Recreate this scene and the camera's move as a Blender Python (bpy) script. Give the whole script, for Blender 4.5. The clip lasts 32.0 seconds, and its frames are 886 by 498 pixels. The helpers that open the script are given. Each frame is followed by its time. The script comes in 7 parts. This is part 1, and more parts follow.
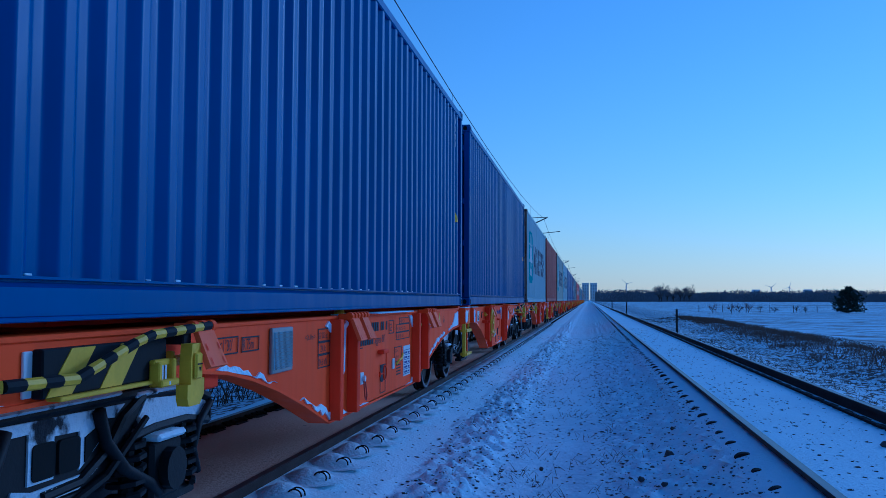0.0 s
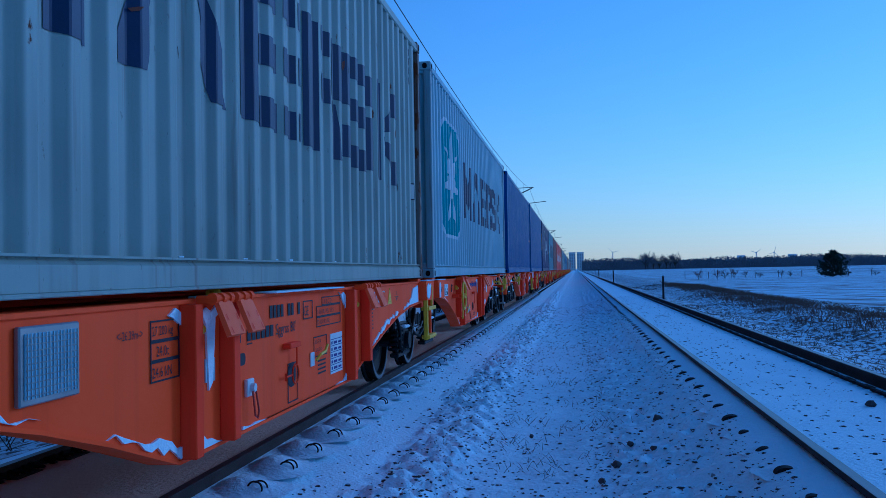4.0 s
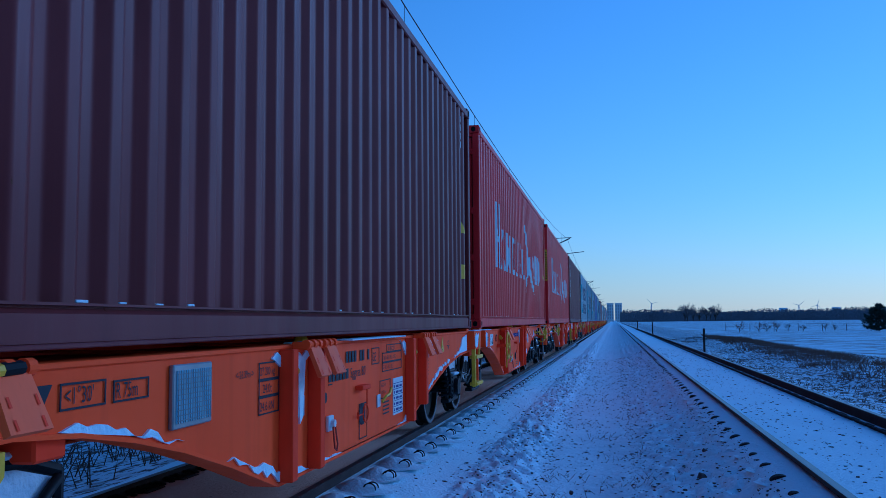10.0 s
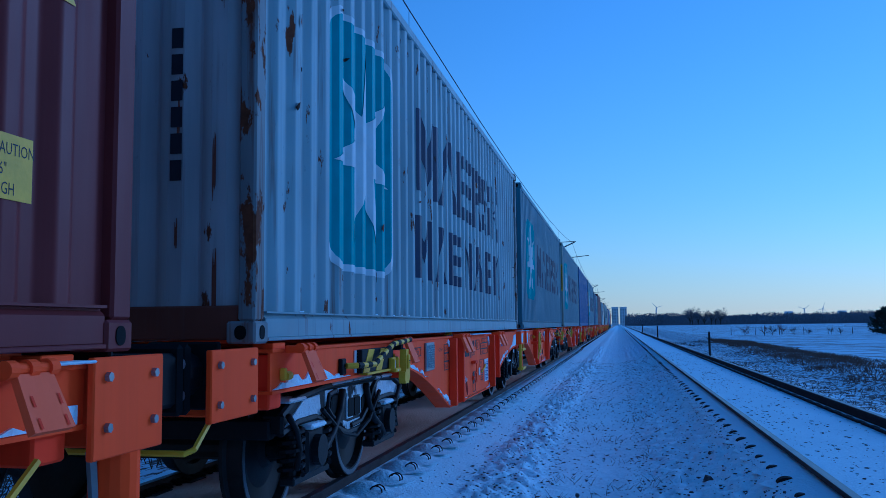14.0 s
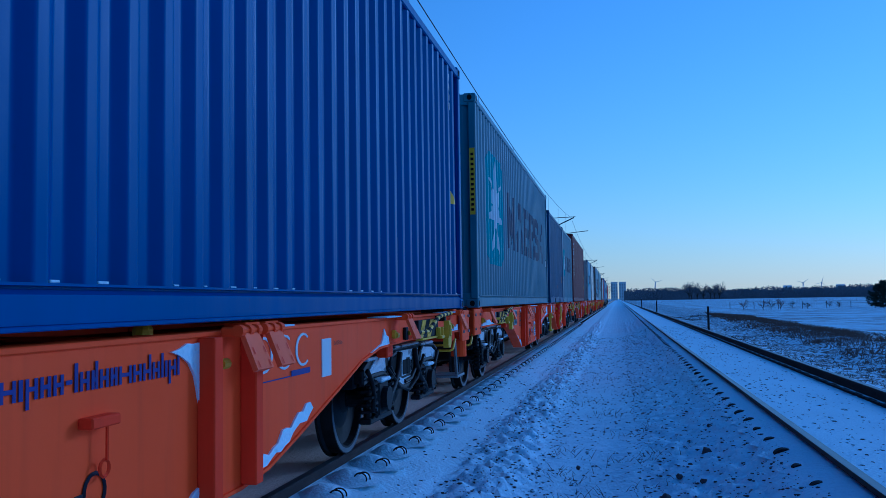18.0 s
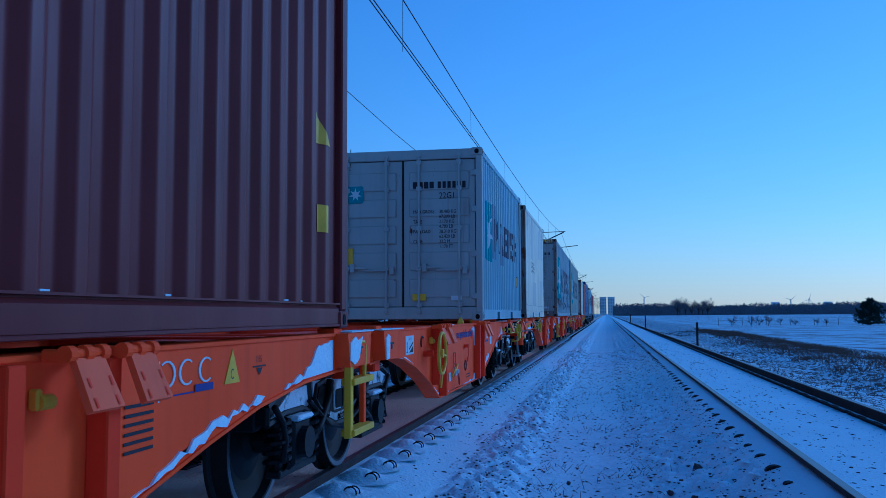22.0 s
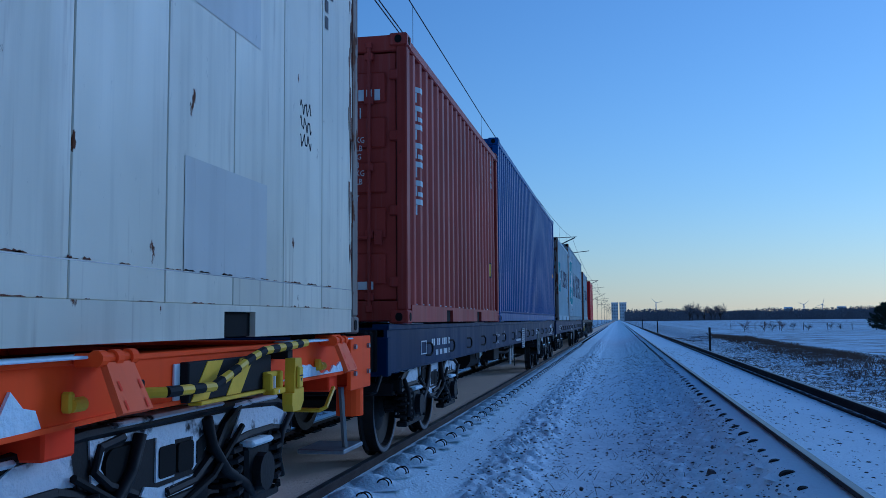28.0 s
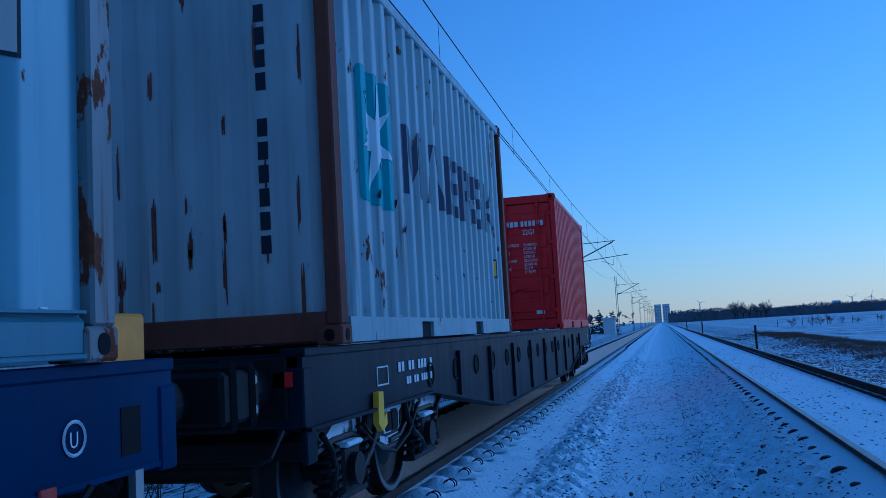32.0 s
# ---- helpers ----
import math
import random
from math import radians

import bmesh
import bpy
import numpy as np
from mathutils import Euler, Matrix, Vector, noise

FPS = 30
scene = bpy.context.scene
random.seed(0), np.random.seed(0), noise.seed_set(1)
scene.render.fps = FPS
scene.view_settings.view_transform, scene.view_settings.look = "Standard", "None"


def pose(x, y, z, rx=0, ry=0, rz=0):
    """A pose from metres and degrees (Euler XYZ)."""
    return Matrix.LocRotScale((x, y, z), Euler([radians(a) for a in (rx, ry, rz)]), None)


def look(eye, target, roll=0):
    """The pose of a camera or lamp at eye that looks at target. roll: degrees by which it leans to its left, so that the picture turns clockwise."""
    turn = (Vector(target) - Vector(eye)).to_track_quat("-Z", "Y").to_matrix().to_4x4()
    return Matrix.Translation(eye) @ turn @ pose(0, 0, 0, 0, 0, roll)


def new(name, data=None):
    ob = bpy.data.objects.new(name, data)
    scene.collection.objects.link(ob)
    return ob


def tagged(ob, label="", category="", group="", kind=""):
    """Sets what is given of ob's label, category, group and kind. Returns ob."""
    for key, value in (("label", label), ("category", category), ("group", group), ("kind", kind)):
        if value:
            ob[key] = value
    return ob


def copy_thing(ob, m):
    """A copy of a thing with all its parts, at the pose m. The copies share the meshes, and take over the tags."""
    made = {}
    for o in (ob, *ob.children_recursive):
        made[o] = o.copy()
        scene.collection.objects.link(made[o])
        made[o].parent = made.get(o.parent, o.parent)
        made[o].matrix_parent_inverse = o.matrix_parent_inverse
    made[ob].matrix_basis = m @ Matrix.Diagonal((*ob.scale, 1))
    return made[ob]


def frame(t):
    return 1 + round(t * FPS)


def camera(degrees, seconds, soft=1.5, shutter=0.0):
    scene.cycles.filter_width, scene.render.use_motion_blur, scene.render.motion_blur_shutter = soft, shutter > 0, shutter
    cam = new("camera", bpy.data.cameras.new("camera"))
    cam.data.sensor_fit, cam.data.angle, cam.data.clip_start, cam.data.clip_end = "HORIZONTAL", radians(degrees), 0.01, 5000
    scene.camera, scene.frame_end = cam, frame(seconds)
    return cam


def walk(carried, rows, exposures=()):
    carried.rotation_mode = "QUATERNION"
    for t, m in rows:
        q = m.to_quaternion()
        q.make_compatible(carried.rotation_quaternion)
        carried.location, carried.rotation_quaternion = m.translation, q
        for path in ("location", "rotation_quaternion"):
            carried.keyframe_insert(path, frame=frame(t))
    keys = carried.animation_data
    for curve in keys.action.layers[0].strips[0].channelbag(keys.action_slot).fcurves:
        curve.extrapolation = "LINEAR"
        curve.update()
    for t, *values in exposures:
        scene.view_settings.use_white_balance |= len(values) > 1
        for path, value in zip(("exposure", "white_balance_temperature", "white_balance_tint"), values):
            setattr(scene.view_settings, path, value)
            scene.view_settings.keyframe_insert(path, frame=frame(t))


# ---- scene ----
# z = 0 is the top of the rails, y runs along the line, the train comes towards the camera.
cam = camera(53.1, 32.0, soft=0.5)
EYE = 1.255
ROWS = [
    (0.0, 0.040, 0.020, 0.008, 9.32, 3.24, -0.23),
    (0.5, 0.039, 0.020, 0.007, 9.22, 3.03, -0.46),
    (1.0, 0.039, 0.020, 0.005, 9.11, 2.79, -0.40),
    (1.5, 0.038, 0.021, 0.003, 9.04, 1.77, -0.74),
    (2.0, 0.037, 0.023, 0.001, 9.11, 1.80, -0.35),
    (2.5, 0.037, 0.025, -0.002, 9.14, 1.80, 0.30),
    (3.0, 0.037, 0.025, -0.004, 9.06, 1.79, 0.23),
    (3.5, 0.037, 0.025, -0.005, 8.46, 1.43, 0.98),
    (5.5, 0.045, 0.037, -0.007, 8.91, 1.55, 0.62),
    (6.0, 0.043, 0.038, -0.008, 9.03, 1.66, 0.05),
    (6.5, 0.040, 0.039, -0.009, 9.02, 1.94, -0.64),
    (7.0, 0.035, 0.042, -0.009, 9.15, 1.99, -0.42),
    (7.5, 0.031, 0.047, -0.007, 9.19, 2.11, 0.04),
    (8.0, 0.028, 0.054, -0.003, 9.27, 2.50, 0.34),
    (8.5, 0.025, 0.061, 0.002, 9.56, 3.97, 0.12),
    (9.0, 0.022, 0.065, 0.006, 10.48, 4.68, 0.37),
    (9.5, 0.017, 0.066, 0.008, 10.84, 4.80, 0.69),
    (10.0, 0.012, 0.066, 0.008, 10.86, 4.66, 0.40),
    (10.5, 0.008, 0.066, 0.006, 10.80, 4.66, 0.45),
    (11.0, 0.004, 0.067, 0.005, 11.02, 4.89, 0.40),
    (11.5, 0.002, 0.067, 0.003, 12.19, 4.92, 0.82),
    (12.0, 0.000, 0.066, 0.000, 12.94, 4.65, 0.50),
    (12.5, -0.001, 0.063, -0.002, 12.90, 4.79, 0.30),
    (13.0, -0.000, 0.057, -0.003, 12.07, 4.57, 0.26),
    (13.5, 0.002, 0.050, -0.004, 11.40, 4.89, 0.39),
    (14.0, 0.006, 0.042, -0.004, 11.16, 4.94, 0.53),
    (14.5, 0.010, 0.034, -0.004, 10.46, 4.78, 0.54),
    (15.0, 0.012, 0.027, -0.004, 10.49, 4.74, 0.77),
    (15.5, 0.014, 0.021, -0.003, 10.59, 3.61, 0.56),
    (17.5, -0.003, -0.049, 0.002, 11.55, 3.49, 1.26),
    (18.0, -0.004, -0.052, 0.002, 11.13, 3.38, 0.82),
    (18.5, -0.006, -0.053, 0.003, 10.97, 3.38, 0.85),
    (19.0, -0.009, -0.053, 0.003, 10.68, 3.67, 0.57),
    (19.5, -0.013, -0.050, 0.003, 10.48, 3.92, 0.35),
    (20.0, -0.018, -0.046, 0.003, 10.15, 3.98, 0.06),
    (20.5, -0.023, -0.040, 0.003, 10.04, 4.11, -0.01),
    (21.0, -0.028, -0.036, 0.003, 10.08, 4.18, -0.01),
    (21.5, -0.032, -0.035, 0.002, 10.37, 4.37, 0.42),
    (22.0, -0.034, -0.035, 0.001, 10.41, 4.23, 0.24),
    (22.5, -0.035, -0.035, 0.000, 10.55, 4.13, 0.29),
    (23.0, -0.034, -0.035, 0.001, 10.72, 3.31, 0.66),
    (23.5, -0.033, -0.034, 0.002, 10.96, 3.26, 0.85),
    (24.0, -0.032, -0.033, 0.005, 11.21, 3.64, 1.53),
    (24.5, -0.031, -0.032, 0.006, 11.27, 4.19, 1.25),
    (25.0, -0.031, -0.032, 0.005, 11.20, 4.29, 1.19),
    (25.5, -0.031, -0.032, 0.004, 11.10, 4.48, 0.85),
    (27.5, -0.035, -0.032, -0.005, 10.87, 4.71, 0.69),
    (28.0, -0.035, -0.034, -0.005, 11.14, 4.63, 0.45),
    (28.5, -0.033, -0.037, -0.006, 11.31, 4.70, 0.81),
    (29.0, -0.028, -0.041, -0.006, 11.63, 4.63, 1.25),
    (29.5, -0.022, -0.046, -0.007, 11.62, 4.64, 1.08),
    (30.0, -0.016, -0.052, -0.007, 11.56, 3.97, 1.72),
    (30.5, -0.012, -0.057, -0.005, 11.80, 3.93, 1.41),
    (31.0, -0.010, -0.063, -0.003, 11.86, 3.96, 1.28),
    (31.5, -0.009, -0.100, -0.000, 13.06, 4.51, 1.49),
    (32.0, -0.007, -0.100, 0.002, 13.85, 5.46, 3.20),
]
EXPO = [(0.0, -0.32, 3720, 12.5), (22.1, -0.33, 3660, 11.5), (23.0, -0.26, 4380, 14.0), (28.0, -0.29, 4300, 13.5), (29.0, -0.38, 3700, 12.0), (32.0, -0.40, 3720, 12.5)]
walk(cam, [(t, pose(x, y, EYE + z, 90 + pitch, roll, yaw)) for t, x, y, z, yaw, pitch, roll in ROWS],
     exposures=[(t, e, k, n) for t, e, k, n in EXPO])

# way run by the train, seconds and metres
RUN = [(0, 0.0), (1, 13.97), (2, 27.87), (3, 41.55), (4, 55.10), (5, 68.64), (6, 82.04), (7, 95.21), (8, 108.16), (9, 120.93), (10, 133.48), (11, 145.79), (12, 157.87), (13, 169.70), (14, 181.34), (15, 192.88), (16, 204.30), (17, 215.61), (18, 226.83), (19, 237.94), (20, 249.00), (21, 260.03), (22, 271.04), (23, 282.04), (24, 293.02), (25, 304.00), (26, 314.96), (27, 325.92), (28, 336.86), (29, 347.73), (30, 358.57), (31, 369.36), (32, 380.14)]

# ---- world and sun ----
SUN_EL, SUN_AZ = 18.0, 42.0      # a pale, veiled winter sun, low over the fields
world = bpy.data.worlds.new("winter_sky")
scene.world = world
world.use_nodes = True
wn, wl = world.node_tree.nodes, world.node_tree.links
sky = wn.new("ShaderNodeTexSky")
sky.sky_type = 'NISHITA'
sky.sun_disc = False
sky.sun_elevation = radians(SUN_EL)
sky.sun_rotation = radians(SUN_AZ)
sky.altitude = 50
sky.air_density, sky.dust_density, sky.ozone_density = 1.5, 0.1, 4.0
wn["Background"].inputs[1].default_value = 0.104
tone = wn.new("ShaderNodeHueSaturation")
tone.inputs["Saturation"].default_value = 0.94
wl.new(sky.outputs[0], tone.inputs["Color"])
wl.new(tone.outputs[0], wn["Background"].inputs[0])
sun = new("sun", bpy.data.lights.new("sun", 'SUN'))
sun.data.energy, sun.data.angle, sun.data.color = 0.66, radians(14.0), (0.80, 0.90, 1.0)
az, el = radians(SUN_AZ), radians(SUN_EL)
sun.matrix_world = look((math.sin(az) * math.cos(el) * 50, math.cos(az) * math.cos(el) * 50, math.sin(el) * 50), (0, 0, 0))

# ---- plan ----
XT = -3.04            # centre of the train's track
XR, ZR = 2.163, 0.18  # centre of the other track, and its height over the train's
GAUGE = 0.7525        # half the distance between rail heads
DECK = 1.166          # height of the containers' feet on the orange wagons
FLAT = 1.228          # the same on the dark flat wagons
S0, PITCH = 0.94, 26.39
S13, S14, S15 = 344.33, 364.44, 384.95


# ---- materials ----
def nodes_of(name):
    m = bpy.data.materials.new(name)
    m.use_nodes = True
    return m, m.node_tree.nodes, m.node_tree.links, m.node_tree.nodes["Principled BSDF"]


def mapped(n, l, scale=(1, 1, 1), shift=True):
    co, mp = n.new("ShaderNodeTexCoord"), n.new("ShaderNodeMapping")
    mp.inputs["Scale"].default_value = scale
    l.new(co.outputs["Object"], mp.inputs["Vector"])
    if shift:
        info, mul = n.new("ShaderNodeObjectInfo"), n.new("ShaderNodeMath")
        mul.operation = 'MULTIPLY'
        mul.inputs[1].default_value = 37.0
        l.new(info.outputs["Random"], mul.inputs[0])
        l.new(mul.outputs[0], mp.inputs["Location"])
    return mp


def noise_tex(n, l, scale, detail=4.0, stretch=(1, 1, 1), shift=True, rough=0.55):
    t = n.new("ShaderNodeTexNoise")
    t.inputs["Scale"].default_value, t.inputs["Detail"].default_value, t.inputs["Roughness"].default_value = scale, detail, rough
    l.new(mapped(n, l, stretch, shift).outputs[0], t.inputs["Vector"])
    return t.outputs["Fac"]


def ramp(n, l, fac, a, b):
    r = n.new("ShaderNodeValToRGB")
    r.color_ramp.elements[0].position, r.color_ramp.elements[1].position = a, b
    l.new(fac, r.inputs[0])
    return r.outputs[0]


def mix(n, l, fac, a, b, mode='MIX'):
    m = n.new("ShaderNodeMix")
    m.data_type, m.blend_type = 'RGBA', mode
    for k, v in ((0, fac), (6, a), (7, b)):
        if isinstance(v, (int, float)):
            m.inputs[k].default_value = v
        elif isinstance(v, tuple):
            m.inputs[k].default_value = (*v, 1)
        else:
            l.new(v, m.inputs[k])
    return m.outputs[2]


def bump(n, l, bsdf, height, strength, dist=0.01):
    b = n.new("ShaderNodeBump")
    b.inputs["Strength"].default_value, b.inputs["Distance"].default_value = strength, dist
    l.new(height, b.inputs["Height"])
    l.new(b.outputs[0], bsdf.inputs["Normal"])


def plain(name, base, rough=0.6, metal=0.0, vary=0.25, scale=6.0, fine=60.0, bmp=0.15):
    """A surface with variation at two scales."""
    m, n, l, b = nodes_of(name)
    dark = tuple(c * (1 - vary) for c in base)
    light = tuple(min(1, c * (1 + vary * 0.6)) for c in base)
    c = mix(n, l, ramp(n, l, noise_tex(n, l, scale), 0.3, 0.7), dark, light)
    f = noise_tex(n, l, fine, 3.0)
    c = mix(n, l, 0.35, c, mix(n, l, f, dark, light))
    l.new(c, b.inputs["Base Color"])
    b.inputs["Roughness"].default_value, b.inputs["Metallic"].default_value = rough, metal
    b.inputs["Specular IOR Level"].default_value = 0.25
    if bmp:
        bump(n, l, b, f, bmp, 0.004)
    return m


RUST_D, RUST_L = (0.035, 0.016, 0.009), (0.19, 0.07, 0.03)


def paint(name, base, rust=0.1, streak=0.35, rough=0.55, fade=0.15, gloss=0.2, wash=0.16):
    """Weathered container paint: faded sheets, dirt streaks running down, rust where the paint is gone."""
    m, n, l, b = nodes_of(name)
    dark, light = tuple(c * (1 - fade) for c in base), tuple(min(1, c * (1 + fade) + 0.01) for c in base)
    c = mix(n, l, ramp(n, l, noise_tex(n, l, 0.8, 3.0), 0.3, 0.7), dark, light)
    down = ramp(n, l, noise_tex(n, l, 1.0, 5.0, (9, 9, 0.5)), 0.5, 0.78)
    grime = tuple(0.45 * v + 0.012 for v in base)
    c = mix(n, l, mix(n, l, streak, (0, 0, 0), down), c, grime)
    pale = tuple(min(0.9, 0.85 * v + 0.065) for v in base)
    thin = ramp(n, l, noise_tex(n, l, 1.0, 6.0, (22, 22, 0.45), rough=0.7), 0.52, 0.70)
    c = mix(n, l, mix(n, l, wash, (0, 0, 0), thin), c, pale)
    scuff = ramp(n, l, noise_tex(n, l, 1.0, 5.0, (30, 30, 11), rough=0.65), 0.66, 0.70)
    c = mix(n, l, mix(n, l, min(0.8, wash * 2), (0, 0, 0), scuff), c, grime)
    spots = noise_tex(n, l, 1.0, 6.0, (7, 7, 3.0), rough=0.62)
    hole = ramp(n, l, spots, 0.74 - 0.2 * rust, 0.765 - 0.2 * rust)
    run = ramp(n, l, noise_tex(n, l, 1.0, 4.0, (14, 14, 0.7)), 0.66 - 0.14 * rust, 0.8 - 0.14 * rust)
    rustc = mix(n, l, noise_tex(n, l, 24.0, 4.0), RUST_D, RUST_L)
    run_amount = mix(n, l, min(1.0, rust * 1.4), (0, 0, 0), run)
    c = mix(n, l, run_amount, c, rustc)
    c = mix(n, l, hole, c, rustc)
    l.new(c, b.inputs["Base Color"])
    r = mix(n, l, hole, mix(n, l, ramp(n, l, noise_tex(n, l, 1.0, 4.0, (5, 5, 0.6)), 0.3, 0.7), (rough - 0.12,) * 3, (rough + 0.03,) * 3), (0.9,) * 3)
    l.new(r, b.inputs["Roughness"])
    b.inputs["Specular IOR Level"].default_value = gloss
    bump(n, l, b, noise_tex(n, l, 18.0, 4.0), 0.12, 0.006)
    return m


def snowy(name, base=(0.84, 0.93, 0.99), speck=None, amount=0.0, scale=30.0, bmp=0.55, dist=0.03, under=None, stretch=(1, 1, 1)):
    m, n, l, b = nodes_of(name)
    c = mix(n, l, ramp(n, l, noise_tex(n, l, 0.7, 4.0, shift=False), 0.3, 0.7), tuple(v * 0.92 for v in base), base)
    if under:
        c = mix(n, l, ramp(n, l, noise_tex(n, l, 2.2, 5.0, shift=False), 0.52, 0.72), c, under)
    if speck:
        c = mix(n, l, ramp(n, l, noise_tex(n, l, scale, 5.0, stretch, shift=False), 0.75 - amount, 0.82 - amount), c, speck)
    l.new(c, b.inputs["Base Color"])
    b.inputs["Roughness"].default_value = 0.75
    b.inputs["Specular IOR Level"].default_value = 0.25
    bump(n, l, b, noise_tex(n, l, 26.0, 6.0, shift=False), bmp, dist)
    return m


SNOW = snowy("snow")
TRACKBED = snowy("wind_blown_dirty_snow", (0.92, 0.68, 0.50), (0.34, 0.25, 0.18), 0.06, 7.0)
CAKED = snowy("caked_snow", (0.66, 0.70, 0.75), (0.016, 0.016, 0.02), 0.19, 5.0, 0.8, 0.02)
BALLAST_STONE = plain("ballast_stone", (0.085, 0.075, 0.075), 0.9, 0, 0.5, 8, 40, 0.6)
RAIL_SIDE = plain("rusty_rail_steel", (0.045, 0.03, 0.026), 0.8, 0.2, 0.5, 4, 50, 0.5)
RAIL_TOP = plain("polished_rail_steel", (0.16, 0.16, 0.17), 0.38, 0.8, 0.3, 3, 80, 0.1)
CONCRETE = plain("sleeper_concrete", (0.26, 0.25, 0.24), 0.9, 0, 0.3, 3, 40, 0.4)
CLIP = plain("dark_clip_steel", (0.02, 0.018, 0.018), 0.7, 0.3)
ORANGE = paint("orange_wagon_paint", (0.98, 0.088, 0.006), 0.0, 0.22, 0.6, 0.1, 0.08, 0.03)
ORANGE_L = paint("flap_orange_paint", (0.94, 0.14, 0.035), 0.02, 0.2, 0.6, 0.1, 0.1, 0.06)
# the wagon orange with shade put into it, for ribs, inner beams, small fittings
ORANGE_SHADED = paint("orange_rib_paint", (0.84, 0.048, 0.004), 0.0, 0.3, 0.6, 0.12, 0.08, 0.03)
YELLOW = plain("yellow_fitting_paint", (0.80, 0.50, 0.015), 0.5, 0, 0.25)
YELLOW_O = plain("orange_yellow_paint", (0.70, 0.30, 0.02), 0.5, 0, 0.3)
BLACK = plain("black_paint", (0.006, 0.006, 0.007), 0.75, 0, 0.4)
BOGIE = plain("bogie_black", (0.008, 0.008, 0.010), 0.6, 0.1, 0.5, 5, 40, 0.4)
WHEEL = plain("wheel_steel", (0.03, 0.028, 0.028), 0.55, 0.5, 0.4)
TREAD = plain("bright_wheel_rim", (0.25, 0.25, 0.26), 0.4, 0.8, 0.3)
STEEL = plain("galvanised_steel", (0.32, 0.33, 0.34), 0.45, 0.7, 0.3)
WHITE = plain("white_marking", (0.72, 0.73, 0.74), 0.6, 0, 0.12)
INK = plain("dark_marking", (0.02, 0.02, 0.03), 0.6, 0, 0.2)
INKBLUE = plain("blue_marking", (0.05, 0.04, 0.22), 0.6, 0, 0.15)
NOTICE = plain("pale_notice", (0.42, 0.56, 0.66), 0.5, 0, 0.2)
RUBBER = plain("black_gasket", (0.01, 0.01, 0.01), 0.8, 0, 0.3)
FLATBLUE = paint("dark_blue_wagon_paint", (0.002, 0.017, 0.070), 0.05, 0.3, 0.5, 0.2, 0.07, 0.03)
FLATDARK = paint("slate_wagon_paint", (0.003, 0.020, 0.070), 0.08, 0.3, 0.5, 0.2, 0.07, 0.03)
FLATBLACK = paint("worn_black_wagon_paint", (0.005, 0.010, 0.021), 0.1, 0.3, 0.5, 0.2, 0.08, 0.04)
WORNWHITE = plain("chipped_white_paint", (0.30, 0.29, 0.27), 0.7, 0, 0.5, 9, 50, 0.4)
WIRE = plain("copper_wire", (0.03, 0.03, 0.035), 0.5, 0.5)
MAST = plain("mast_steel", (0.12, 0.12, 0.13), 0.6, 0.4)
C_BLUE = paint("royal_blue_paint", (0.001, 0.070, 0.26), 0.0, 0.12, 0.45, 0.10, 0.16, 0.06)
C_BLUE2 = paint("bright_blue_paint", (0.001, 0.062, 0.25), 0.0, 0.15, 0.45, 0.08, 0.13, 0.06)
C_NAVY = paint("navy_paint", (0.004, 0.020, 0.115), 0.02, 0.2, 0.45, 0.1, 0.12, 0.06)
C_OLDBLUE = paint("faded_dark_blue_paint", (0.012, 0.058, 0.15), 0.12, 0.45, 0.55, 0.2, 0.2, 0.22)
C_BROWN = paint("maroon_paint", (0.145, 0.027, 0.025), 0.02, 0.25, 0.55, 0.15, 0.15, 0.07)
C_BROWN2 = paint("worn_red_brown_paint", (0.30, 0.040, 0.028), 0.2, 0.4, 0.6, 0.2, 0.17, 0.5)
C_RED = paint("signal_red_paint", (0.58, 0.014, 0.016), 0.05, 0.25, 0.5, 0.12, 0.18, 0.05)
C_GREY = paint("pale_grey_paint", (0.31, 0.42, 0.475), 0.16, 0.25, 0.55, 0.1)
C_GREY2 = paint("slate_grey_paint", (0.125, 0.20, 0.25), 0.10, 0.3, 0.55, 0.12)
C_GREY_R = paint("rust_streaked_grey_paint", (0.33, 0.39, 0.41), 0.5, 0.35, 0.6, 0.14)
C_GREY_D = paint("door_grey_paint", (0.42, 0.405, 0.38), 0.2, 0.25, 0.55, 0.1)
C_OLIVE = paint("weathered_grey_green_paint", (0.33, 0.36, 0.31), 0.35, 0.4, 0.6, 0.16, 0.2, 0.3)
C_WHITE = paint("reefer_white_paint", (0.70, 0.65, 0.52), 0.32, 0.4, 0.45, 0.16)
C_END = paint("end_wall_grey_paint", (0.46, 0.45, 0.44), 0.28, 0.45, 0.6, 0.16)
C_POST2 = paint("rust_flecked_grey_paint", (0.25, 0.25, 0.245), 0.95, 0.5, 0.65, 0.25)
C_CREAM = paint("repair_cream_paint", (0.57, 0.55, 0.50), 0.25, 0.2, 0.5, 0.1)
C_PATCH = paint("repair_grey_paint", (0.20, 0.25, 0.33), 0.05, 0.25, 0.5, 0.12)
RUSTED = plain("deep_rust", (0.030, 0.016, 0.011), 0.95, 0, 0.6, 9, 50, 0.5)
C_POST = paint("rusted_post_paint", (0.22, 0.18, 0.15), 0.95, 0.5, 0.7, 0.25)
C_RUST = paint("rusted_through_paint", (0.15, 0.052, 0.030), 0.5, 0.5, 0.8, 0.3)
STARBLUE = plain("turquoise_panel", (0.018, 0.27, 0.31), 0.5, 0, 0.18)
NAVYMARK = plain("navy_lettering", (0.010, 0.022, 0.075), 0.5, 0, 0.25)
PALEMARK = plain("pale_lettering", (0.62, 0.66, 0.68), 0.55, 0, 0.15)
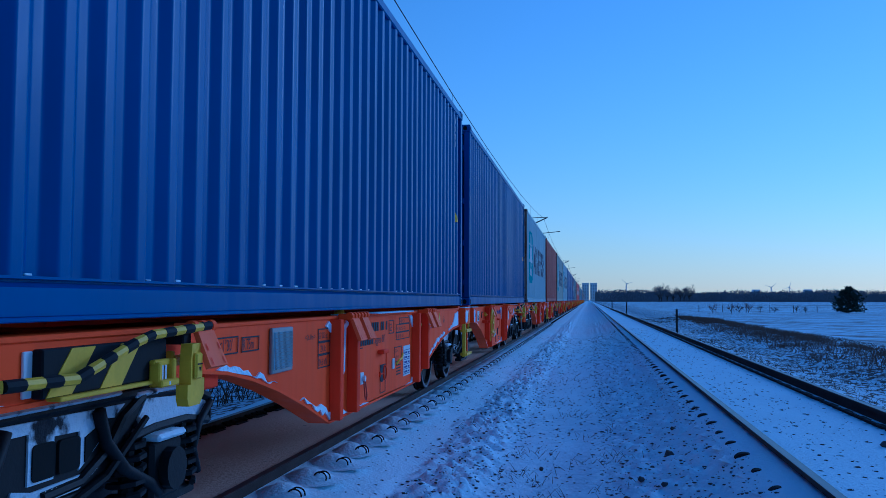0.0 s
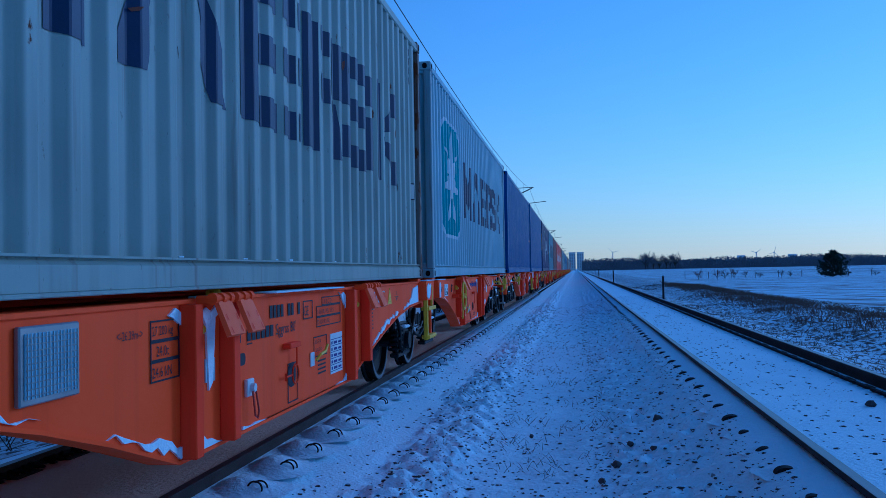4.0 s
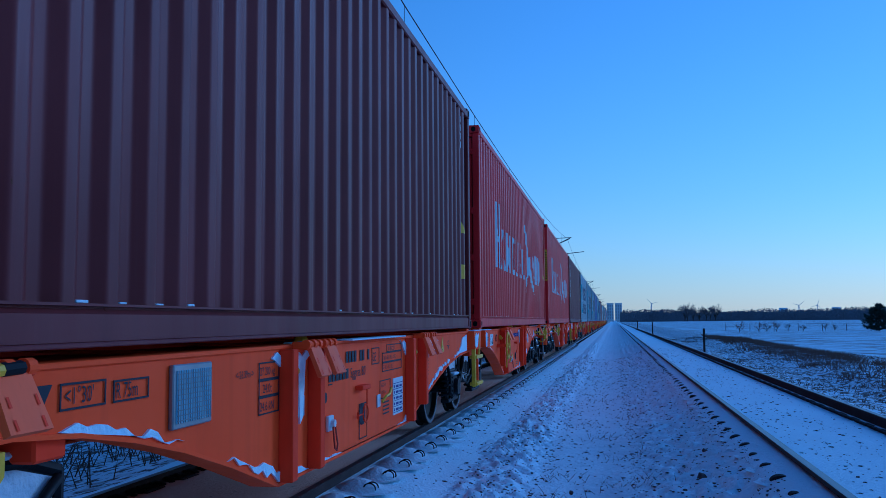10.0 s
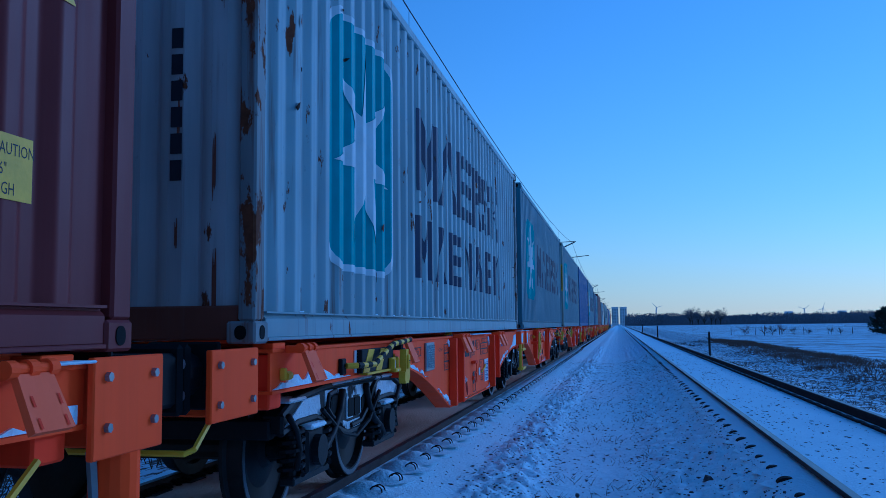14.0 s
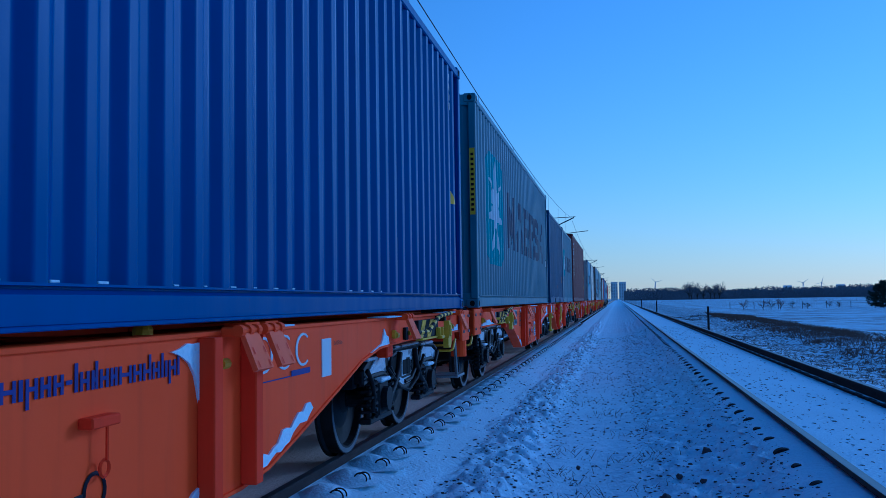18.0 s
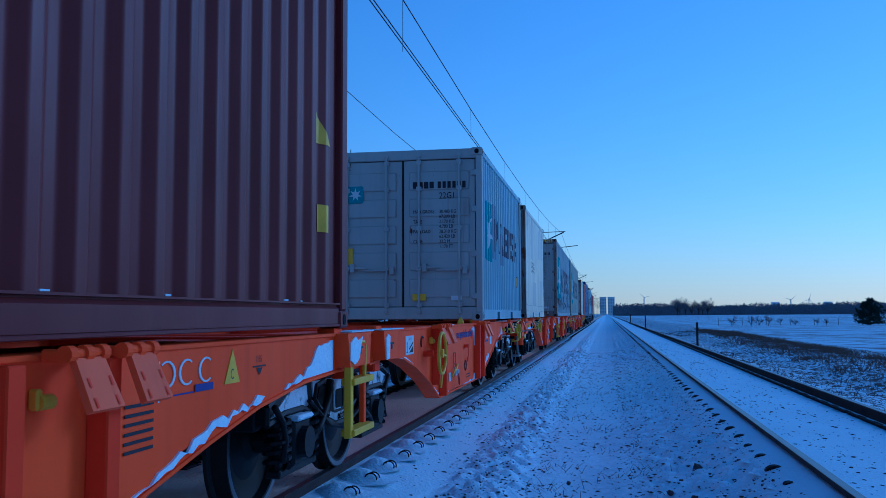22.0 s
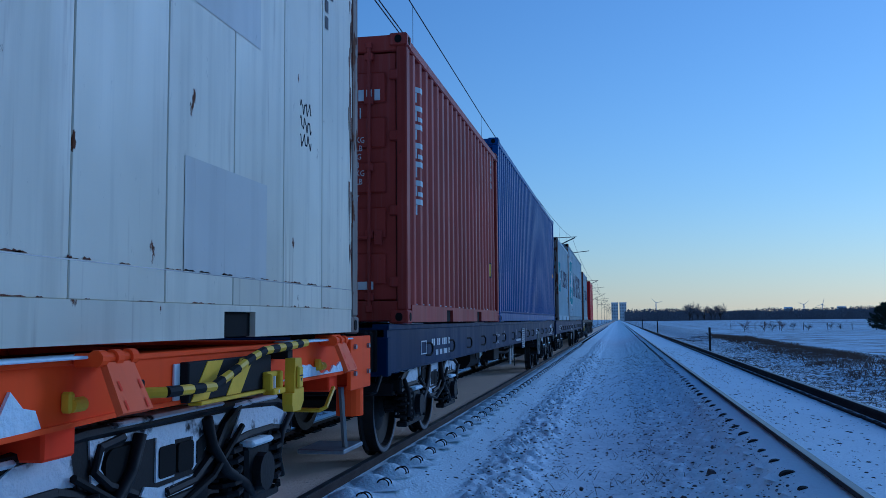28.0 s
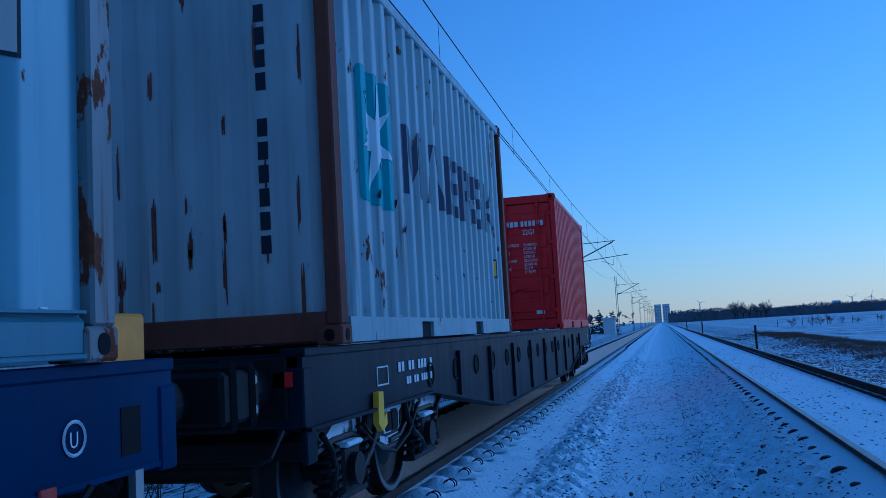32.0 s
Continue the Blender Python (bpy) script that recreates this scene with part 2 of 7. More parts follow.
# black that stands for the shade inside holes, pockets and slots
HOLE_SHADE = plain("casting_hole", (0.006, 0.006, 0.006), 0.9, 0, 0.2)


# ---- mesh tools ----
class Mesh:
    """Collects faces of one part in its thing's space."""

    def __init__(self):
        self.v, self.f = [], []

    def add(self, verts, faces):
        k = len(self.v)
        self.v += [tuple(p) for p in verts]
        self.f += [tuple(k + i for i in f) for f in faces]
        return self

    def box(self, x0, x1, y0, y1, z0, z1, c=0.0):
        """A box, its edges chamfered by c."""
        if c <= 0:
            vs = [(x, y, z) for x in (x0, x1) for y in (y0, y1) for z in (z0, z1)]
            return self.add(vs, [(0, 1, 3, 2), (4, 6, 7, 5), (0, 4, 5, 1), (2, 3, 7, 6), (0, 2, 6, 4), (1, 5, 7, 3)])
        vs, idx = [], {}
        for sx in (0, 1):
            for sy in (0, 1):
                for sz in (0, 1):
                    p = ((x0, x1)[sx], (y0, y1)[sy], (z0, z1)[sz])
                    q = (c if sx == 0 else -c, c if sy == 0 else -c, c if sz == 0 else -c)
                    for a in range(3):
                        idx[sx, sy, sz, a] = len(vs)
                        vs.append(tuple(p[k] + (0 if k == a else q[k]) for k in range(3)))
        fs = []
        for a in range(3):
            b, d = (a + 1) % 3, (a + 2) % 3
            for s in (0, 1):
                ring = []
                for sb, sd in ((0, 0), (1, 0), (1, 1), (0, 1)):
                    k = [0, 0, 0]
                    k[a], k[b], k[d] = s, sb, sd
                    ring.append(idx[(*k, a)])
                fs.append(tuple(ring) if s else tuple(reversed(ring)))
            for sb in (0, 1):
                for sd in (0, 1):
                    k0, k1 = [0, 0, 0], [0, 0, 0]
                    k0[b] = k1[b] = sb
                    k0[d] = k1[d] = sd
                    k0[a], k1[a] = 0, 1
                    e = (idx[(*k0, b)], idx[(*k1, b)], idx[(*k1, d)], idx[(*k0, d)])
                    fs.append(e if (sb + sd) % 2 == 0 else tuple(reversed(e)))
        for sx in (0, 1):
            for sy in (0, 1):
                for sz in (0, 1):
                    t = tuple(idx[sx, sy, sz, a] for a in range(3))
                    fs.append(t if (sx + sy + sz) % 2 else tuple(reversed(t)))
        return self.add(vs, fs)

    def prism(self, pts, axis, a0, a1):
        """Extrudes a polygon: axis 'x' takes (y, z), 'y' takes (x, z), 'z' takes (x, y)."""
        def at(p, a):
            return {'x': (a, p[0], p[1]), 'y': (p[0], a, p[1]), 'z': (p[0], p[1], a)}[axis]
        n = len(pts)
        vs = [at(p, a0) for p in pts] + [at(p, a1) for p in pts]
        fs = [tuple(range(n - 1, -1, -1)), tuple(range(n, 2 * n))]
        fs += [(i, (i + 1) % n, n + (i + 1) % n, n + i) for i in range(n)]
        return self.add(vs, fs)

    def cyl(self, p0, p1, r, n=10, r2=None, caps=True):
        p0, p1 = Vector(p0), Vector(p1)
        d = (p1 - p0).normalized()
        u = d.orthogonal().normalized()
        w = d.cross(u)
        r2 = r if r2 is None else r2
        vs = []
        for p, q in ((p0, r), (p1, r2)):
            vs += [p + (u * math.cos(2 * math.pi * i / n) + w * math.sin(2 * math.pi * i / n)) * q for i in range(n)]
        fs = [(i, (i + 1) % n, n + (i + 1) % n, n + i) for i in range(n)]
        if caps:
            fs += [tuple(range(n - 1, -1, -1)), tuple(range(n, 2 * n))]
        return self.add(vs, fs)

    def tube(self, pts, r, n=7):
        """A round bar bent along the points."""
        pts = [Vector(p) for p in pts]
        vs, fs, k = [], [], len(pts)
        u = None
        for i, p in enumerate(pts):
            d = (pts[min(i + 1, k - 1)] - pts[max(i - 1, 0)]).normalized()
            u = d.orthogonal().normalized() if u is None else (u - d * u.dot(d)).normalized()
            w = d.cross(u)
            vs += [p + (u * math.cos(2 * math.pi * j / n) + w * math.sin(2 * math.pi * j / n)) * r for j in range(n)]
        for i in range(k - 1):
            fs += [(i * n + j, i * n + (j + 1) % n, (i + 1) * n + (j + 1) % n, (i + 1) * n + j) for j in range(n)]
        return self.add(vs, fs + [tuple(range(n - 1, -1, -1)), tuple(range((k - 1) * n, k * n))])

    def ring(self, c, axis, R, r, n=28, m=6, a0=0.0, a1=360.0):
        """A torus or an arc of one about an axis vector."""
        c, ax = Vector(c), Vector(axis).normalized()
        u = ax.orthogonal().normalized()
        w = ax.cross(u)
        full = a1 - a0 >= 360
        vs, fs = [], []
        k = n if full else n + 1
        for i in range(k):
            t = radians(a0 + (a1 - a0) * i / n)
            e = u * math.cos(t) + w * math.sin(t)
            for j in range(m):
                s = 2 * math.pi * j / m
                vs.append(c + e * (R + r * math.cos(s)) + ax * (r * math.sin(s)))
        for i in range(n):
            for j in range(m):
                i2, j2 = (i + 1) % k, (j + 1) % m
                fs.append((i * m + j, i2 * m + j, i2 * m + j2, i * m + j2))
        return self.add(vs, fs)

    def lathe(self, prof, c, axis, n=28):
        """Turns (radius, along) about an axis vector through c."""
        c, ax = Vector(c), Vector(axis).normalized()
        u = ax.orthogonal().normalized()
        w = ax.cross(u)
        vs, fs, m = [], [], len(prof)
        for i in range(n):
            t = 2 * math.pi * i / n
            e = u * math.cos(t) + w * math.sin(t)
            vs += [c + e * r + ax * a for r, a in prof]
        for i in range(n):
            for j in range(m - 1):
                fs.append((i * m + j, ((i + 1) % n) * m + j, ((i + 1) % n) * m + j + 1, i * m + j + 1))
        return self.add(vs, fs)

    def data(self, name):
        me = bpy.data.meshes.new(name)
        me.from_pydata(self.v, [], self.f)
        me.update()
        return me


def part(name, mesh, material, parent=None, label="", smooth=False):
    """Links a Mesh (or mesh data) as one object under a thing or a part."""
    me = mesh.data(name) if isinstance(mesh, Mesh) else mesh
    if material is not None and not me.materials:
        me.materials.append(material)
    if smooth:
        me.polygons.foreach_set("use_smooth", [True] * len(me.polygons))
    ob = new(name, me)
    if parent is not None:
        ob.parent = parent
    if label:
        ob["label"] = label
    return ob


def many(name, mesh, material, parent, label=""):
    """A part made of pieces too small to pick apart."""
    ob = part(name, mesh, material, parent, label)
    ob["kind"] = "stuff"
    return ob


def thing(name, label, category, group="", kind=""):
    return tagged(new(name), label, category, group, kind)


TEXTS = {}


def text_mesh(s, size, width=1.0):
    """The faces of a line of writing in the built-in font, starting at the origin."""
    key = (s, size, width)
    if key not in TEXTS:
        cu = bpy.data.curves.new("writing", 'FONT')
        cu.body, cu.size, cu.resolution_u = s, size, 2
        ob = bpy.data.objects.new("writing", cu)
        me = bpy.data.meshes.new_from_object(ob)
        TEXTS[key] = ([(v.co.x * width, v.co.y) for v in me.vertices], [tuple(p.vertices) for p in me.polygons])
        bpy.data.objects.remove(ob)
        bpy.data.curves.remove(cu)
        bpy.data.meshes.remove(me)
    return TEXTS[key]


def side_text(mesh, s, x, y, z, size, width=1.0):
    """Writing on a face that looks to +x."""
    vs, fs = text_mesh(s, size, width)
    return mesh.add([(x, y + a, z + b) for a, b in vs], fs)


def end_text(mesh, s, x, y, z, size, width=1.0):
    """Writing on a face that looks to -y."""
    vs, fs = text_mesh(s, size, width)
    return mesh.add([(x + a, y, z + b) for a, b in vs], fs)


# ---- containers ----
HW, OUT, DEEP, CORR = 1.219, 1.206, 0.042, 0.278


def corrugation(length, a=0.13):
    """Points (along, outwards) of a corrugated side sheet."""
    n = int((length - 2 * a) / CORR)
    a = (length - n * CORR) / 2
    pts = []
    for i in range(n):
        u = a + i * CORR
        for v in (0.0, 0.068, 0.140, 0.208):
            for e in (-0.013, -0.006, 0.006, 0.013):
                w = v + e
                pts.append((u + w, OUT - DEEP * (1 - max(0.0, min(1.0, w / 0.068, (0.208 - w) / 0.068)))))
    pts.append((a + n * CORR, OUT - DEEP))
    return [(0.12, OUT - DEEP)] + pts + [(length - 0.12, OUT - DEEP)]


def side_at(prof, u):
    us, xs = prof
    return float(np.interp(u, us, xs))


def star(cy, cz, ry, rz, inner=0.42, n=7):
    pts = []
    for i in range(2 * n):
        r = 1.0 if i % 2 == 0 else inner
        t = math.pi / 2 + math.pi * i / n
        pts.append((cy + math.cos(t) * r * ry, cz + math.sin(t) * r * rz))
    return pts


def rounded(y0, y1, z0, z1, r, n=5):
    pts = []
    for cy, cz, t0 in ((y1 - r, z1 - r, 0), (y0 + r, z1 - r, 90), (y0 + r, z0 + r, 180), (y1 - r, z0 + r, 270)):
        for i in range(n + 1):
            t = radians(t0 + 90 * i / n)
            pts.append((cy + r * math.cos(t), cz + r * math.sin(t)))
    return pts


def bar(y0, y1, z0, z1):
    return [(y0, z0), (y1, z0), (y1, z1), (y0, z1)]


def sheet(mesh, prof, polys, off=0.004, step=0.03):
    """Paint of the given outlines (even-odd) laid over a corrugated side."""
    us = prof[0]
    lo, hi = min(p[0] for q in polys for p in q), max(p[0] for q in polys for p in q)
    cuts = sorted(set([lo, hi] + [u for u in us if lo < u < hi] + [lo + step * i for i in range(1, int((hi - lo) / step))]
                      + [p[0] for q in polys for p in q]))

    def spans(u):
        zs = []
        for q in polys:
            for (ya, za), (yb, zb) in zip(q, q[1:] + q[:1]):
                if (ya > u) != (yb > u):
                    zs.append(za + (zb - za) * (u - ya) / (yb - ya))
        return sorted(zs)
    seen, vs, fs = {}, [], []

    def vert(p):
        key = (round(p[1], 4), round(p[2], 3))
        if key not in seen:
            seen[key] = len(vs)
            vs.append(p)
        return seen[key]
    for a, b in zip(cuts, cuts[1:]):
        if b - a < 1e-4:
            continue
        e = (b - a) * 0.001
        za, zb = spans(a + e), spans(b - e)
        if len(za) != len(zb):
            continue
        xa, xb = side_at(prof, a) + off, side_at(prof, b) + off
        for k in range(0, len(za) - 1, 2):
            q = [vert(p) for p in ((xa, a, za[k]), (xb, b, zb[k]), (xb, b, zb[k + 1]), (xa, a, za[k + 1]))]
            q = [v for i, v in enumerate(q) if v not in q[:i]]
            if len(q) > 2:
                fs.append(tuple(q))
    return mesh.add(vs, fs)


def blocks(y0, z0, h, widths, gap, seed=1):
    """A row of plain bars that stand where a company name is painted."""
    polys, rnd = [], random.Random(seed)
    for i, w in enumerate(widths):
        k = i % 3
        if k == 0:
            polys += [bar(y0, y0 + w * 0.30, z0, z0 + h), bar(y0 + w * 0.70, y0 + w, z0, z0 + h),
                      [(y0 + w * 0.30, z0 + h), (y0 + w * 0.5, z0 + h * 0.25), (y0 + w * 0.70, z0 + h), (y0 + w * 0.5, z0 + h * 0.6)]]
        elif k == 1:
            polys += [[(y0, z0), (y0 + w * 0.28, z0), (y0 + w * 0.64, z0 + h), (y0 + w * 0.36, z0 + h)],
                      [(y0 + w * 0.72, z0), (y0 + w, z0), (y0 + w * 0.70, z0 + h), (y0 + w * 0.64 + 0.001, z0 + h)]]
        else:
            polys += [bar(y0, y0 + w * 0.34, z0, z0 + h)]
            for s in (0.0, 0.40, 0.80):
                polys.append(bar(y0 + w * 0.36, y0 + w * (0.9 + 0.1 * rnd.random()), z0 + h * s, z0 + h * (s + 0.2)))
        y0 += w + gap
    return polys


def shipping_container(length, height, col, label, front="wall", posts=None, door=None, marks=(), group="", rail=None, yellow=None, code=None,
                       pockets=False, smooth=False, tall_mark=None, patches=(), rust_holes=None, rust_front=False, chips=0):
    c = thing("shipping_container" if not smooth else "reefer_container", label, "container", group or "containers on the train")
    posts, door, rail = posts or col, door or col, rail or col
    L, H = length, height
    prof_pts = corrugation(L) if not smooth else [(0.12, OUT), (L - 0.12, OUT)]
    prof = ([p[0] for p in prof_pts], [p[1] for p in prof_pts])
    z0, z1 = 0.165, H - 0.11
    for s, nm in ((1, "side_panel"), (-1, "side_panel")):
        m = Mesh()
        if smooth:
            n = max(4, round(L / 0.67))
            for i in range(n):
                a, b = 0.12 + (L - 0.24) * i / n, 0.12 + (L - 0.24) * (i + 1) / n
                part(nm, Mesh().box(min(s * (OUT - 0.03), s * OUT), max(s * (OUT - 0.03), s * OUT), a + 0.003, b - 0.003, z0, z1, 0.004), col, c)
            continue
        else:
            vs, fs = [], []
            for u, x in prof_pts:
                vs += [(s * x, u, z0), (s * x, u, z1), (s * (x - 0.02), u, z1), (s * (x - 0.02), u, z0)]
            for i in range(len(prof_pts) - 1):
                q = 4 * i
                fs += [(q, q + 4, q + 5, q + 1), (q + 3, q + 2, q + 6, q + 7)]
            m.add(vs, fs if s > 0 else [tuple(reversed(f)) for f in fs])
        part(nm, m, col, c, smooth=True)
    m = Mesh()
    nb = int(L / 1.05)
    m.box(-HW + 0.05, HW - 0.05, 0.05, L - 0.05, H - 0.06, H - 0.03)
    for i in range(nb):
        y = (i + 0.5) * L / nb
        m.box(-HW + 0.1, HW - 0.1, y - 0.16, y + 0.16, H - 0.03, H - 0.012, 0.008)
    part("roof_sheet", m, col, c)
    part("floor_frame", Mesh().box(-HW + 0.06, HW - 0.06, 0.1, L - 0.1, 0.05, 0.16), BLACK, c)
    for s in (-1, 1):
        m = Mesh()
        a, b = (HW - 0.055, HW - 0.004) if s > 0 else (-HW + 0.004, -HW + 0.055)
        if pockets:
            cuts = [0.17, L / 2 - 1.22, L / 2 - 0.86, L / 2 + 0.86, L / 2 + 1.22, L - 0.17]
            m.prism([(cuts[0], 0.012), (cuts[1], 0.012), (cuts[1], 0.135), (cuts[2], 0.135), (cuts[2], 0.012), (cuts[3], 0.012), (cuts[3], 0.135), (cuts[4], 0.135), (cuts[4], 0.012), (cuts[5], 0.012), (cuts[5], 0.165), (cuts[0], 0.165)], 'x', a, b)
        else:
            # a rolled channel: a set-back web under a narrow lip
            m.box(a, b, 0.17, L - 0.17, 0.012, 0.030, 0.004)
            m.box(a, b - 0.010 if s > 0 else b, 0.17, L - 0.17, 0.030, 0.134, 0.003) if s > 0 else m.box(a + 0.010, b, 0.17, L - 0.17, 0.030, 0.134, 0.003)
            m.prism([(s * (HW - 0.055), 0.134), (s * (HW - 0.016), 0.134), (s * (HW - 0.034), 0.150), (s * (HW - 0.034), 0.158), (s * (HW - 0.006), 0.160), (s * (HW - 0.006), 0.170), (s * (HW - 0.055), 0.170)], 'y', 0.17, L - 0.17)
        part("bottom_rail", m, rail, c)
        m = Mesh().box(a, b, 0.17, L - 0.17, H - 0.125, H - 0.03, 0.012)
        part("top_rail", m, rail, c)
        if pockets and s > 0:
            for i in (1, 3):
                part("fork_pocket", Mesh().box(a - 0.14, b - 0.03, cuts[i] + 0.002, cuts[i + 1] - 0.002, 0.016, 0.133), HOLE_SHADE, c)
    for sx in (-1, 1):
        for y in (0, L):
            ya, yb = (0.0, 0.14) if y == 0 else (L - 0.14, L)
            x0, x1 = (HW - 0.10, HW - 0.006) if sx > 0 else (-HW + 0.006, -HW + 0.10)
            part("corner_post", Mesh().box(x0, x1, ya + 0.004, yb - 0.004, 0.118, H - 0.118, 0.012), posts, c)
            for zz in (0, H - 0.118):
                ca, cb = (0.0, 0.178) if y == 0 else (L - 0.178, L)
                m = Mesh().box(HW - 0.162 if sx > 0 else -HW, HW if sx > 0 else -HW + 0.162, ca, cb, zz, zz + 0.118, 0.012)
                cast = part("corner_casting", m, posts, c)
                # lock holes are black lozenges on the casting, painted for their dark insides
                h = Mesh()
                pts = rounded((ca + cb) / 2 - 0.032, (ca + cb) / 2 + 0.032, zz + 0.022, zz + 0.096, 0.031, 4)
                h.prism(pts, 'x', HW - 0.004 if sx > 0 else -HW - 0.004, HW + 0.004 if sx > 0 else -HW + 0.004)
                if y == 0:
                    pts = rounded(sx * (HW - 0.081) - 0.032, sx * (HW - 0.081) + 0.032, zz + 0.022, zz + 0.096, 0.031, 4)
                    h.prism(pts, 'y', -0.004, 0.004)
                many("lock_hole", h, HOLE_SHADE, cast)
    # the end that faces the camera
    xe = HW - 0.10
    part("sill", Mesh().box(-xe, xe, 0.02, 0.12, 0.02, 0.20, 0.01), C_RUST if rust_front else posts, c)
    part("header", Mesh().box(-xe, xe, 0.02, 0.12, H - 0.16, H - 0.01, 0.01), posts if front == "door" else col, c)
    if front == "door":
        for s in (-1, 1):
            x0, x1 = (0.012, xe - 0.012) if s > 0 else (-xe + 0.012, -0.012)
            m = Mesh().box(x0, x1, 0.045, 0.085, 0.21, H - 0.17, 0.008)
            za, zb = 0.30, H - 0.26
            n = 5
            for i in range(n):
                z = za + (zb - za) * (i + 0.5) / n
                m.box(x0 + 0.09, x1 - 0.09, 0.028, 0.046, z - 0.16, z + 0.12, 0.014)
            leaf = part("door_leaf", m, door, c)
            part("gasket", Mesh().box(x0 - 0.012, x0, 0.04, 0.08, 0.2, H - 0.17).box(x1, x1 + 0.012, 0.04, 0.08, 0.2, H - 0.17), RUBBER, leaf)
            for k, xb in enumerate((x0 + 0.24, x1 - 0.24)):
                m = Mesh().cyl((xb, 0.008, 0.14), (xb, 0.008, H - 0.1), 0.017, 8)
                for z in (0.20, 0.75, 1.35, 1.95, H - 0.24):
                    m.box(xb - 0.04, xb + 0.04, -0.004, 0.03, z, z + 0.07, 0.008)
                m.box(xb - 0.03, xb + 0.03, -0.01, 0.03, 0.10, 0.16, 0.006).box(xb - 0.03, xb + 0.03, -0.01, 0.03, H - 0.13, H - 0.08, 0.006)
                part("locking_bar", m, door, leaf)
                zh = 0.78 if k == 0 else 0.74
                part("door_handle", Mesh().box(xb - 0.02, xb + 0.34 * (1 if k == 0 else -1), -0.014, 0.004, zh, zh + 0.03, 0.006)
                     .box(xb + 0.05, xb + 0.12, -0.02, 0.02, zh - 0.05, zh + 0.08, 0.008), door, leaf)
            for z in (0.32, 0.95, 1.62, H - 0.42):
                xh = xe - 0.05 if s > 0 else -xe - 0.05
                part("hinge", Mesh().box(xh - 0.02, xh + 0.12, 0.006, 0.05, z, z + 0.09, 0.01), posts, leaf)
    elif front == "machine":
        part("end_frame", Mesh().box(-xe, -0.90, 0.03, 0.09, 0.2, H - 0.16, 0.01).box(0.78, xe, 0.03, 0.09, 0.2, H - 0.16, 0.01).box(-0.9, 0.78, 0.03, 0.09, 2.0, H - 0.16, 0.01), col, c)
        part("cooling_unit", Mesh().box(-0.9, 0.78, 0.07, 0.14, 0.2, 2.0).box(-0.85, 0.72, 0.05, 0.09, 1.30, 1.92, 0.02)
             .box(-0.85, -0.2, 0.04, 0.09, 0.3, 1.15, 0.02), BLACK, c, "black cooling machinery")
        part("compressor_tray", Mesh().box(-0.1, 0.74, 0.03, 0.09, 0.28, 0.5, 0.02).cyl((0.1, 0.06, 0.5), (0.1, 0.06, 0.95), 0.13, 12).cyl((0.5, 0.06, 0.5), (0.5, 0.06, 0.8), 0.10, 12), STEEL, c)
        part("fan_guard", Mesh().ring((-0.45, 0.05, 1.6), (0, 1, 0), 0.26, 0.02), STEEL, c)
        part("fan_guard", Mesh().ring((0.3, 0.05, 1.6), (0, 1, 0), 0.26, 0.02), STEEL, c)
        part("control_box", Mesh().box(-0.15, 0.35, 0.01, 0.06, 1.18, 1.52, 0.02), C_WHITE, c, "white control box")
    else:
        m = Mesh()
        n, w = 9, 2 * xe
        vs, fs = [], []
        for i in range(n):
            u = -xe + w * i / n
            for du, d in ((0.0, 0.085), (0.075, 0.04), (0.16, 0.04), (0.235, 0.085)):
                vs += [(u + du, d, 0.19), (u + du, d, H - 0.15)]
        for i in range(len(vs) // 2 - 1):
            fs.append((2 * i, 2 * i + 1, 2 * i + 3, 2 * i + 2))
        m.add(vs, [tuple(reversed(f)) for f in fs])
        part("front_wall", m, door, c)
    # the far end
    part("rear_wall", Mesh().box(-xe, xe, L - 0.1, L - 0.05, 0.02, H - 0.02), col, c)
    # markings
    for nm, polys, mat_, lab in marks:
        if nm == "panel_outline":
            part(nm, sheet(Mesh(), prof, polys), mat_, c, lab)
            continue
        for q in polys:
            part(nm, sheet(Mesh(), prof, [q], 0.004 if nm != "star_shape" else 0.009), mat_, c, lab)
    tail = sheet(Mesh(), prof, [bar(L - 0.72 + 0.10 * j, L - 0.66 + 0.10 * j, H - 0.30 - 0.11 * i, H - 0.22 - 0.11 * i) for i in range(4) for j in (0, 1)
                                if not (j and i > 1)])
    many("number_marking", tail, WHITE if col in (C_BLUE, C_BLUE2, C_NAVY, C_BROWN, C_BROWN2, C_RED, C_OLDBLUE) else INK, c)
    if L < 8 and not smooth:
        part("size_plate", sheet(Mesh(), prof, [bar(L - 0.86, L - 0.76, 0.66, 0.84)], 0.006), YELLOW, c, "pale yellow size plate")
        part("plate_frame", sheet(Mesh(), prof, [bar(L - 0.88, L - 0.74, 0.64, 0.86)], 0.004), INK, c)
    elif not smooth and L > 8 and col in (C_GREY, C_GREY2, C_GREY_R, C_OLIVE):
        part("plate_frame", sheet(Mesh(), prof, [bar(L - 0.57, L - 0.46, 0.93, 1.13)], 0.004), INK, c)
        part("size_plate", sheet(Mesh(), prof, [bar(L - 0.555, L - 0.475, 0.945, 1.115)], 0.006), C_CREAM, c, "pale size plate in a dark frame")
    elif not smooth and L > 8:
        part("height_label", sheet(Mesh(), prof, [[(L - 0.57, 1.21), (L - 0.40, 1.21), (L - 0.57, 1.42)]]), YELLOW, c, "yellow height warning")
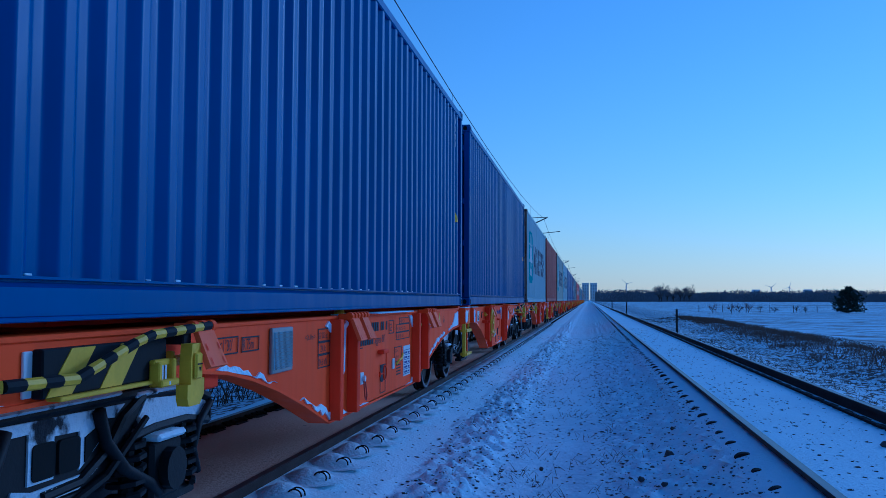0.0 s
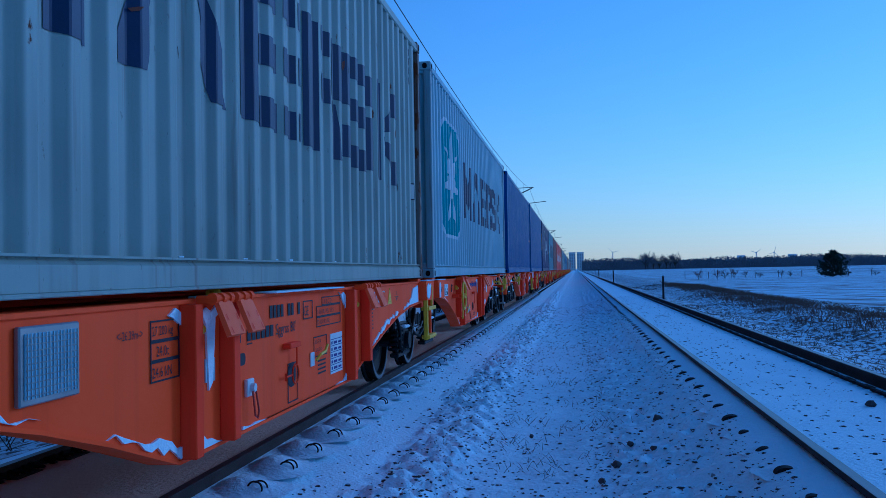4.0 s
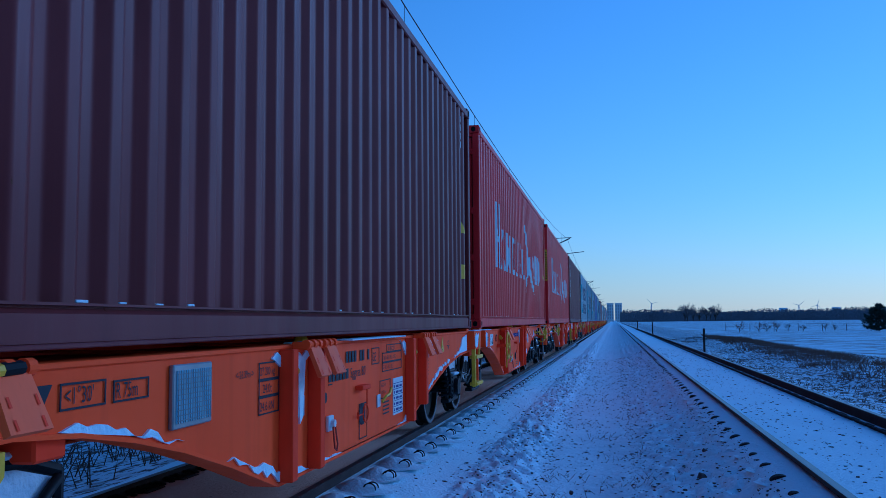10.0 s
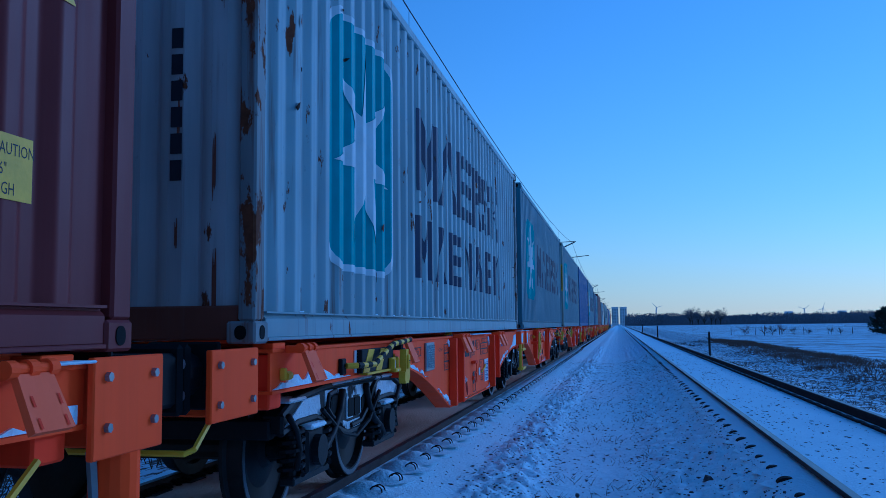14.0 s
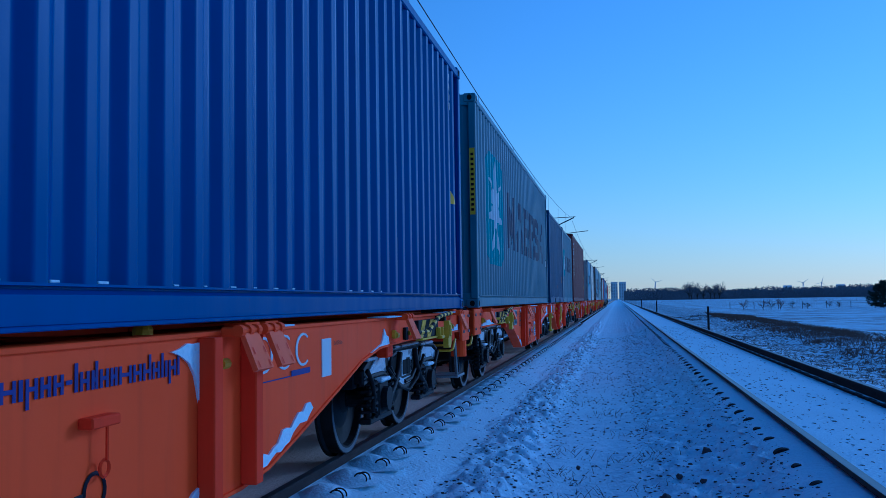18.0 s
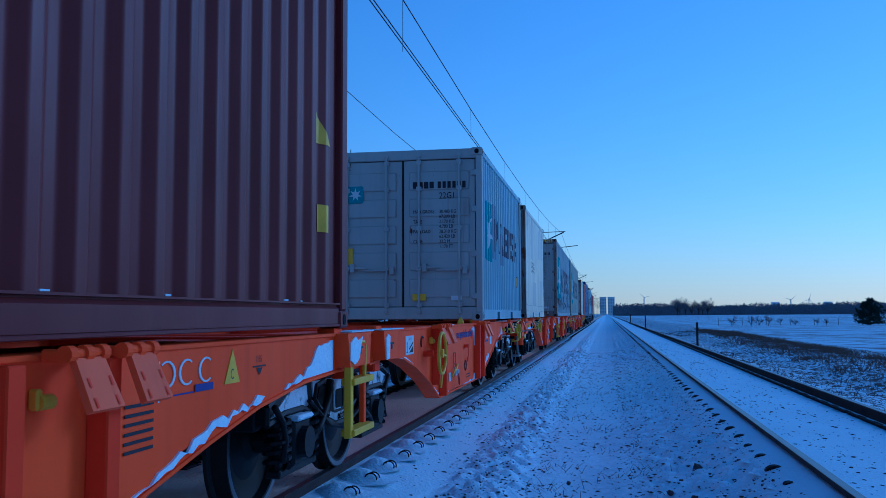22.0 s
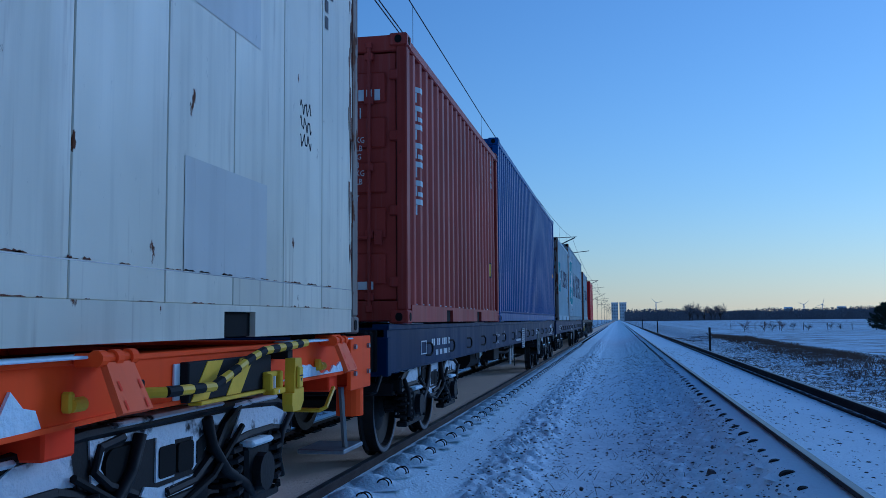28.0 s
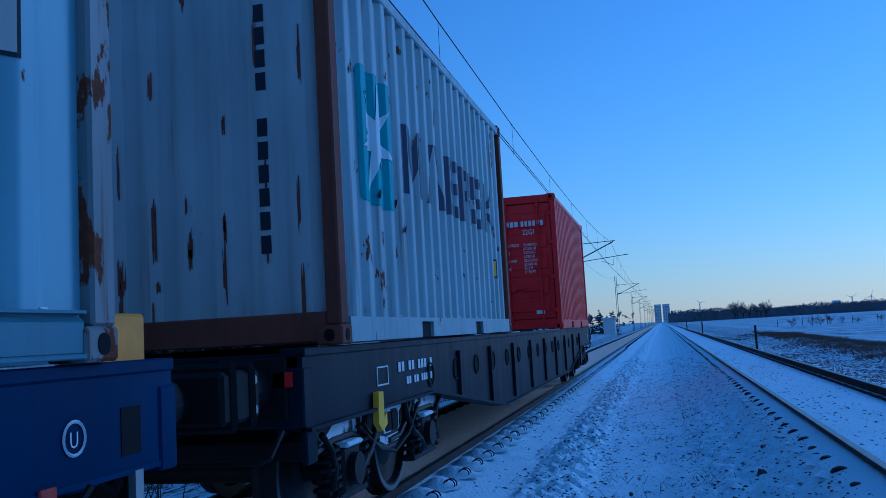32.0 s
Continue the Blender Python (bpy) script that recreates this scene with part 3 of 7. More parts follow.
    if col is C_BROWN:
        if code:
            pl = part("size_plate", Mesh().box(OUT + 0.001, OUT + 0.004, L - 0.82, L - 0.61, 0.485, 0.69), YELLOW, c, "yellow height warning plate")
            m = Mesh()
            for tx, zz in (("CAUTION", 0.625), ("9'6\"", 0.56), ("HIGH", 0.50)):
                side_text(m, tx, OUT + 0.0045, L - 0.80, zz, 0.055, 0.8)
            part("plate_writing", m, INK, pl)
        else:
            part("size_plate", sheet(Mesh(), prof, [bar(L - 0.54, L - 0.43, 0.63, 0.81)]), YELLOW, c, "yellow size plate")
    ink = WHITE if door in (C_BLUE, C_BLUE2, C_NAVY, C_BROWN, C_BROWN2, C_RED, C_OLDBLUE) else INK
    if code:
        m = Mesh()
        yd = 0.022
        for i in range(4):
            m.box(0.16 + 0.085 * i, 0.225 + 0.085 * i, yd, yd + 0.004, H - 0.60, H - 0.50)
        for i in range(6):
            m.box(0.54 + 0.075 * i, 0.59 + 0.075 * i, yd, yd + 0.004, H - 0.60, H - 0.50)
        end_text(m, code, 0.56, yd, H - 0.76, 0.14, 0.8)
        for i, (a, b) in enumerate((("MAX.GROSS", "30.480 KG"), ("", "67.200 LB"), ("TARE", "2.170 KG"), ("", "4.780 LB"), ("PAYLOAD", "28.310 KG"), ("", "62.420 LB"), ("CUBE", "33.2 M"), ("", "1.170 FT"))):
            z = H - 0.98 - 0.075 * i
            if a:
                end_text(m, a, 0.16, yd, z, 0.075, 0.8)
            end_text(m, b, 0.56, yd, z, 0.075, 0.8)
        many("door_writing", m, ink, c)
        part("maker_plate", Mesh().box(0.74, 0.90, 0.016, 0.026, 0.30, 0.37), WHITE, c, "small white maker plate")
        if ink is INK:
            part("door_panel_sign", Mesh().prism(rounded(-0.86, -0.62, H - 0.80, H - 0.54, 0.02), 'y', 0.018, 0.026), STARBLUE, c, "blue square sign")
            part("door_star", Mesh().prism(star(-0.74, H - 0.67, 0.105, 0.105), 'y', 0.012, 0.02), PALEMARK, c)
            part("data_plate", Mesh().box(-0.98, -0.78, 0.016, 0.026, 0.85, 1.1), YELLOW, c, "small data plate")
            part("orange_label", Mesh().box(0.15, 0.36, 0.016, 0.026, 0.30, 0.40), YELLOW, c)
    if rust_front:
        rr_ = random.Random(9)
        for i in range(34):
            k = i % 9
            xa = -xe + 2 * xe * k / 9 + 0.085 + rr_.uniform(0, 0.05)
            zb = rr_.choice((rr_.uniform(0.2, 0.7), rr_.uniform(0.2, H - 0.3)))
            w, h = rr_.uniform(0.012, 0.035), rr_.uniform(0.05, 0.35)
            up = [(xa + w * (q / 5 - 0.5), zb + h * rr_.uniform(0.2, 1.0)) for q in range(6)]
            dn = [(xa + w * (0.5 - q / 5), zb - 0.4 * h * rr_.random()) for q in range(6)]
            part("rust_patch", Mesh().prism(up + dn, 'y', 0.035, 0.039), C_RUST, c)
    if front == "wall":
        m = Mesh()
        for i in range(11):
            if i not in (4,):
                m.box(0.71, 0.775, 0.034, 0.039, H - 0.57 - 0.145 * i, H - 0.46 - 0.145 * i)
        many("number_marking", m, ink, c)
        if col is C_BROWN:
            part("warning_triangle", Mesh().prism([(0.58, 0.62), (0.80, 0.62), (0.69, 0.82)], 'y', 0.030, 0.038), YELLOW, c, "yellow warning triangle")
    if rust_holes:
        m = Mesh()
        for i in range(10):
            xa = -xe + 0.03 + 0.07 * i if i < 5 else xe - 0.40 + 0.07 * (i - 5)
            m.prism([(xa, H - 0.10), (xa + 0.035, H - 0.10), (xa + 0.06, H - 0.03), (xa + 0.025, H - 0.03)], 'y', 0.012, 0.018)
        many("hazard_stripe", m, YELLOW, c, "yellow stripes on the header")
    if tall_mark:
        m = Mesh().box(HW - 0.09, HW - 0.02, -0.002, 0.006, H - 1.65, H - 0.75)
        part("tall_container_strip", m, YELLOW, c, "yellow and black height strip")
        m = Mesh()
        for i in range(12):
            m.box(HW - 0.075, HW - 0.035, -0.006, -0.001, H - 1.60 + 0.068 * i, H - 1.565 + 0.068 * i)
        many("strip_writing", m, BLACK, c)
    for ya, yb, za, zb in patches:
        part("repair_patch", sheet(Mesh(), prof, [bar(ya, yb, za, zb)], 0.003), C_CREAM if smooth else C_PATCH, c, "repainted patch")
    rr_ = random.Random(chips)
    for i in range(chips):
        yb, zb = 0.35 + (L - 0.8) * rr_.random() ** 1.6, rr_.uniform(0.22, H - 0.3)
        w, h = rr_.uniform(0.015, 0.06), rr_.uniform(0.02, 0.10)
        lean = rr_.uniform(-0.03, 0.03)
        part("rust_chip", sheet(Mesh(), prof, [[(yb, zb), (yb + w * 0.6 + 0.5 * lean, zb + h * 0.35), (yb + w + lean, zb + h), (yb + w * 0.3 + lean, zb + h * 0.8), (yb - w * 0.4, zb + h * 0.3)]], 0.0125), RUSTED if i % 3 else C_RUST, c)
    if rust_holes:
        rr_ = random.Random(rust_holes)
        for u, x in prof_pts[3:-9:16]:
            for k in range(2 if u > 3.5 else 4):
                if rr_.random() > (0.9 if u < 3.5 else 0.6):
                    continue
                yb, zb = u + 0.04 + rr_.uniform(-0.02, 0.10), rr_.uniform(0.30, 0.95) if u > 2.0 else rr_.uniform(0.35, 1.35)
                w, h = rr_.uniform(0.035, 0.10) * (1.4 if u < 3.0 else 1), rr_.uniform(0.06, 0.26) * (1.4 if u < 3.0 and k < 2 else 1)
                up = [(yb + w * (q / 9 - 0.5), zb + h * (0.15 + 0.85 * rr_.random() ** 1.5) * (0.3 if q in (0, 9) else 1)) for q in range(10)]
                dn = [(yb + w * (0.5 - q / 9), zb - h * (0.1 + 1.1 * rr_.random() ** 2.2) * (0.3 if q in (0, 9) else 1)) for q in range(10)]
                part("rust_hole", sheet(Mesh(), prof, [up + dn], 0.0035), RUSTED, c)
                if k == 0:
                    part("rust_run", sheet(Mesh(), prof, [[(yb - w * 0.3, zb), (yb + w * 0.3, zb), (yb + w * 0.16, max(0.19, zb - h * 1.6)), (yb - w * 0.2, max(0.18, zb - h * 1.2))]], 0.002), C_RUST, c)
    if smooth:
        m, rr_ = Mesh(), random.Random(4)
        for i in range(70):
            ya = 0.2 + rr_.random() * (L - 0.8)
            w, h = rr_.uniform(0.02, 0.14), rr_.uniform(0.002, 0.011)
            zb = 0.304 if i % 3 else 0.168
            m.prism([(ya, zb), (ya + w, zb), (ya + w * 0.8, zb + h * 0.8), (ya + w * 0.5, zb + h * 0.4), (ya + w * 0.2, zb + h)], 'x', OUT + 0.001, OUT + 0.003)
        for i in range(44):
            ya = (L - 0.125 - 0.10 * rr_.random() ** 2) if i % 4 else rr_.uniform(0.3, L - 0.3)
            zb, h, w = (rr_.uniform(0.3, H - 0.2) if i % 4 else H - 0.115), rr_.uniform(0.05, 0.4), rr_.uniform(0.004, 0.014)
            m.prism([(ya - w, zb), (ya + w, zb), (ya + w * 0.5, zb - h * 0.6), (ya, zb - h), (ya - w * 0.6, zb - h * 0.7)], 'x', OUT + 0.001, OUT + 0.002)
        many("rust_stain", m, C_RUST, c, "rust along the edges")
        part("seam", Mesh().box(OUT - 0.002, OUT + 0.001, 0.13, L - 0.13, 0.297, 0.302), STEEL, c)
        m = Mesh()
        y0 = 1.6 if front == "machine" else 4.9
        for k in range(3):
            pts = [(OUT + 0.001, y0 + 0.012 * q * (1.6 if front == "machine" else 0.3), 1.35 - 0.10 * k + 0.03 * math.sin(q * 0.33 + k) + 0.014 * math.sin(q * 0.75)) for q in range(52)]
            m.tube(pts, 0.0028, 4)
        many("scrawl", m, INK, c, "thin scrawled lines")
    # snow left on the lower ledge
    m, rnd = Mesh(), random.Random(int(L * 10 + H * 7 + len(marks)))
    if not smooth:
        for u, x in prof_pts[3:-9:16]:
            if rnd.random() < 0.4:
                w = 0.03 + 0.05 * rnd.random()
                m.box(OUT - DEEP + 0.002, OUT - 0.002, u + 0.15, u + 0.15 + w, z0 + 0.006, z0 + 0.011 + 0.006 * rnd.random(), 0.002)
        if m.v:
            many("ledge_snow", m, SNOW, c, "small drifts of snow")
    return c


def name_shapes(ys, z0, h):
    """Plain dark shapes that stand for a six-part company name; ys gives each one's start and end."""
    (a, b), (c, d), (e, f), (g, i), (j, k), (m, n) = ys
    w = b - a
    out = [bar(a, a + w * 0.24, z0, z0 + h), bar(b - w * 0.24, b, z0, z0 + h), [(a + w * 0.27, z0 + h), (a + w * 0.5, z0 + h * 0.42), (b - w * 0.27, z0 + h), (b - w * 0.27, z0 + h * 0.45), (a + w * 0.5, z0 - h * 0.03), (a + w * 0.27, z0 + h * 0.45)]]
    w = d - c
    out += [[(c, z0), (c + w * 0.2, z0), (c + w * 0.46, z0 + h), (c + w * 0.38, z0 + h)], [(d - w * 0.2, z0), (d, z0), (d - w * 0.38, z0 + h), (d - w * 0.52, z0 + h)]]
    w = f - e
    out.append(bar(e, e + w * 0.30, z0, z0 + h))
    for q in (0.0, 0.4, 0.8):
        out += [bar(e + w * 0.36, e + w * 0.62, z0 + h * q, z0 + h * (q + 0.2)), bar(e + w * 0.67, e + w * 0.9, z0 + h * q, z0 + h * (q + 0.2)), bar(e + w * 0.94, f, z0 + h * q, z0 + h * (q + 0.2))]
    w = i - g
    out.append(bar(g, g + w * 0.34, z0, z0 + h))
    out += [bar(g + w * 0.40, g + w * 0.66, z0 + h * q, z0 + h * (q + 0.2)) for q in (0.42, 0.8)]
    out += [bar(g + w * 0.70, i, z0 + h * 0.5, z0 + h * 0.97), [(g + w * 0.70, z0 + h * 0.46), (g + w * 0.9, z0 + h * 0.46), (i, z0), (g + w * 0.82, z0)]]
    w = k - j
    for ya, yb, za, zb in ((0, 0.22, 0.52, 0.97), (0.27, 0.48, 0.8, 1.0), (0.53, 0.72, 0.8, 1.0), (0.77, 1.0, 0.66, 0.95), (0.27, 0.48, 0.42, 0.62), (0.53, 0.72, 0.40, 0.60), (0.77, 1.0, 0.04, 0.55), (0, 0.22, 0.06, 0.34), (0.27, 0.48, 0.0, 0.2), (0.53, 0.72, 0.0, 0.2)):
        out.append(bar(j + w * ya, j + w * yb, z0 + h * za, z0 + h * zb))
    w = n - m
    out += [bar(m, m + w * 0.22, z0, z0 + h), [(m + w * 0.27, z0 + h * 0.5), (m + w * 0.62, z0 + h * 0.82), (m + w * 0.62, z0 + h * 0.56)], bar(m + w * 0.68, n, z0 + h * 0.74, z0 + h),
            [(m + w * 0.27, z0 + h * 0.46), (m + w * 0.62, z0 + h * 0.42), (m + w * 0.62, z0 + h * 0.16)], bar(m + w * 0.68, n, z0, z0 + h * 0.26)]
    return out


def big_star(L, H, outlined=False, sealand=False, faded=False):
    """The blue panel with a star and the dark shapes beside it."""
    k = H / 2.896 if L > 8 else 1.0
    if L > 8:
        y0, y1, z0, z1 = (1.1, 2.86, 0.64, 2.33) if not sealand else (1.32, 2.86, 0.52, 2.27)
    else:
        y0, y1, z0, z1 = 0.55, 1.28, 0.93, 1.86
    out = []
    panel = rounded(y0, y1, z0, z1, 0.22 if L > 8 else 0.05)
    out.append(("blue_panel", [panel], STARBLUE, "turquoise panel"))
    st = star((y0 + y1) / 2, (z0 + z1) / 2, (y1 - y0) * 0.47, (z1 - z0) * 0.46, 0.34)
    out.append(("star_shape", [st], PALEMARK, "white star"))
    if outlined:
        out.append(("panel_outline", [rounded(y0 - 0.05, y1 + 0.05, z0 - 0.05, z1 + 0.05, 0.25), rounded(y0 + 0.0, y1 - 0.0, z0 + 0.0, z1 - 0.0, 0.22)], PALEMARK, "white outline"))
    full = ((3.5, 4.66), (4.85, 6.1), (6.22, 7.38), (7.5, 8.44), (8.55, 9.65), (9.8, 10.8))
    if L > 8 and not sealand:
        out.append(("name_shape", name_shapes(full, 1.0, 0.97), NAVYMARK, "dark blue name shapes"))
    elif sealand:
        q = 0.8
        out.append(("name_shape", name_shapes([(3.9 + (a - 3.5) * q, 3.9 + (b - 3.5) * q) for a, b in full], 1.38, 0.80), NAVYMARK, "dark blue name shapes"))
        out.append(("name_shape", blocks(3.88, 0.54, 0.60, (0.62, 0.58, 0.7, 0.5, 0.7, 0.66, 0.62), 0.24, 4), NAVYMARK, "dark blue name shapes"))
    else:
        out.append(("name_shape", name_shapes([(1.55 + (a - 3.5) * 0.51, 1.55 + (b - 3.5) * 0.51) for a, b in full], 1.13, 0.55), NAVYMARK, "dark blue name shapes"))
    return out


def vertical_bars(H, y=0.70):
    """The column of white shapes down one end of a brown box."""
    out, z, step = [], H - 0.36, 0.222 * (H - 1.35) / 1.546
    for i in range(7):
        h = step * 0.84
        out += [bar(y, y + 0.36, z - h * 0.34, z), bar(y, y + 0.10, z - h, z - h * 0.36), bar(y + 0.26, y + 0.36, z - h, z - h * 0.36), bar(y + 0.11, y + 0.25, z - h, z - h * 0.72)][: 3 + i % 2]
        z -= step
    return [("name_shape", out, PALEMARK, "white name shapes")]


def red_marks(H, L=12.192):
    """White shapes and a flowing ribbon on the red boxes."""
    z, h = 0.97, 0.70
    p = [bar(1.85, 2.02, z, 2.05), bar(2.26, 2.43, z, 2.05), [(2.02, 1.62), (2.26, 1.50), (2.26, 1.40), (2.02, 1.52)]]
    p += [[(2.52, z), (2.63, z), (2.86, z + h), (2.78, z + h)], [(3.0, z), (3.13, z), (2.92, z + h), (2.86, z + h * 0.86)]]
    p += [bar(3.35, 3.46, z, z + h), [(3.48, z + h), (3.56, z + h), (3.72, z + h * 0.35), (3.66, z + h * 0.1)], bar(3.82, 3.93, z, z + h)]
    p += [bar(4.22, 4.33, z, z + h), bar(4.36, 4.62, z + h * 0.86, z + h), bar(4.36, 4.62, z, z + h * 0.14), bar(4.55, 4.66, z + h * 0.2, z + h * 0.45)]
    p += [bar(4.82, 4.94, z + h * 0.2, z + h), [(4.84, z + h * 0.18), (4.96, z + h * 0.18), (5.14, z), (5.02, z)], bar(5.20, 5.30, z + h * 0.15, z + h)]
    p += [bar(5.46, 5.58, z, z + h), bar(5.61, 5.82, z + h * 0.82, z + h), [(5.62, z + h * 0.4), (5.70, z + h * 0.4), (5.92, z), (5.80, z)]]
    p += [bar(6.08, 6.20, z + h * 0.12, z + h * 0.88), bar(6.22, 6.60, z, z + h * 0.13), bar(6.52, 6.64, z + h * 0.16, z + h * 0.5)]
    p += [[(8.46, z + h), (8.60, z + h), (8.95, z + h * 0.2), (8.80, z + h * 0.1)], bar(8.40, 8.60, z, z + h * 0.14)]
    p += [bar(9.12, 9.25, z + h * 0.12, z + h), bar(9.45, 9.58, z + h * 0.12, z + h), bar(9.12, 9.58, z, z + h * 0.11)]
    p += [bar(9.95, 10.07, z, z + h), [(10.12, z + h), (10.25, z + h), (10.45, z + h * 0.7), (10.45, z + h * 0.3), (10.25, z), (10.12, z), (10.3, z + h * 0.35), (10.3, z + h * 0.65)]]
    ribbon = [(6.50, 2.12), (6.72, 2.16), (7.05, 2.0), (7.25, 1.75), (7.40, 1.50), (7.9, 1.55), (8.05, 1.30), (8.30, 1.05), (8.70, 0.92), (8.95, 0.72), (8.75, 0.74), (8.35, 0.86), (8.0, 1.0), (7.75, 1.14), (7.45, 1.10), (7.2, 1.02), (6.95, 0.80), (6.75, 0.70),
              (6.82, 0.86), (7.0, 1.06), (7.12, 1.22), (7.18, 1.45), (7.0, 1.72), (6.85, 1.90), (6.66, 2.02)]
    return [("name_shape", p, PALEMARK, "white name shapes"), ("ribbon_shape", [ribbon], PALEMARK, "white ribbon shape")]


def stroke(pts, w, tip=0.35):
    """Outline of a smooth brush stroke through the points, thinner at both tips."""
    line, n = [], len(pts)
    for i in range(n - 1):
        p0, p1, p2, p3 = (Vector(pts[max(0, min(n - 1, i + k))]) for k in (-1, 0, 1, 2))
        for j in range(6):
            u = j / 6
            line.append(0.5 * (2 * p1 + (p2 - p0) * u + (2 * p0 - 5 * p1 + 4 * p2 - p3) * u * u + (3 * p1 - p0 - 3 * p2 + p3) * u ** 3))
    line.append(Vector(pts[-1]))
    left, right = [], []
    for i, q in enumerate(line):
        d = (line[min(i + 1, len(line) - 1)] - line[max(i - 1, 0)]).normalized()
        f = i / (len(line) - 1)
        k = w * (tip + (1 - tip) * min(1.0, 5 * f, 5 * (1 - f)) ** 0.5) * (0.42 + 0.58 * abs(d.y))
        left.append((q.x - d.y * k, q.y + d.x * k))
        right.append((q.x + d.y * k, q.y - d.x * k))
    return left + right[::-1]


def script_marks(H):
    """Pale rounded loops on the navy box."""
    p = [stroke([(4.72, 2.55), (4.40, 2.42), (4.36, 2.15), (4.62, 1.85), (4.66, 1.50), (4.42, 1.10), (4.20, 0.92)], 0.085),
         stroke([(5.14, 2.05), (5.10, 1.40), (5.10, 0.90), (5.13, 0.60), (5.205, 0.47), (5.28, 0.60), (5.35, 0.90), (5.38, 1.40), (5.34, 1.95)], 0.045)]
    for y, w, low in ((5.50, 0.30, 1.27), (5.80, 0.28, 1.27), (6.10, 0.30, 1.29), (6.42, 0.28, 1.29), (7.58, 0.40, 1.29), (8.02, 0.36, 1.32)):
        p.append(stroke([(y - 0.02, low + 0.52), (y - 0.02, low + 0.20), (y + 0.04, low + 0.03), (y + 0.14, low + 0.05), (y + w - 0.06, low + 0.34), (y + w - 0.05, low + 0.44)], 0.058))
    p.append(stroke([(6.78, 1.34), (6.84, 1.72), (6.98, 1.86), (7.04, 1.62), (7.12, 1.32), (7.26, 1.36), (7.46, 1.66)], 0.05))
    p.append(stroke([(8.62, 1.95), (8.72, 1.62), (8.66, 1.28), (8.76, 1.16), (8.98, 1.22), (9.12, 1.46)], 0.06))
    return [("name_stroke", p, PALEMARK, "pale script strokes")]


HC, STD, L40, L20 = 2.896, 2.591, 12.192, 6.058
BOXES = []      # (container, place along the train)


def load(s, c):
    BOXES.append((c, s))


def wagon_s(i, off):
    return S0 + PITCH * i + off


A_OFF, B_OFF, R_OFF = 0.0, 13.03, 13.03 + 6.134
blue_l = "royal blue corrugated steel container on an orange wagon"
grey_l = "pale grey container with a star panel and dark name bars"
load(wagon_s(0, A_OFF), shipping_container(L40, HC, C_BLUE, blue_l))
load(wagon_s(0, B_OFF), shipping_container(L40, HC, C_BLUE, blue_l, "door", code="45G1"))
load(wagon_s(1, A_OFF), shipping_container(L40, HC, C_GREY, "pale grey container with a heavily rusted end", posts=C_POST, door=C_POST, marks=big_star(L40, HC)))
load(wagon_s(1, B_OFF), shipping_container(L40, HC, C_BROWN2, "worn red-brown corrugated container without lettering", "door", code="45G1"))
load(wagon_s(2, A_OFF), shipping_container(L40, HC, C_OLIVE, "weathered grey-green container with a star panel", posts=C_POST, chips=10, marks=big_star(L40, HC)))
load(wagon_s(2, B_OFF), shipping_container(L40, HC, C_GREY, grey_l, posts=C_GREY_R, marks=big_star(L40, HC, True)))
load(wagon_s(3, A_OFF), shipping_container(L40, HC, C_BLUE, blue_l))
load(wagon_s(3, B_OFF), shipping_container(L40, HC, C_BLUE, blue_l, "door", code="45G1"))
load(wagon_s(4, A_OFF), shipping_container(L40, HC, C_NAVY, "navy blue container with pale script strokes", marks=script_marks(HC), tall_mark=True))
load(wagon_s(4, B_OFF), shipping_container(L40, HC, C_GREY2, grey_l, "door", door=C_GREY_D, marks=big_star(L40, HC), code="45G1"))
load(wagon_s(5, A_OFF), shipping_container(L40, HC, C_BROWN, "maroon container with a column of white bars", "wall", marks=vertical_bars(HC)))
load(wagon_s(5, B_OFF), shipping_container(L40, HC, C_RED, "red container with white name bars and ribbon", "door", marks=red_marks(HC), code="45G1"))
load(wagon_s(6, A_OFF), shipping_container(L40, HC, C_RED, "red container with white name bars and ribbon", marks=red_marks(HC), tall_mark=True))
load(wagon_s(6, B_OFF), shipping_container(L40, HC, C_BROWN, "maroon container with a column of white bars", "door", marks=vertical_bars(HC), code="45G1"))
load(wagon_s(7, A_OFF), shipping_container(L40, STD + 0.3, C_GREY_R, "pale grey container with two rows of name bars", posts=C_POST2, door=C_END, rust_front=True, chips=14, marks=big_star(L40, HC, True, True)))
load(wagon_s(7, B_OFF), shipping_container(L40, HC, C_GREY2, grey_l, "door", door=C_GREY_D, marks=big_star(L40, HC), code="45G1"))
load(wagon_s(8, A_OFF), shipping_container(L40, HC, C_GREY2, grey_l, posts=C_OLIVE, marks=big_star(L40, HC), tall_mark=True))
load(wagon_s(8, B_OFF), shipping_container(L40, HC, C_BLUE2, blue_l, "door", door=C_NAVY, code="45G1"))
load(wagon_s(9, A_OFF), shipping_container(L40, HC, C_GREY2, "slate grey container with a star panel", posts=C_GREY2, marks=big_star(L40, HC), tall_mark=True))
load(wagon_s(9, B_OFF), shipping_container(L20, STD, C_OLDBLUE, "short faded dark blue container", "door", code="22G1", pockets=True))
load(wagon_s(9, R_OFF), shipping_container(L20, STD, C_GREY2, "short pale grey container with a star panel", marks=big_star(L20, STD), pockets=True, posts=C_GREY_R))
load(wagon_s(10, A_OFF), shipping_container(L40, HC, C_BROWN, "maroon container with a column of white bars", marks=vertical_bars(HC)))
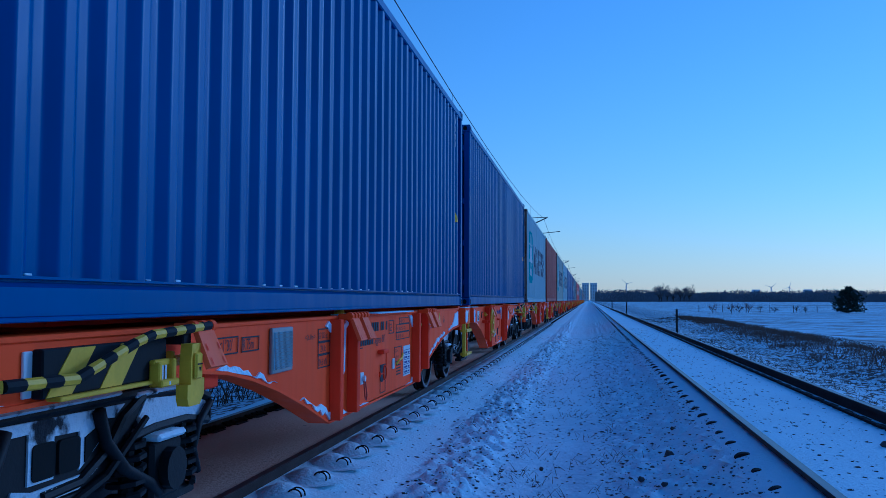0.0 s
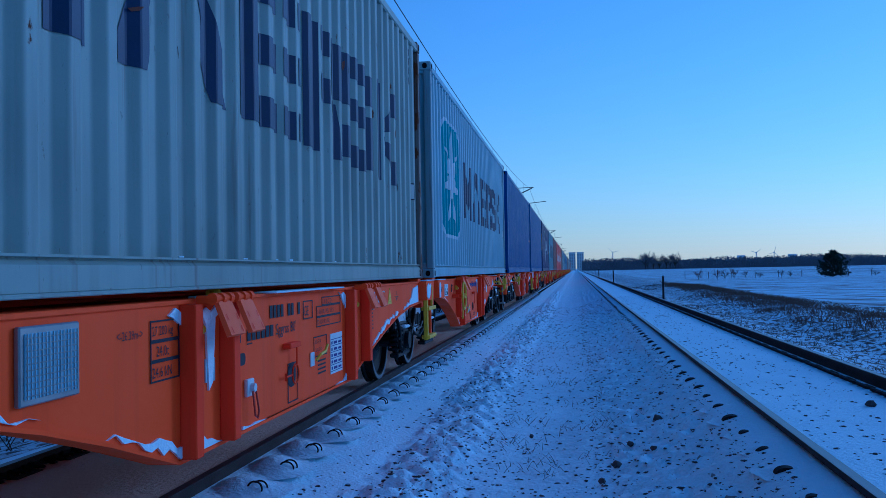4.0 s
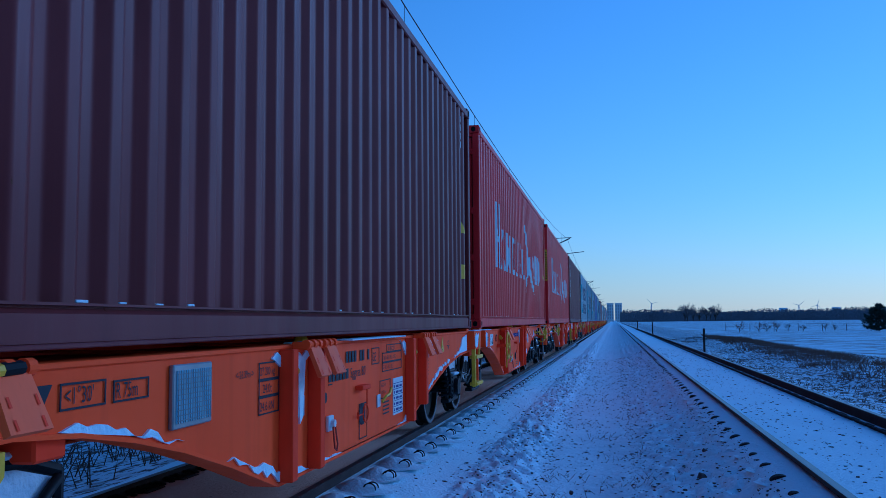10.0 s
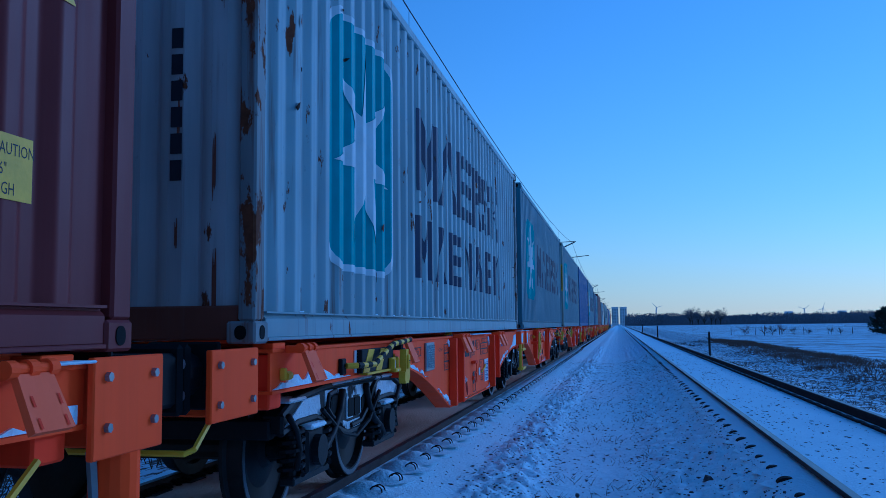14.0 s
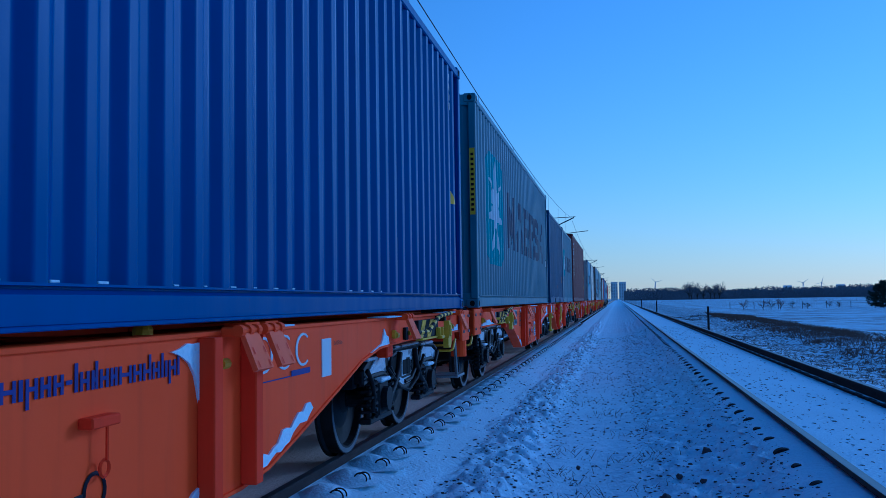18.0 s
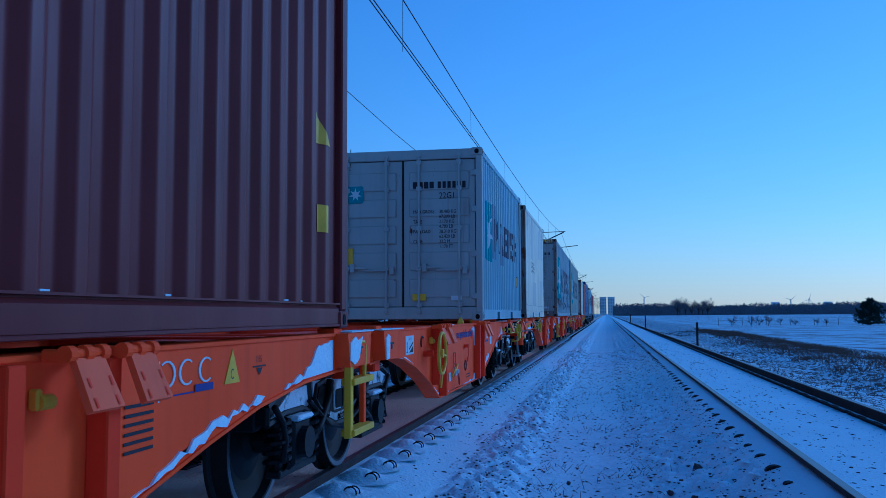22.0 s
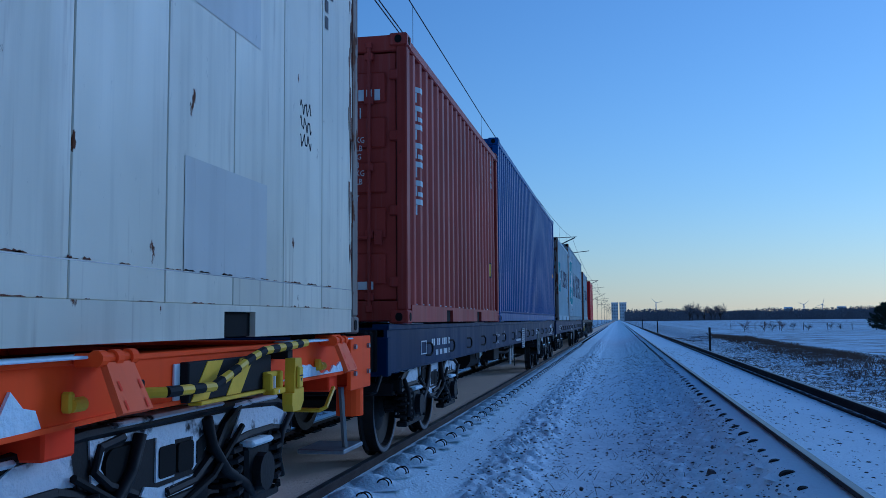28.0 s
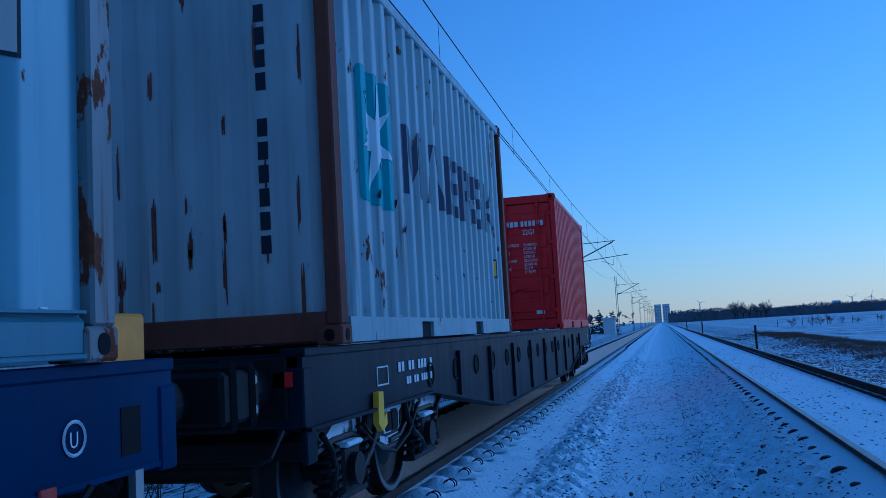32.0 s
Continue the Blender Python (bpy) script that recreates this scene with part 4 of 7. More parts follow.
load(wagon_s(10, R_OFF), shipping_container(L20, STD, C_GREY, "short pale grey container with grey doors", "door", door=C_GREY_D, posts=C_GREY_D, marks=big_star(L20, STD), code="22G1", pockets=True, patches=((2.35, 3.0, 0.95, 1.5), (4.55, 4.72, 0.6, 1.1), (1.3, 1.72, 1.0, 1.9))))
load(wagon_s(11, A_OFF), shipping_container(L20, STD, C_WHITE, "short white refrigerated container with rusted edges", "machine", posts=C_POST, pockets=True, smooth=True, patches=((1.6, 2.3, 1.45, 2.3), (3.9, 5.4, 1.6, 2.35), (2.0, 3.0, 0.32, 0.9), (4.38, 5.08, 0.60, 1.02))))
load(wagon_s(11, B_OFF), shipping_container(L40, HC, C_GREY_R, "rust-streaked pale grey container with a star panel", "door", door=C_GREY_D, posts=C_POST, marks=big_star(L40, HC), code="45G1", rust_holes=5))
load(wagon_s(12, A_OFF), shipping_container(L40, HC, C_OLIVE, "weathered grey-green container with a star panel", posts=C_OLIVE, marks=big_star(L40, HC), tall_mark=True))
load(wagon_s(12, R_OFF), shipping_container(L20, STD, C_WHITE, "short white refrigerated container with steel-barred doors", "door", posts=C_POST, code="22R1", pockets=True, smooth=True, patches=((0.8, 1.5, 1.2, 2.3), (2.9, 4.3, 1.5, 2.3), (3.5, 4.4, 0.3, 0.8))))
load(S13, shipping_container(L20, STD, C_BROWN2, "short worn red-brown container", "door", marks=vertical_bars(STD, 0.45), code="22G1", pockets=True))
load(S13 + 6.17, shipping_container(L40, HC, C_BLUE2, "bright blue corrugated container on a slate wagon"))
load(S14, shipping_container(L20, STD, C_GREY, "short pale grey container with a star panel", "door", door=C_GREY_D, posts=C_POST, marks=big_star(L20, STD), code="22G1", pockets=True))
load(S14 + 6.12, shipping_container(L40, HC, C_GREY, "pale grey container with an outlined star panel", marks=big_star(L40, HC, True), posts=C_POST2, rail=C_GREY2, chips=44))
load(S15, shipping_container(L20, STD, C_GREY_R, "short grey container with rusted corner posts", posts=C_RUST, door=C_END, rust_front=True, chips=12, marks=big_star(L20, STD), pockets=True))
load(S15 + 11.9, shipping_container(L20, STD, C_RED, "short red container at the end of the train", "door", code="22G1", pockets=True))


# ---- wagons ----
LOW_A = [(0.27, 0.905), (2.6, 0.905), (3.15, 0.915), (3.52, 0.88), (3.88, 0.815), (4.30, 0.715), (4.78, 0.575), (5.40, 0.37), (8.62, 0.37), (9.14, 0.49), (9.55, 0.58), (10.03, 0.68), (10.62, 0.785), (11.34, 0.86), (12.0, 0.885), (12.72, 0.885)]
LOW_B = [(12.84, 0.885), (13.3, 0.915), (13.95, 0.885), (14.55, 0.765), (15.2, 0.58), (15.75, 0.365), (18.85, 0.365), (19.2, 0.40), (19.6, 0.49), (20.0, 0.59), (20.4, 0.69), (20.97, 0.84), (21.45, 0.91), (22.3, 0.93), (24.95, 0.92)]
SIDE = 0.092          # how far the plates of the orange wagons stand outside the plane they are drawn in
TOP = 1.115


def girder(parent, low, s, paint_, rail_paint, name="side_beam"):
    """A fish-bellied plate girder: web, upper and lower flange."""
    g = part(name, Mesh().prism(low + [(low[-1][0], TOP), (low[0][0], TOP)], 'x', min(s * 1.085, s * 1.10), max(s * 1.085, s * 1.10)), paint_, parent)
    xa, xb = min(s * 0.95, s * 1.114), max(s * 0.95, s * 1.114)
    part("top_flange", Mesh().box(xa, xb, low[0][0], low[-1][0], TOP - 0.004, TOP + 0.018, 0.004), rail_paint, g)
    part("bottom_flange", Mesh().prism(low + [(y, z - 0.018) for y, z in reversed(low)], 'x', xa, xb), rail_paint, g)
    return g


WHEEL_R = 0.46


def wheelset_mesh():
    """Two wheels on their axle, the rims polished by the rails."""
    prof = [(0.0, 0.07), (0.10, 0.07), (0.13, 0.03), (0.25, 0.0), (0.385, 0.015), (0.40, 0.068), (0.46, 0.068), (0.46, -0.03), (0.488, -0.045), (0.488, -0.068), (0.40, -0.068), (0.385, -0.01), (0.2, -0.03), (0.0, -0.03)]
    m = Mesh()
    for s in (-1, 1):
        m.lathe([(r, a * s) for r, a in prof], (s * 0.72, 0, 0), (1, 0, 0), 36)
        for i in range(6):
            t = math.pi * i / 3
            m.cyl((s * 0.775, 0.075 * math.cos(t), 0.075 * math.sin(t)), (s * 0.80, 0.075 * math.cos(t), 0.075 * math.sin(t)), 0.012, 6)
    m.cyl((-1.0, 0, 0), (1.0, 0, 0), 0.08, 12)
    n = len(m.f)
    for s in (-1, 1):
        m.lathe([(0.415, 0.0705 * s), (0.452, 0.0705 * s)], (s * 0.72, 0, 0), (1, 0, 0), 36)
    me = m.data("wheelset")
    me.materials.append(WHEEL)
    me.materials.append(TREAD)
    for p in me.polygons[n:]:
        p.material_index = 1
    return me


WHEELSET = wheelset_mesh()


def bogie(parent, yp, snow=True):
    b = new("bogie")
    b.parent = parent
    for y in (yp - 0.9, yp + 0.9):
        part("wheelset", WHEELSET, None, b).location = (0, y, WHEEL_R)
    for s in (-1, 1):
        a, c = (0.95, 1.06) if s > 0 else (-1.06, -0.95)
        out = 1.06 * s
        low = [(-1.42, 0.62), (-1.15, 0.66), (-0.82, 0.66), (-0.58, 0.60), (-0.34, 0.53), (-0.12, 0.475), (0.24, 0.475), (0.42, 0.52), (0.60, 0.64), (0.82, 0.66), (1.15, 0.66), (1.42, 0.62)]
        top = [(1.42, 0.74), (1.22, 0.80), (0.70, 0.835), (-0.66, 0.84), (-1.20, 0.80), (-1.42, 0.72)]
        f = part("bogie_frame", Mesh().prism([(yp + y, z) for y, z in low + top], 'x', a, c), BOGIE, b)
        m = Mesh()
        rim = [(yp + y, z) for y, z in low + top]
        for (ya, za), (yb, zb) in zip(rim, rim[1:] + rim[:1]):
            m.cyl((out, ya, za), (out, yb, zb), 0.024, 6)
        for arm in (((0.70, 0.82), (0.52, 0.74), (0.40, 0.62), (0.20, 0.53), (-0.05, 0.52)), ((-0.30, 0.56), (-0.50, 0.63), (-0.60, 0.70), (-0.56, 0.78), (-0.40, 0.80))):
            m.tube([(out + 0.012 * s, yp + y, z) for y, z in arm], 0.020, 6)
        part("frame_flange", m, BOGIE, f)
        lo, hi = (out, out + 0.014) if s > 0 else (out - 0.014, out)
        # openings are black plates on the frame, in place of shaded depth
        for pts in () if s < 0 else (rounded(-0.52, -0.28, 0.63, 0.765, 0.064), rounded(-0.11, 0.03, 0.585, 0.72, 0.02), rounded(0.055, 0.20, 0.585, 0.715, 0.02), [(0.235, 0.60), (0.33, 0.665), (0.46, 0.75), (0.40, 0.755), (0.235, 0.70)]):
            part("frame_opening", Mesh().prism([(yp + y, z) for y, z in pts], 'x', lo, hi), HOLE_SHADE, f)
        if s > 0:
            for side in (-1, 1):
                m = Mesh()
                m.tube([(out + 0.03, yp + side * y, z) for y, z in ((0.30, 0.80), (0.36, 0.66), (0.52, 0.52), (0.74, 0.42), (0.82, 0.36))], 0.028, 8)
                part("frame_arm", m, BOGIE, f, smooth=True)
                part("brake_rod", Mesh().tube([(out + 0.035, yp + side * y, z) for y, z in ((1.38, 0.72), (1.24, 0.62), (1.18, 0.50), (1.24, 0.38))], 0.020, 7), BOGIE, f, smooth=True)
            m = Mesh()
            for side in (-1, 1):
                m.box(0.96, 1.13, yp + side * 0.9 - 0.14, yp + side * 0.9 + 0.14, 0.598, 0.632, 0.014)
            many("arm_snow", m, SNOW, f, "snow on the bogie's arms")
        for y in (yp - 0.9, yp + 0.9):
            m = Mesh().box(min(s * 0.96, s * 1.10), max(s * 0.96, s * 1.10), y - 0.15, y + 0.15, 0.32, 0.60, 0.02)
            m.cyl((s * 1.09, y, 0.46), (s * 1.15, y, 0.46), 0.10, 14)
            m.box(min(s * 0.98, s * 1.08), max(s * 0.98, s * 1.08), y - 0.34, y + 0.34, 0.28, 0.33, 0.01)
            part("axle_box", m, BOGIE, b)
            for dy in (-0.26, 0.26):
                m = Mesh()
                m.tube([(s * 1.03 + 0.075 * math.cos(q * 0.75), y + dy + 0.075 * math.sin(q * 0.75), 0.34 + 0.0064 * q) for q in range(50)], 0.017, 5)
                m.cyl((s * 1.03, y + dy, 0.33), (s * 1.03, y + dy, 0.66), 0.035, 8)
                part("coil_spring", m, BOGIE, b)
        part("brake_hanger", Mesh().cyl((s * 0.9, yp - 0.36, 0.9), (s * 0.9, yp - 0.40, 0.35), 0.022, 6).box(min(s * 0.70, s * 0.80), max(s * 0.70, s * 0.80), yp - 0.44, yp - 0.38, 0.3, 0.62, 0.01), BOGIE, b)
        part("brake_pipe", Mesh().tube([(s * 1.09, yp - 0.75, 0.70), (s * 1.10, yp - 0.35, 0.50), (s * 1.10, yp, 0.44), (s * 1.10, yp + 0.35, 0.52), (s * 1.09, yp + 0.7, 0.72)], 0.016, 6), BLACK, b)
        if snow and s > 0:
            m = Mesh()
            for pts in (((-0.60, 0.64), (-0.50, 0.655), (-0.545, 0.70), (-0.52, 0.765), (-0.40, 0.785), (-0.25, 0.765), (-0.13, 0.765), (-0.13, 0.575), (0.03, 0.575), (0.03, 0.735), (0.20, 0.73), (0.20, 0.575), (0.245, 0.60), (0.34, 0.66), (0.47, 0.755), (0.55, 0.80), (-0.62, 0.815)),
                        ((-0.25, 0.54), (-0.10, 0.495), (0.2, 0.50), (0.34, 0.56), (0.18, 0.555), (-0.1, 0.55), (-0.22, 0.575)),
                        ((0.62, 0.665), (1.05, 0.675), (1.38, 0.64), (1.38, 0.72), (1.18, 0.775), (0.74, 0.80)),
                        ((-1.36, 0.65), (-1.1, 0.68), (-0.85, 0.68), (-0.70, 0.66), (-0.74, 0.80), (-1.05, 0.785))):
                m.prism([(yp + y, z) for y, z in pts], 'x', out, out + 0.008)
            m.box(0.9, 1.10, yp - 1.36, yp - 1.06, 0.79, 0.815, 0.012).box(0.9, 1.09, yp + 0.62, yp + 1.2, 0.815, 0.842, 0.012).box(0.9, 1.09, yp - 0.5, yp + 0.5, 0.84, 0.865, 0.012)
            part("snow_crust", m, CAKED, f, "snow caked on the bogie frame")
            part("wheelbase_writing", side_text(Mesh(), "-1,80m-", out + 0.016, yp - 0.06, 0.505, 0.055), WHITE, f)
    part("bolster", Mesh().box(-1.0, 1.0, yp - 0.2, yp + 0.2, 0.5, 0.82, 0.02), BOGIE, b)
    for q in (-1.40, 1.40):
        part("end_beam", Mesh().box(-1.0, 1.0, yp + q - 0.05, yp + q + 0.05, 0.58, 0.70, 0.01), BOGIE, b)
    return b


def flap_lock(parent, y, z=TOP, n=2, gap=0.28):
    """Folding corner locks: slotted plates that hang from a collared hinge tube and lean outwards."""
    for i in range(n):
        ya = y + i * gap
        top, low, xo = z - 0.005, z - 0.175, 1.275
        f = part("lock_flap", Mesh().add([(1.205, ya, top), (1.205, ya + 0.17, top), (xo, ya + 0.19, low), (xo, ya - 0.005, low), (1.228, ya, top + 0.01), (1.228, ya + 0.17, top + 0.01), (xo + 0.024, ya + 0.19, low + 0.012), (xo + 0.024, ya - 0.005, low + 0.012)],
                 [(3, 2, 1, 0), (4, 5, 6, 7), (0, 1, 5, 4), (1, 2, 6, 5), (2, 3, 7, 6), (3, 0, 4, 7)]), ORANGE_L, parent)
        m = Mesh().cyl((1.21, ya - 0.03, z + 0.018), (1.21, ya + 0.20, z + 0.018), 0.019, 10)
        for q in (-0.035, 0.06, 0.155):
            m.cyl((1.21, ya + q, z + 0.018), (1.21, ya + q + 0.04, z + 0.018), 0.029, 12)
        part("flap_hinge", m.box(1.12, 1.21, ya - 0.03, ya + 0.005, z - 0.01, z + 0.035, 0.008).box(1.12, 1.21, ya + 0.16, ya + 0.195, z - 0.01, z + 0.035, 0.008), ORANGE, f)
        m = Mesh()
        for fy in (0.022, 0.150):
            for fz in (0.38, 0.76):
                xa, za = 1.229 + (xo + 0.024 - 1.228) * fz, top + 0.01 + (low + 0.012 - top - 0.01) * fz
                m.add([(xa + 0.002, ya + fy, za), (xa + 0.002, ya + fy + 0.012, za), (xa + 0.016, ya + fy + 0.014, za - 0.032), (xa + 0.016, ya + fy + 0.002, za - 0.032)], [(0, 1, 2, 3)])
        many("flap_slot", m, ORANGE_SHADED, f)
        if i == 0:
            part("flap_latch", Mesh().cyl((1.13, ya - 0.05, z - 0.135), (1.13, ya + 0.02, z - 0.135), 0.026, 10).box(1.10, 1.14, ya - 0.06, ya - 0.03, z - 0.16, z - 0.09, 0.008), YELLOW, f)


def snow_blob(mesh, pts, x=1.1, d=0.012):
    """Snow on a plate, kept between the flanges."""
    low = LOW_A if pts[0][0] < 12.8 else LOW_B
    pts = [(y, min(TOP - 0.006, max(z, float(np.interp(y, [q[0] for q in low], [q[1] for q in low])) + 0.003))) for y, z in pts]
    rag, rr_ = [], random.Random(int(pts[0][0] * 100))
    for (ya, za), (yb, zb) in zip(pts, pts[1:] + pts[:1]):
        n = max(1, int(math.hypot(yb - ya, zb - za) / 0.06))
        for i in range(n):
            k = i / n
            y = ya + (yb - ya) * k
            floor_z = float(np.interp(y, [q[0] for q in low], [q[1] for q in low])) + 0.003
            z = za + (zb - za) * k
            if z > floor_z + 0.012:
                z = max(floor_z + 0.004, z - 0.045 * rr_.random() ** 1.6)
            rag.append((y, z))
    return mesh.prism(rag, 'x', x, x + d)


def sign_frame(m, y0, y1, z0, z1, x=1.104, t=0.008):
    return m.box(x, x + 0.003, y0, y1, z0, z0 + t).box(x, x + 0.003, y0, y1, z1 - t, z1).box(x, x + 0.003, y0, y0 + t, z0 + t, z1 - t).box(x, x + 0.003, y1 - t, y1, z0 + t, z1 - t)


def striped_panel(parent, y0, y1, hook_at):
    """Warning panel with a banded lever and the hook beside it."""
    p = part("warning_panel", Mesh().box(1.105, 1.150, y0, y1, 0.915, 1.085, 0.006), BLACK, parent, "black panel with broad yellow slashes")
    m = Mesh()
    for f in (0.02, 0.40):
        ya, w = y0 + (y1 - y0) * f, 0.155
        m.prism([(ya, 0.918), (ya + w, 0.918), (ya + w + 0.15, 1.082), (ya + 0.15, 1.082)], 'x', 1.150, 1.154)
    m.box(1.105, 1.17, y0 + 0.08, y1, 0.898, 0.915, 0.004)
    part("yellow_slash", m, YELLOW, p)
    part("panel_end", Mesh().box(1.101, 1.112, y0 - 0.05, y0, 0.92, 1.08, 0.003), WHITE, p)
    part("lever_socket", Mesh().box(1.10, 1.13, y0 - 0.40, y0 - 0.31, 0.925, 1.035, 0.006), BLACK, p)
    lev = [(1.14, y0 - 0.34, 0.985), (1.20, y0 - 0.28, 0.985), (1.215, y0 + 0.10, 0.978), (1.225, y0 + 0.48, 1.085), (1.225, y0 + 0.62, 1.112), (1.225, hook_at + 0.17, 1.135)]
    bright, dark = Mesh(), Mesh()
    k = 0
    for a, b in zip(lev, lev[1:]):
        a, b = Vector(a), Vector(b)
        cnt = max(1, round((b - a).length / 0.085))
        for i in range(cnt):
            (bright if k % 2 == 0 else dark).cyl(a + (b - a) * (i / cnt), a + (b - a) * ((i + 1) / cnt), 0.021 if k % 2 == 0 else 0.022, 8)
            k += 1
    many("lever_band", bright, YELLOW, p)
    many("release_lever", dark, BLACK, p)
    h = hook_at
    m = Mesh().prism([(h - 0.045, 1.06), (h + 0.045, 1.06), (h + 0.06, 0.98), (h + 0.06, 0.90), (h + 0.085, 0.90), (h + 0.085, 0.83), (h + 0.04, 0.785), (h - 0.07, 0.785), (h - 0.085, 0.82), (h - 0.085, 0.88), (h - 0.055, 0.88), (h - 0.055, 0.98)], 'x', 1.19, 1.245)
    m.box(1.243, 1.262, h - 0.035, h + 0.035, 0.90, 1.02, 0.010)
    hk = part("rope_hook", m, YELLOW, p, "yellow rope hook")
    part("hook_bracket", Mesh().box(1.10, 1.20, h - 0.04, h + 0.04, 1.055, 1.11, 0.006), BLACK, hk)
    part("hook_mark", Mesh().box(1.262, 1.264, h - 0.025, h + 0.025, 0.965, 0.972).add([(1.2635, h - 0.012, 0.955), (1.2635, h + 0.012, 0.955), (1.2635, h, 0.935)], [(0, 2, 1)]), INK, hk)
    m = Mesh().box(1.15, 1.215, h - 0.26, h - 0.10, 0.885, 0.915, 0.006).box(1.15, 1.20, h - 0.26, h - 0.23, 0.885, 0.99, 0.006).box(1.15, 1.20, h - 0.13, h - 0.10, 0.885, 1.0, 0.006).box(1.15, 1.18, h - 0.26, h - 0.10, 0.97, 1.0, 0.006)
    part("hook_rest", m, YELLOW, p)
    part("rest_mark", Mesh().box(1.205, 1.216, h - 0.20, h - 0.185, 0.893, 0.908).box(1.18, 1.183, h - 0.205, h - 0.19, 0.915, 0.975).box(1.18, 1.183, h - 0.175, h - 0.16, 0.915, 0.975), WHITE, p)


def handwheel(parent, y, z, r, mat_, x=1.27):
    w = part("handwheel", Mesh().ring((x, y, z), (1, 0, 0), r, 0.017, 32, 7), mat_, parent, "spoked brake handwheel", smooth=True)
    for i in range(3):
        t = radians(90 + 120 * i + 20)
        part("spoke", Mesh().tube([(x - 0.02, y, z), (x - 0.012, y + 0.5 * r * math.cos(t), z + 0.5 * r * math.sin(t)), (x, y + r * math.cos(t), z + r * math.sin(t))], 0.014, 6), mat_, w)
    part("hub", Mesh().cyl((x - 0.03, y, z), (x + 0.015, y, z), 0.045, 12), mat_, w)
    part("wheel_shaft", Mesh().cyl((1.1, y, z), (x, y, z), 0.028, 8).cyl((1.1, y - 0.1, z), (1.1 + 0.1, y - 0.1, z), 0.03, 8), ORANGE_SHADED if mat_ is YELLOW else BLACK, w)
    return w


def end_gear(parent, ye, d, paint_):
    """Headstock, buffers and draw hook. d is -1 for the front end."""
    a, b = sorted((ye, ye - d * 0.12))
    hs = part("headstock", Mesh().box(-1.16, 1.16, a, b, 0.80, 1.12, 0.01), paint_, parent)
    for s in (-1, 1):
        xb = s * 0.875
        m = Mesh().cyl((xb, ye, 1.02), (xb, ye + d * 0.34, 1.02), 0.12, 14)
        m.cyl((xb, ye + d * 0.34, 1.02), (xb, ye + d * 0.52, 1.02), 0.085, 14)
        m.box(xb - 0.20, xb + 0.20, *sorted((ye, ye + d * 0.03)), 0.84, 1.18, 0.01)
        m.box(xb - 0.27, xb + 0.27, *sorted((ye + d * 0.52, ye + d * 0.56)), 0.86, 1.18, 0.02)
        part("buffer", m, BLACK, parent)
        yr = ye + (-0.40 if d < 0 else -0.62)
        part("step_rail", Mesh().tube([(s * 1.21, yr, 0.83), (s * 1.21, yr - 0.15, 0.72), (s * 1.18, yr - 0.18, 0.705), (s * 0.62, yr - 0.18, 0.705), (s * 0.58, yr - 0.15, 0.73), (s * 0.58, yr, 0.83)], 0.014, 6), YELLOW if paint_ is ORANGE else BLACK, parent)
    part("draw_hook", Mesh().box(-0.06, 0.06, *sorted((ye, ye + d * 0.3)), 0.98, 1.08, 0.01).box(-0.14, 0.14, *sorted((ye + d * 0.3, ye + d * 0.36)), 0.94, 1.10, 0.02), BLACK, parent)
    part("brake_hose", Mesh().tube([(0.3, ye, 0.9), (0.32, ye + d * 0.25, 0.75), (0.28, ye + d * 0.4, 0.55), (0.24, ye + d * 0.5, 0.62)], 0.025, 6), RUBBER, parent)
    if d < 0:
        part("buffer_box", Mesh().box(0.72, 1.12, ye - 0.82, ye - 0.44, 0.90, 1.14, 0.02), BLACK, parent)
        many("box_bolt", Mesh().cyl((1.12, ye - 0.52, 1.09), (1.135, ye - 0.52, 1.09), 0.022, 8).cyl((1.12, ye - 0.52, 0.95), (1.135, ye - 0.52, 0.95), 0.022, 8), STEEL, parent)
    return hs


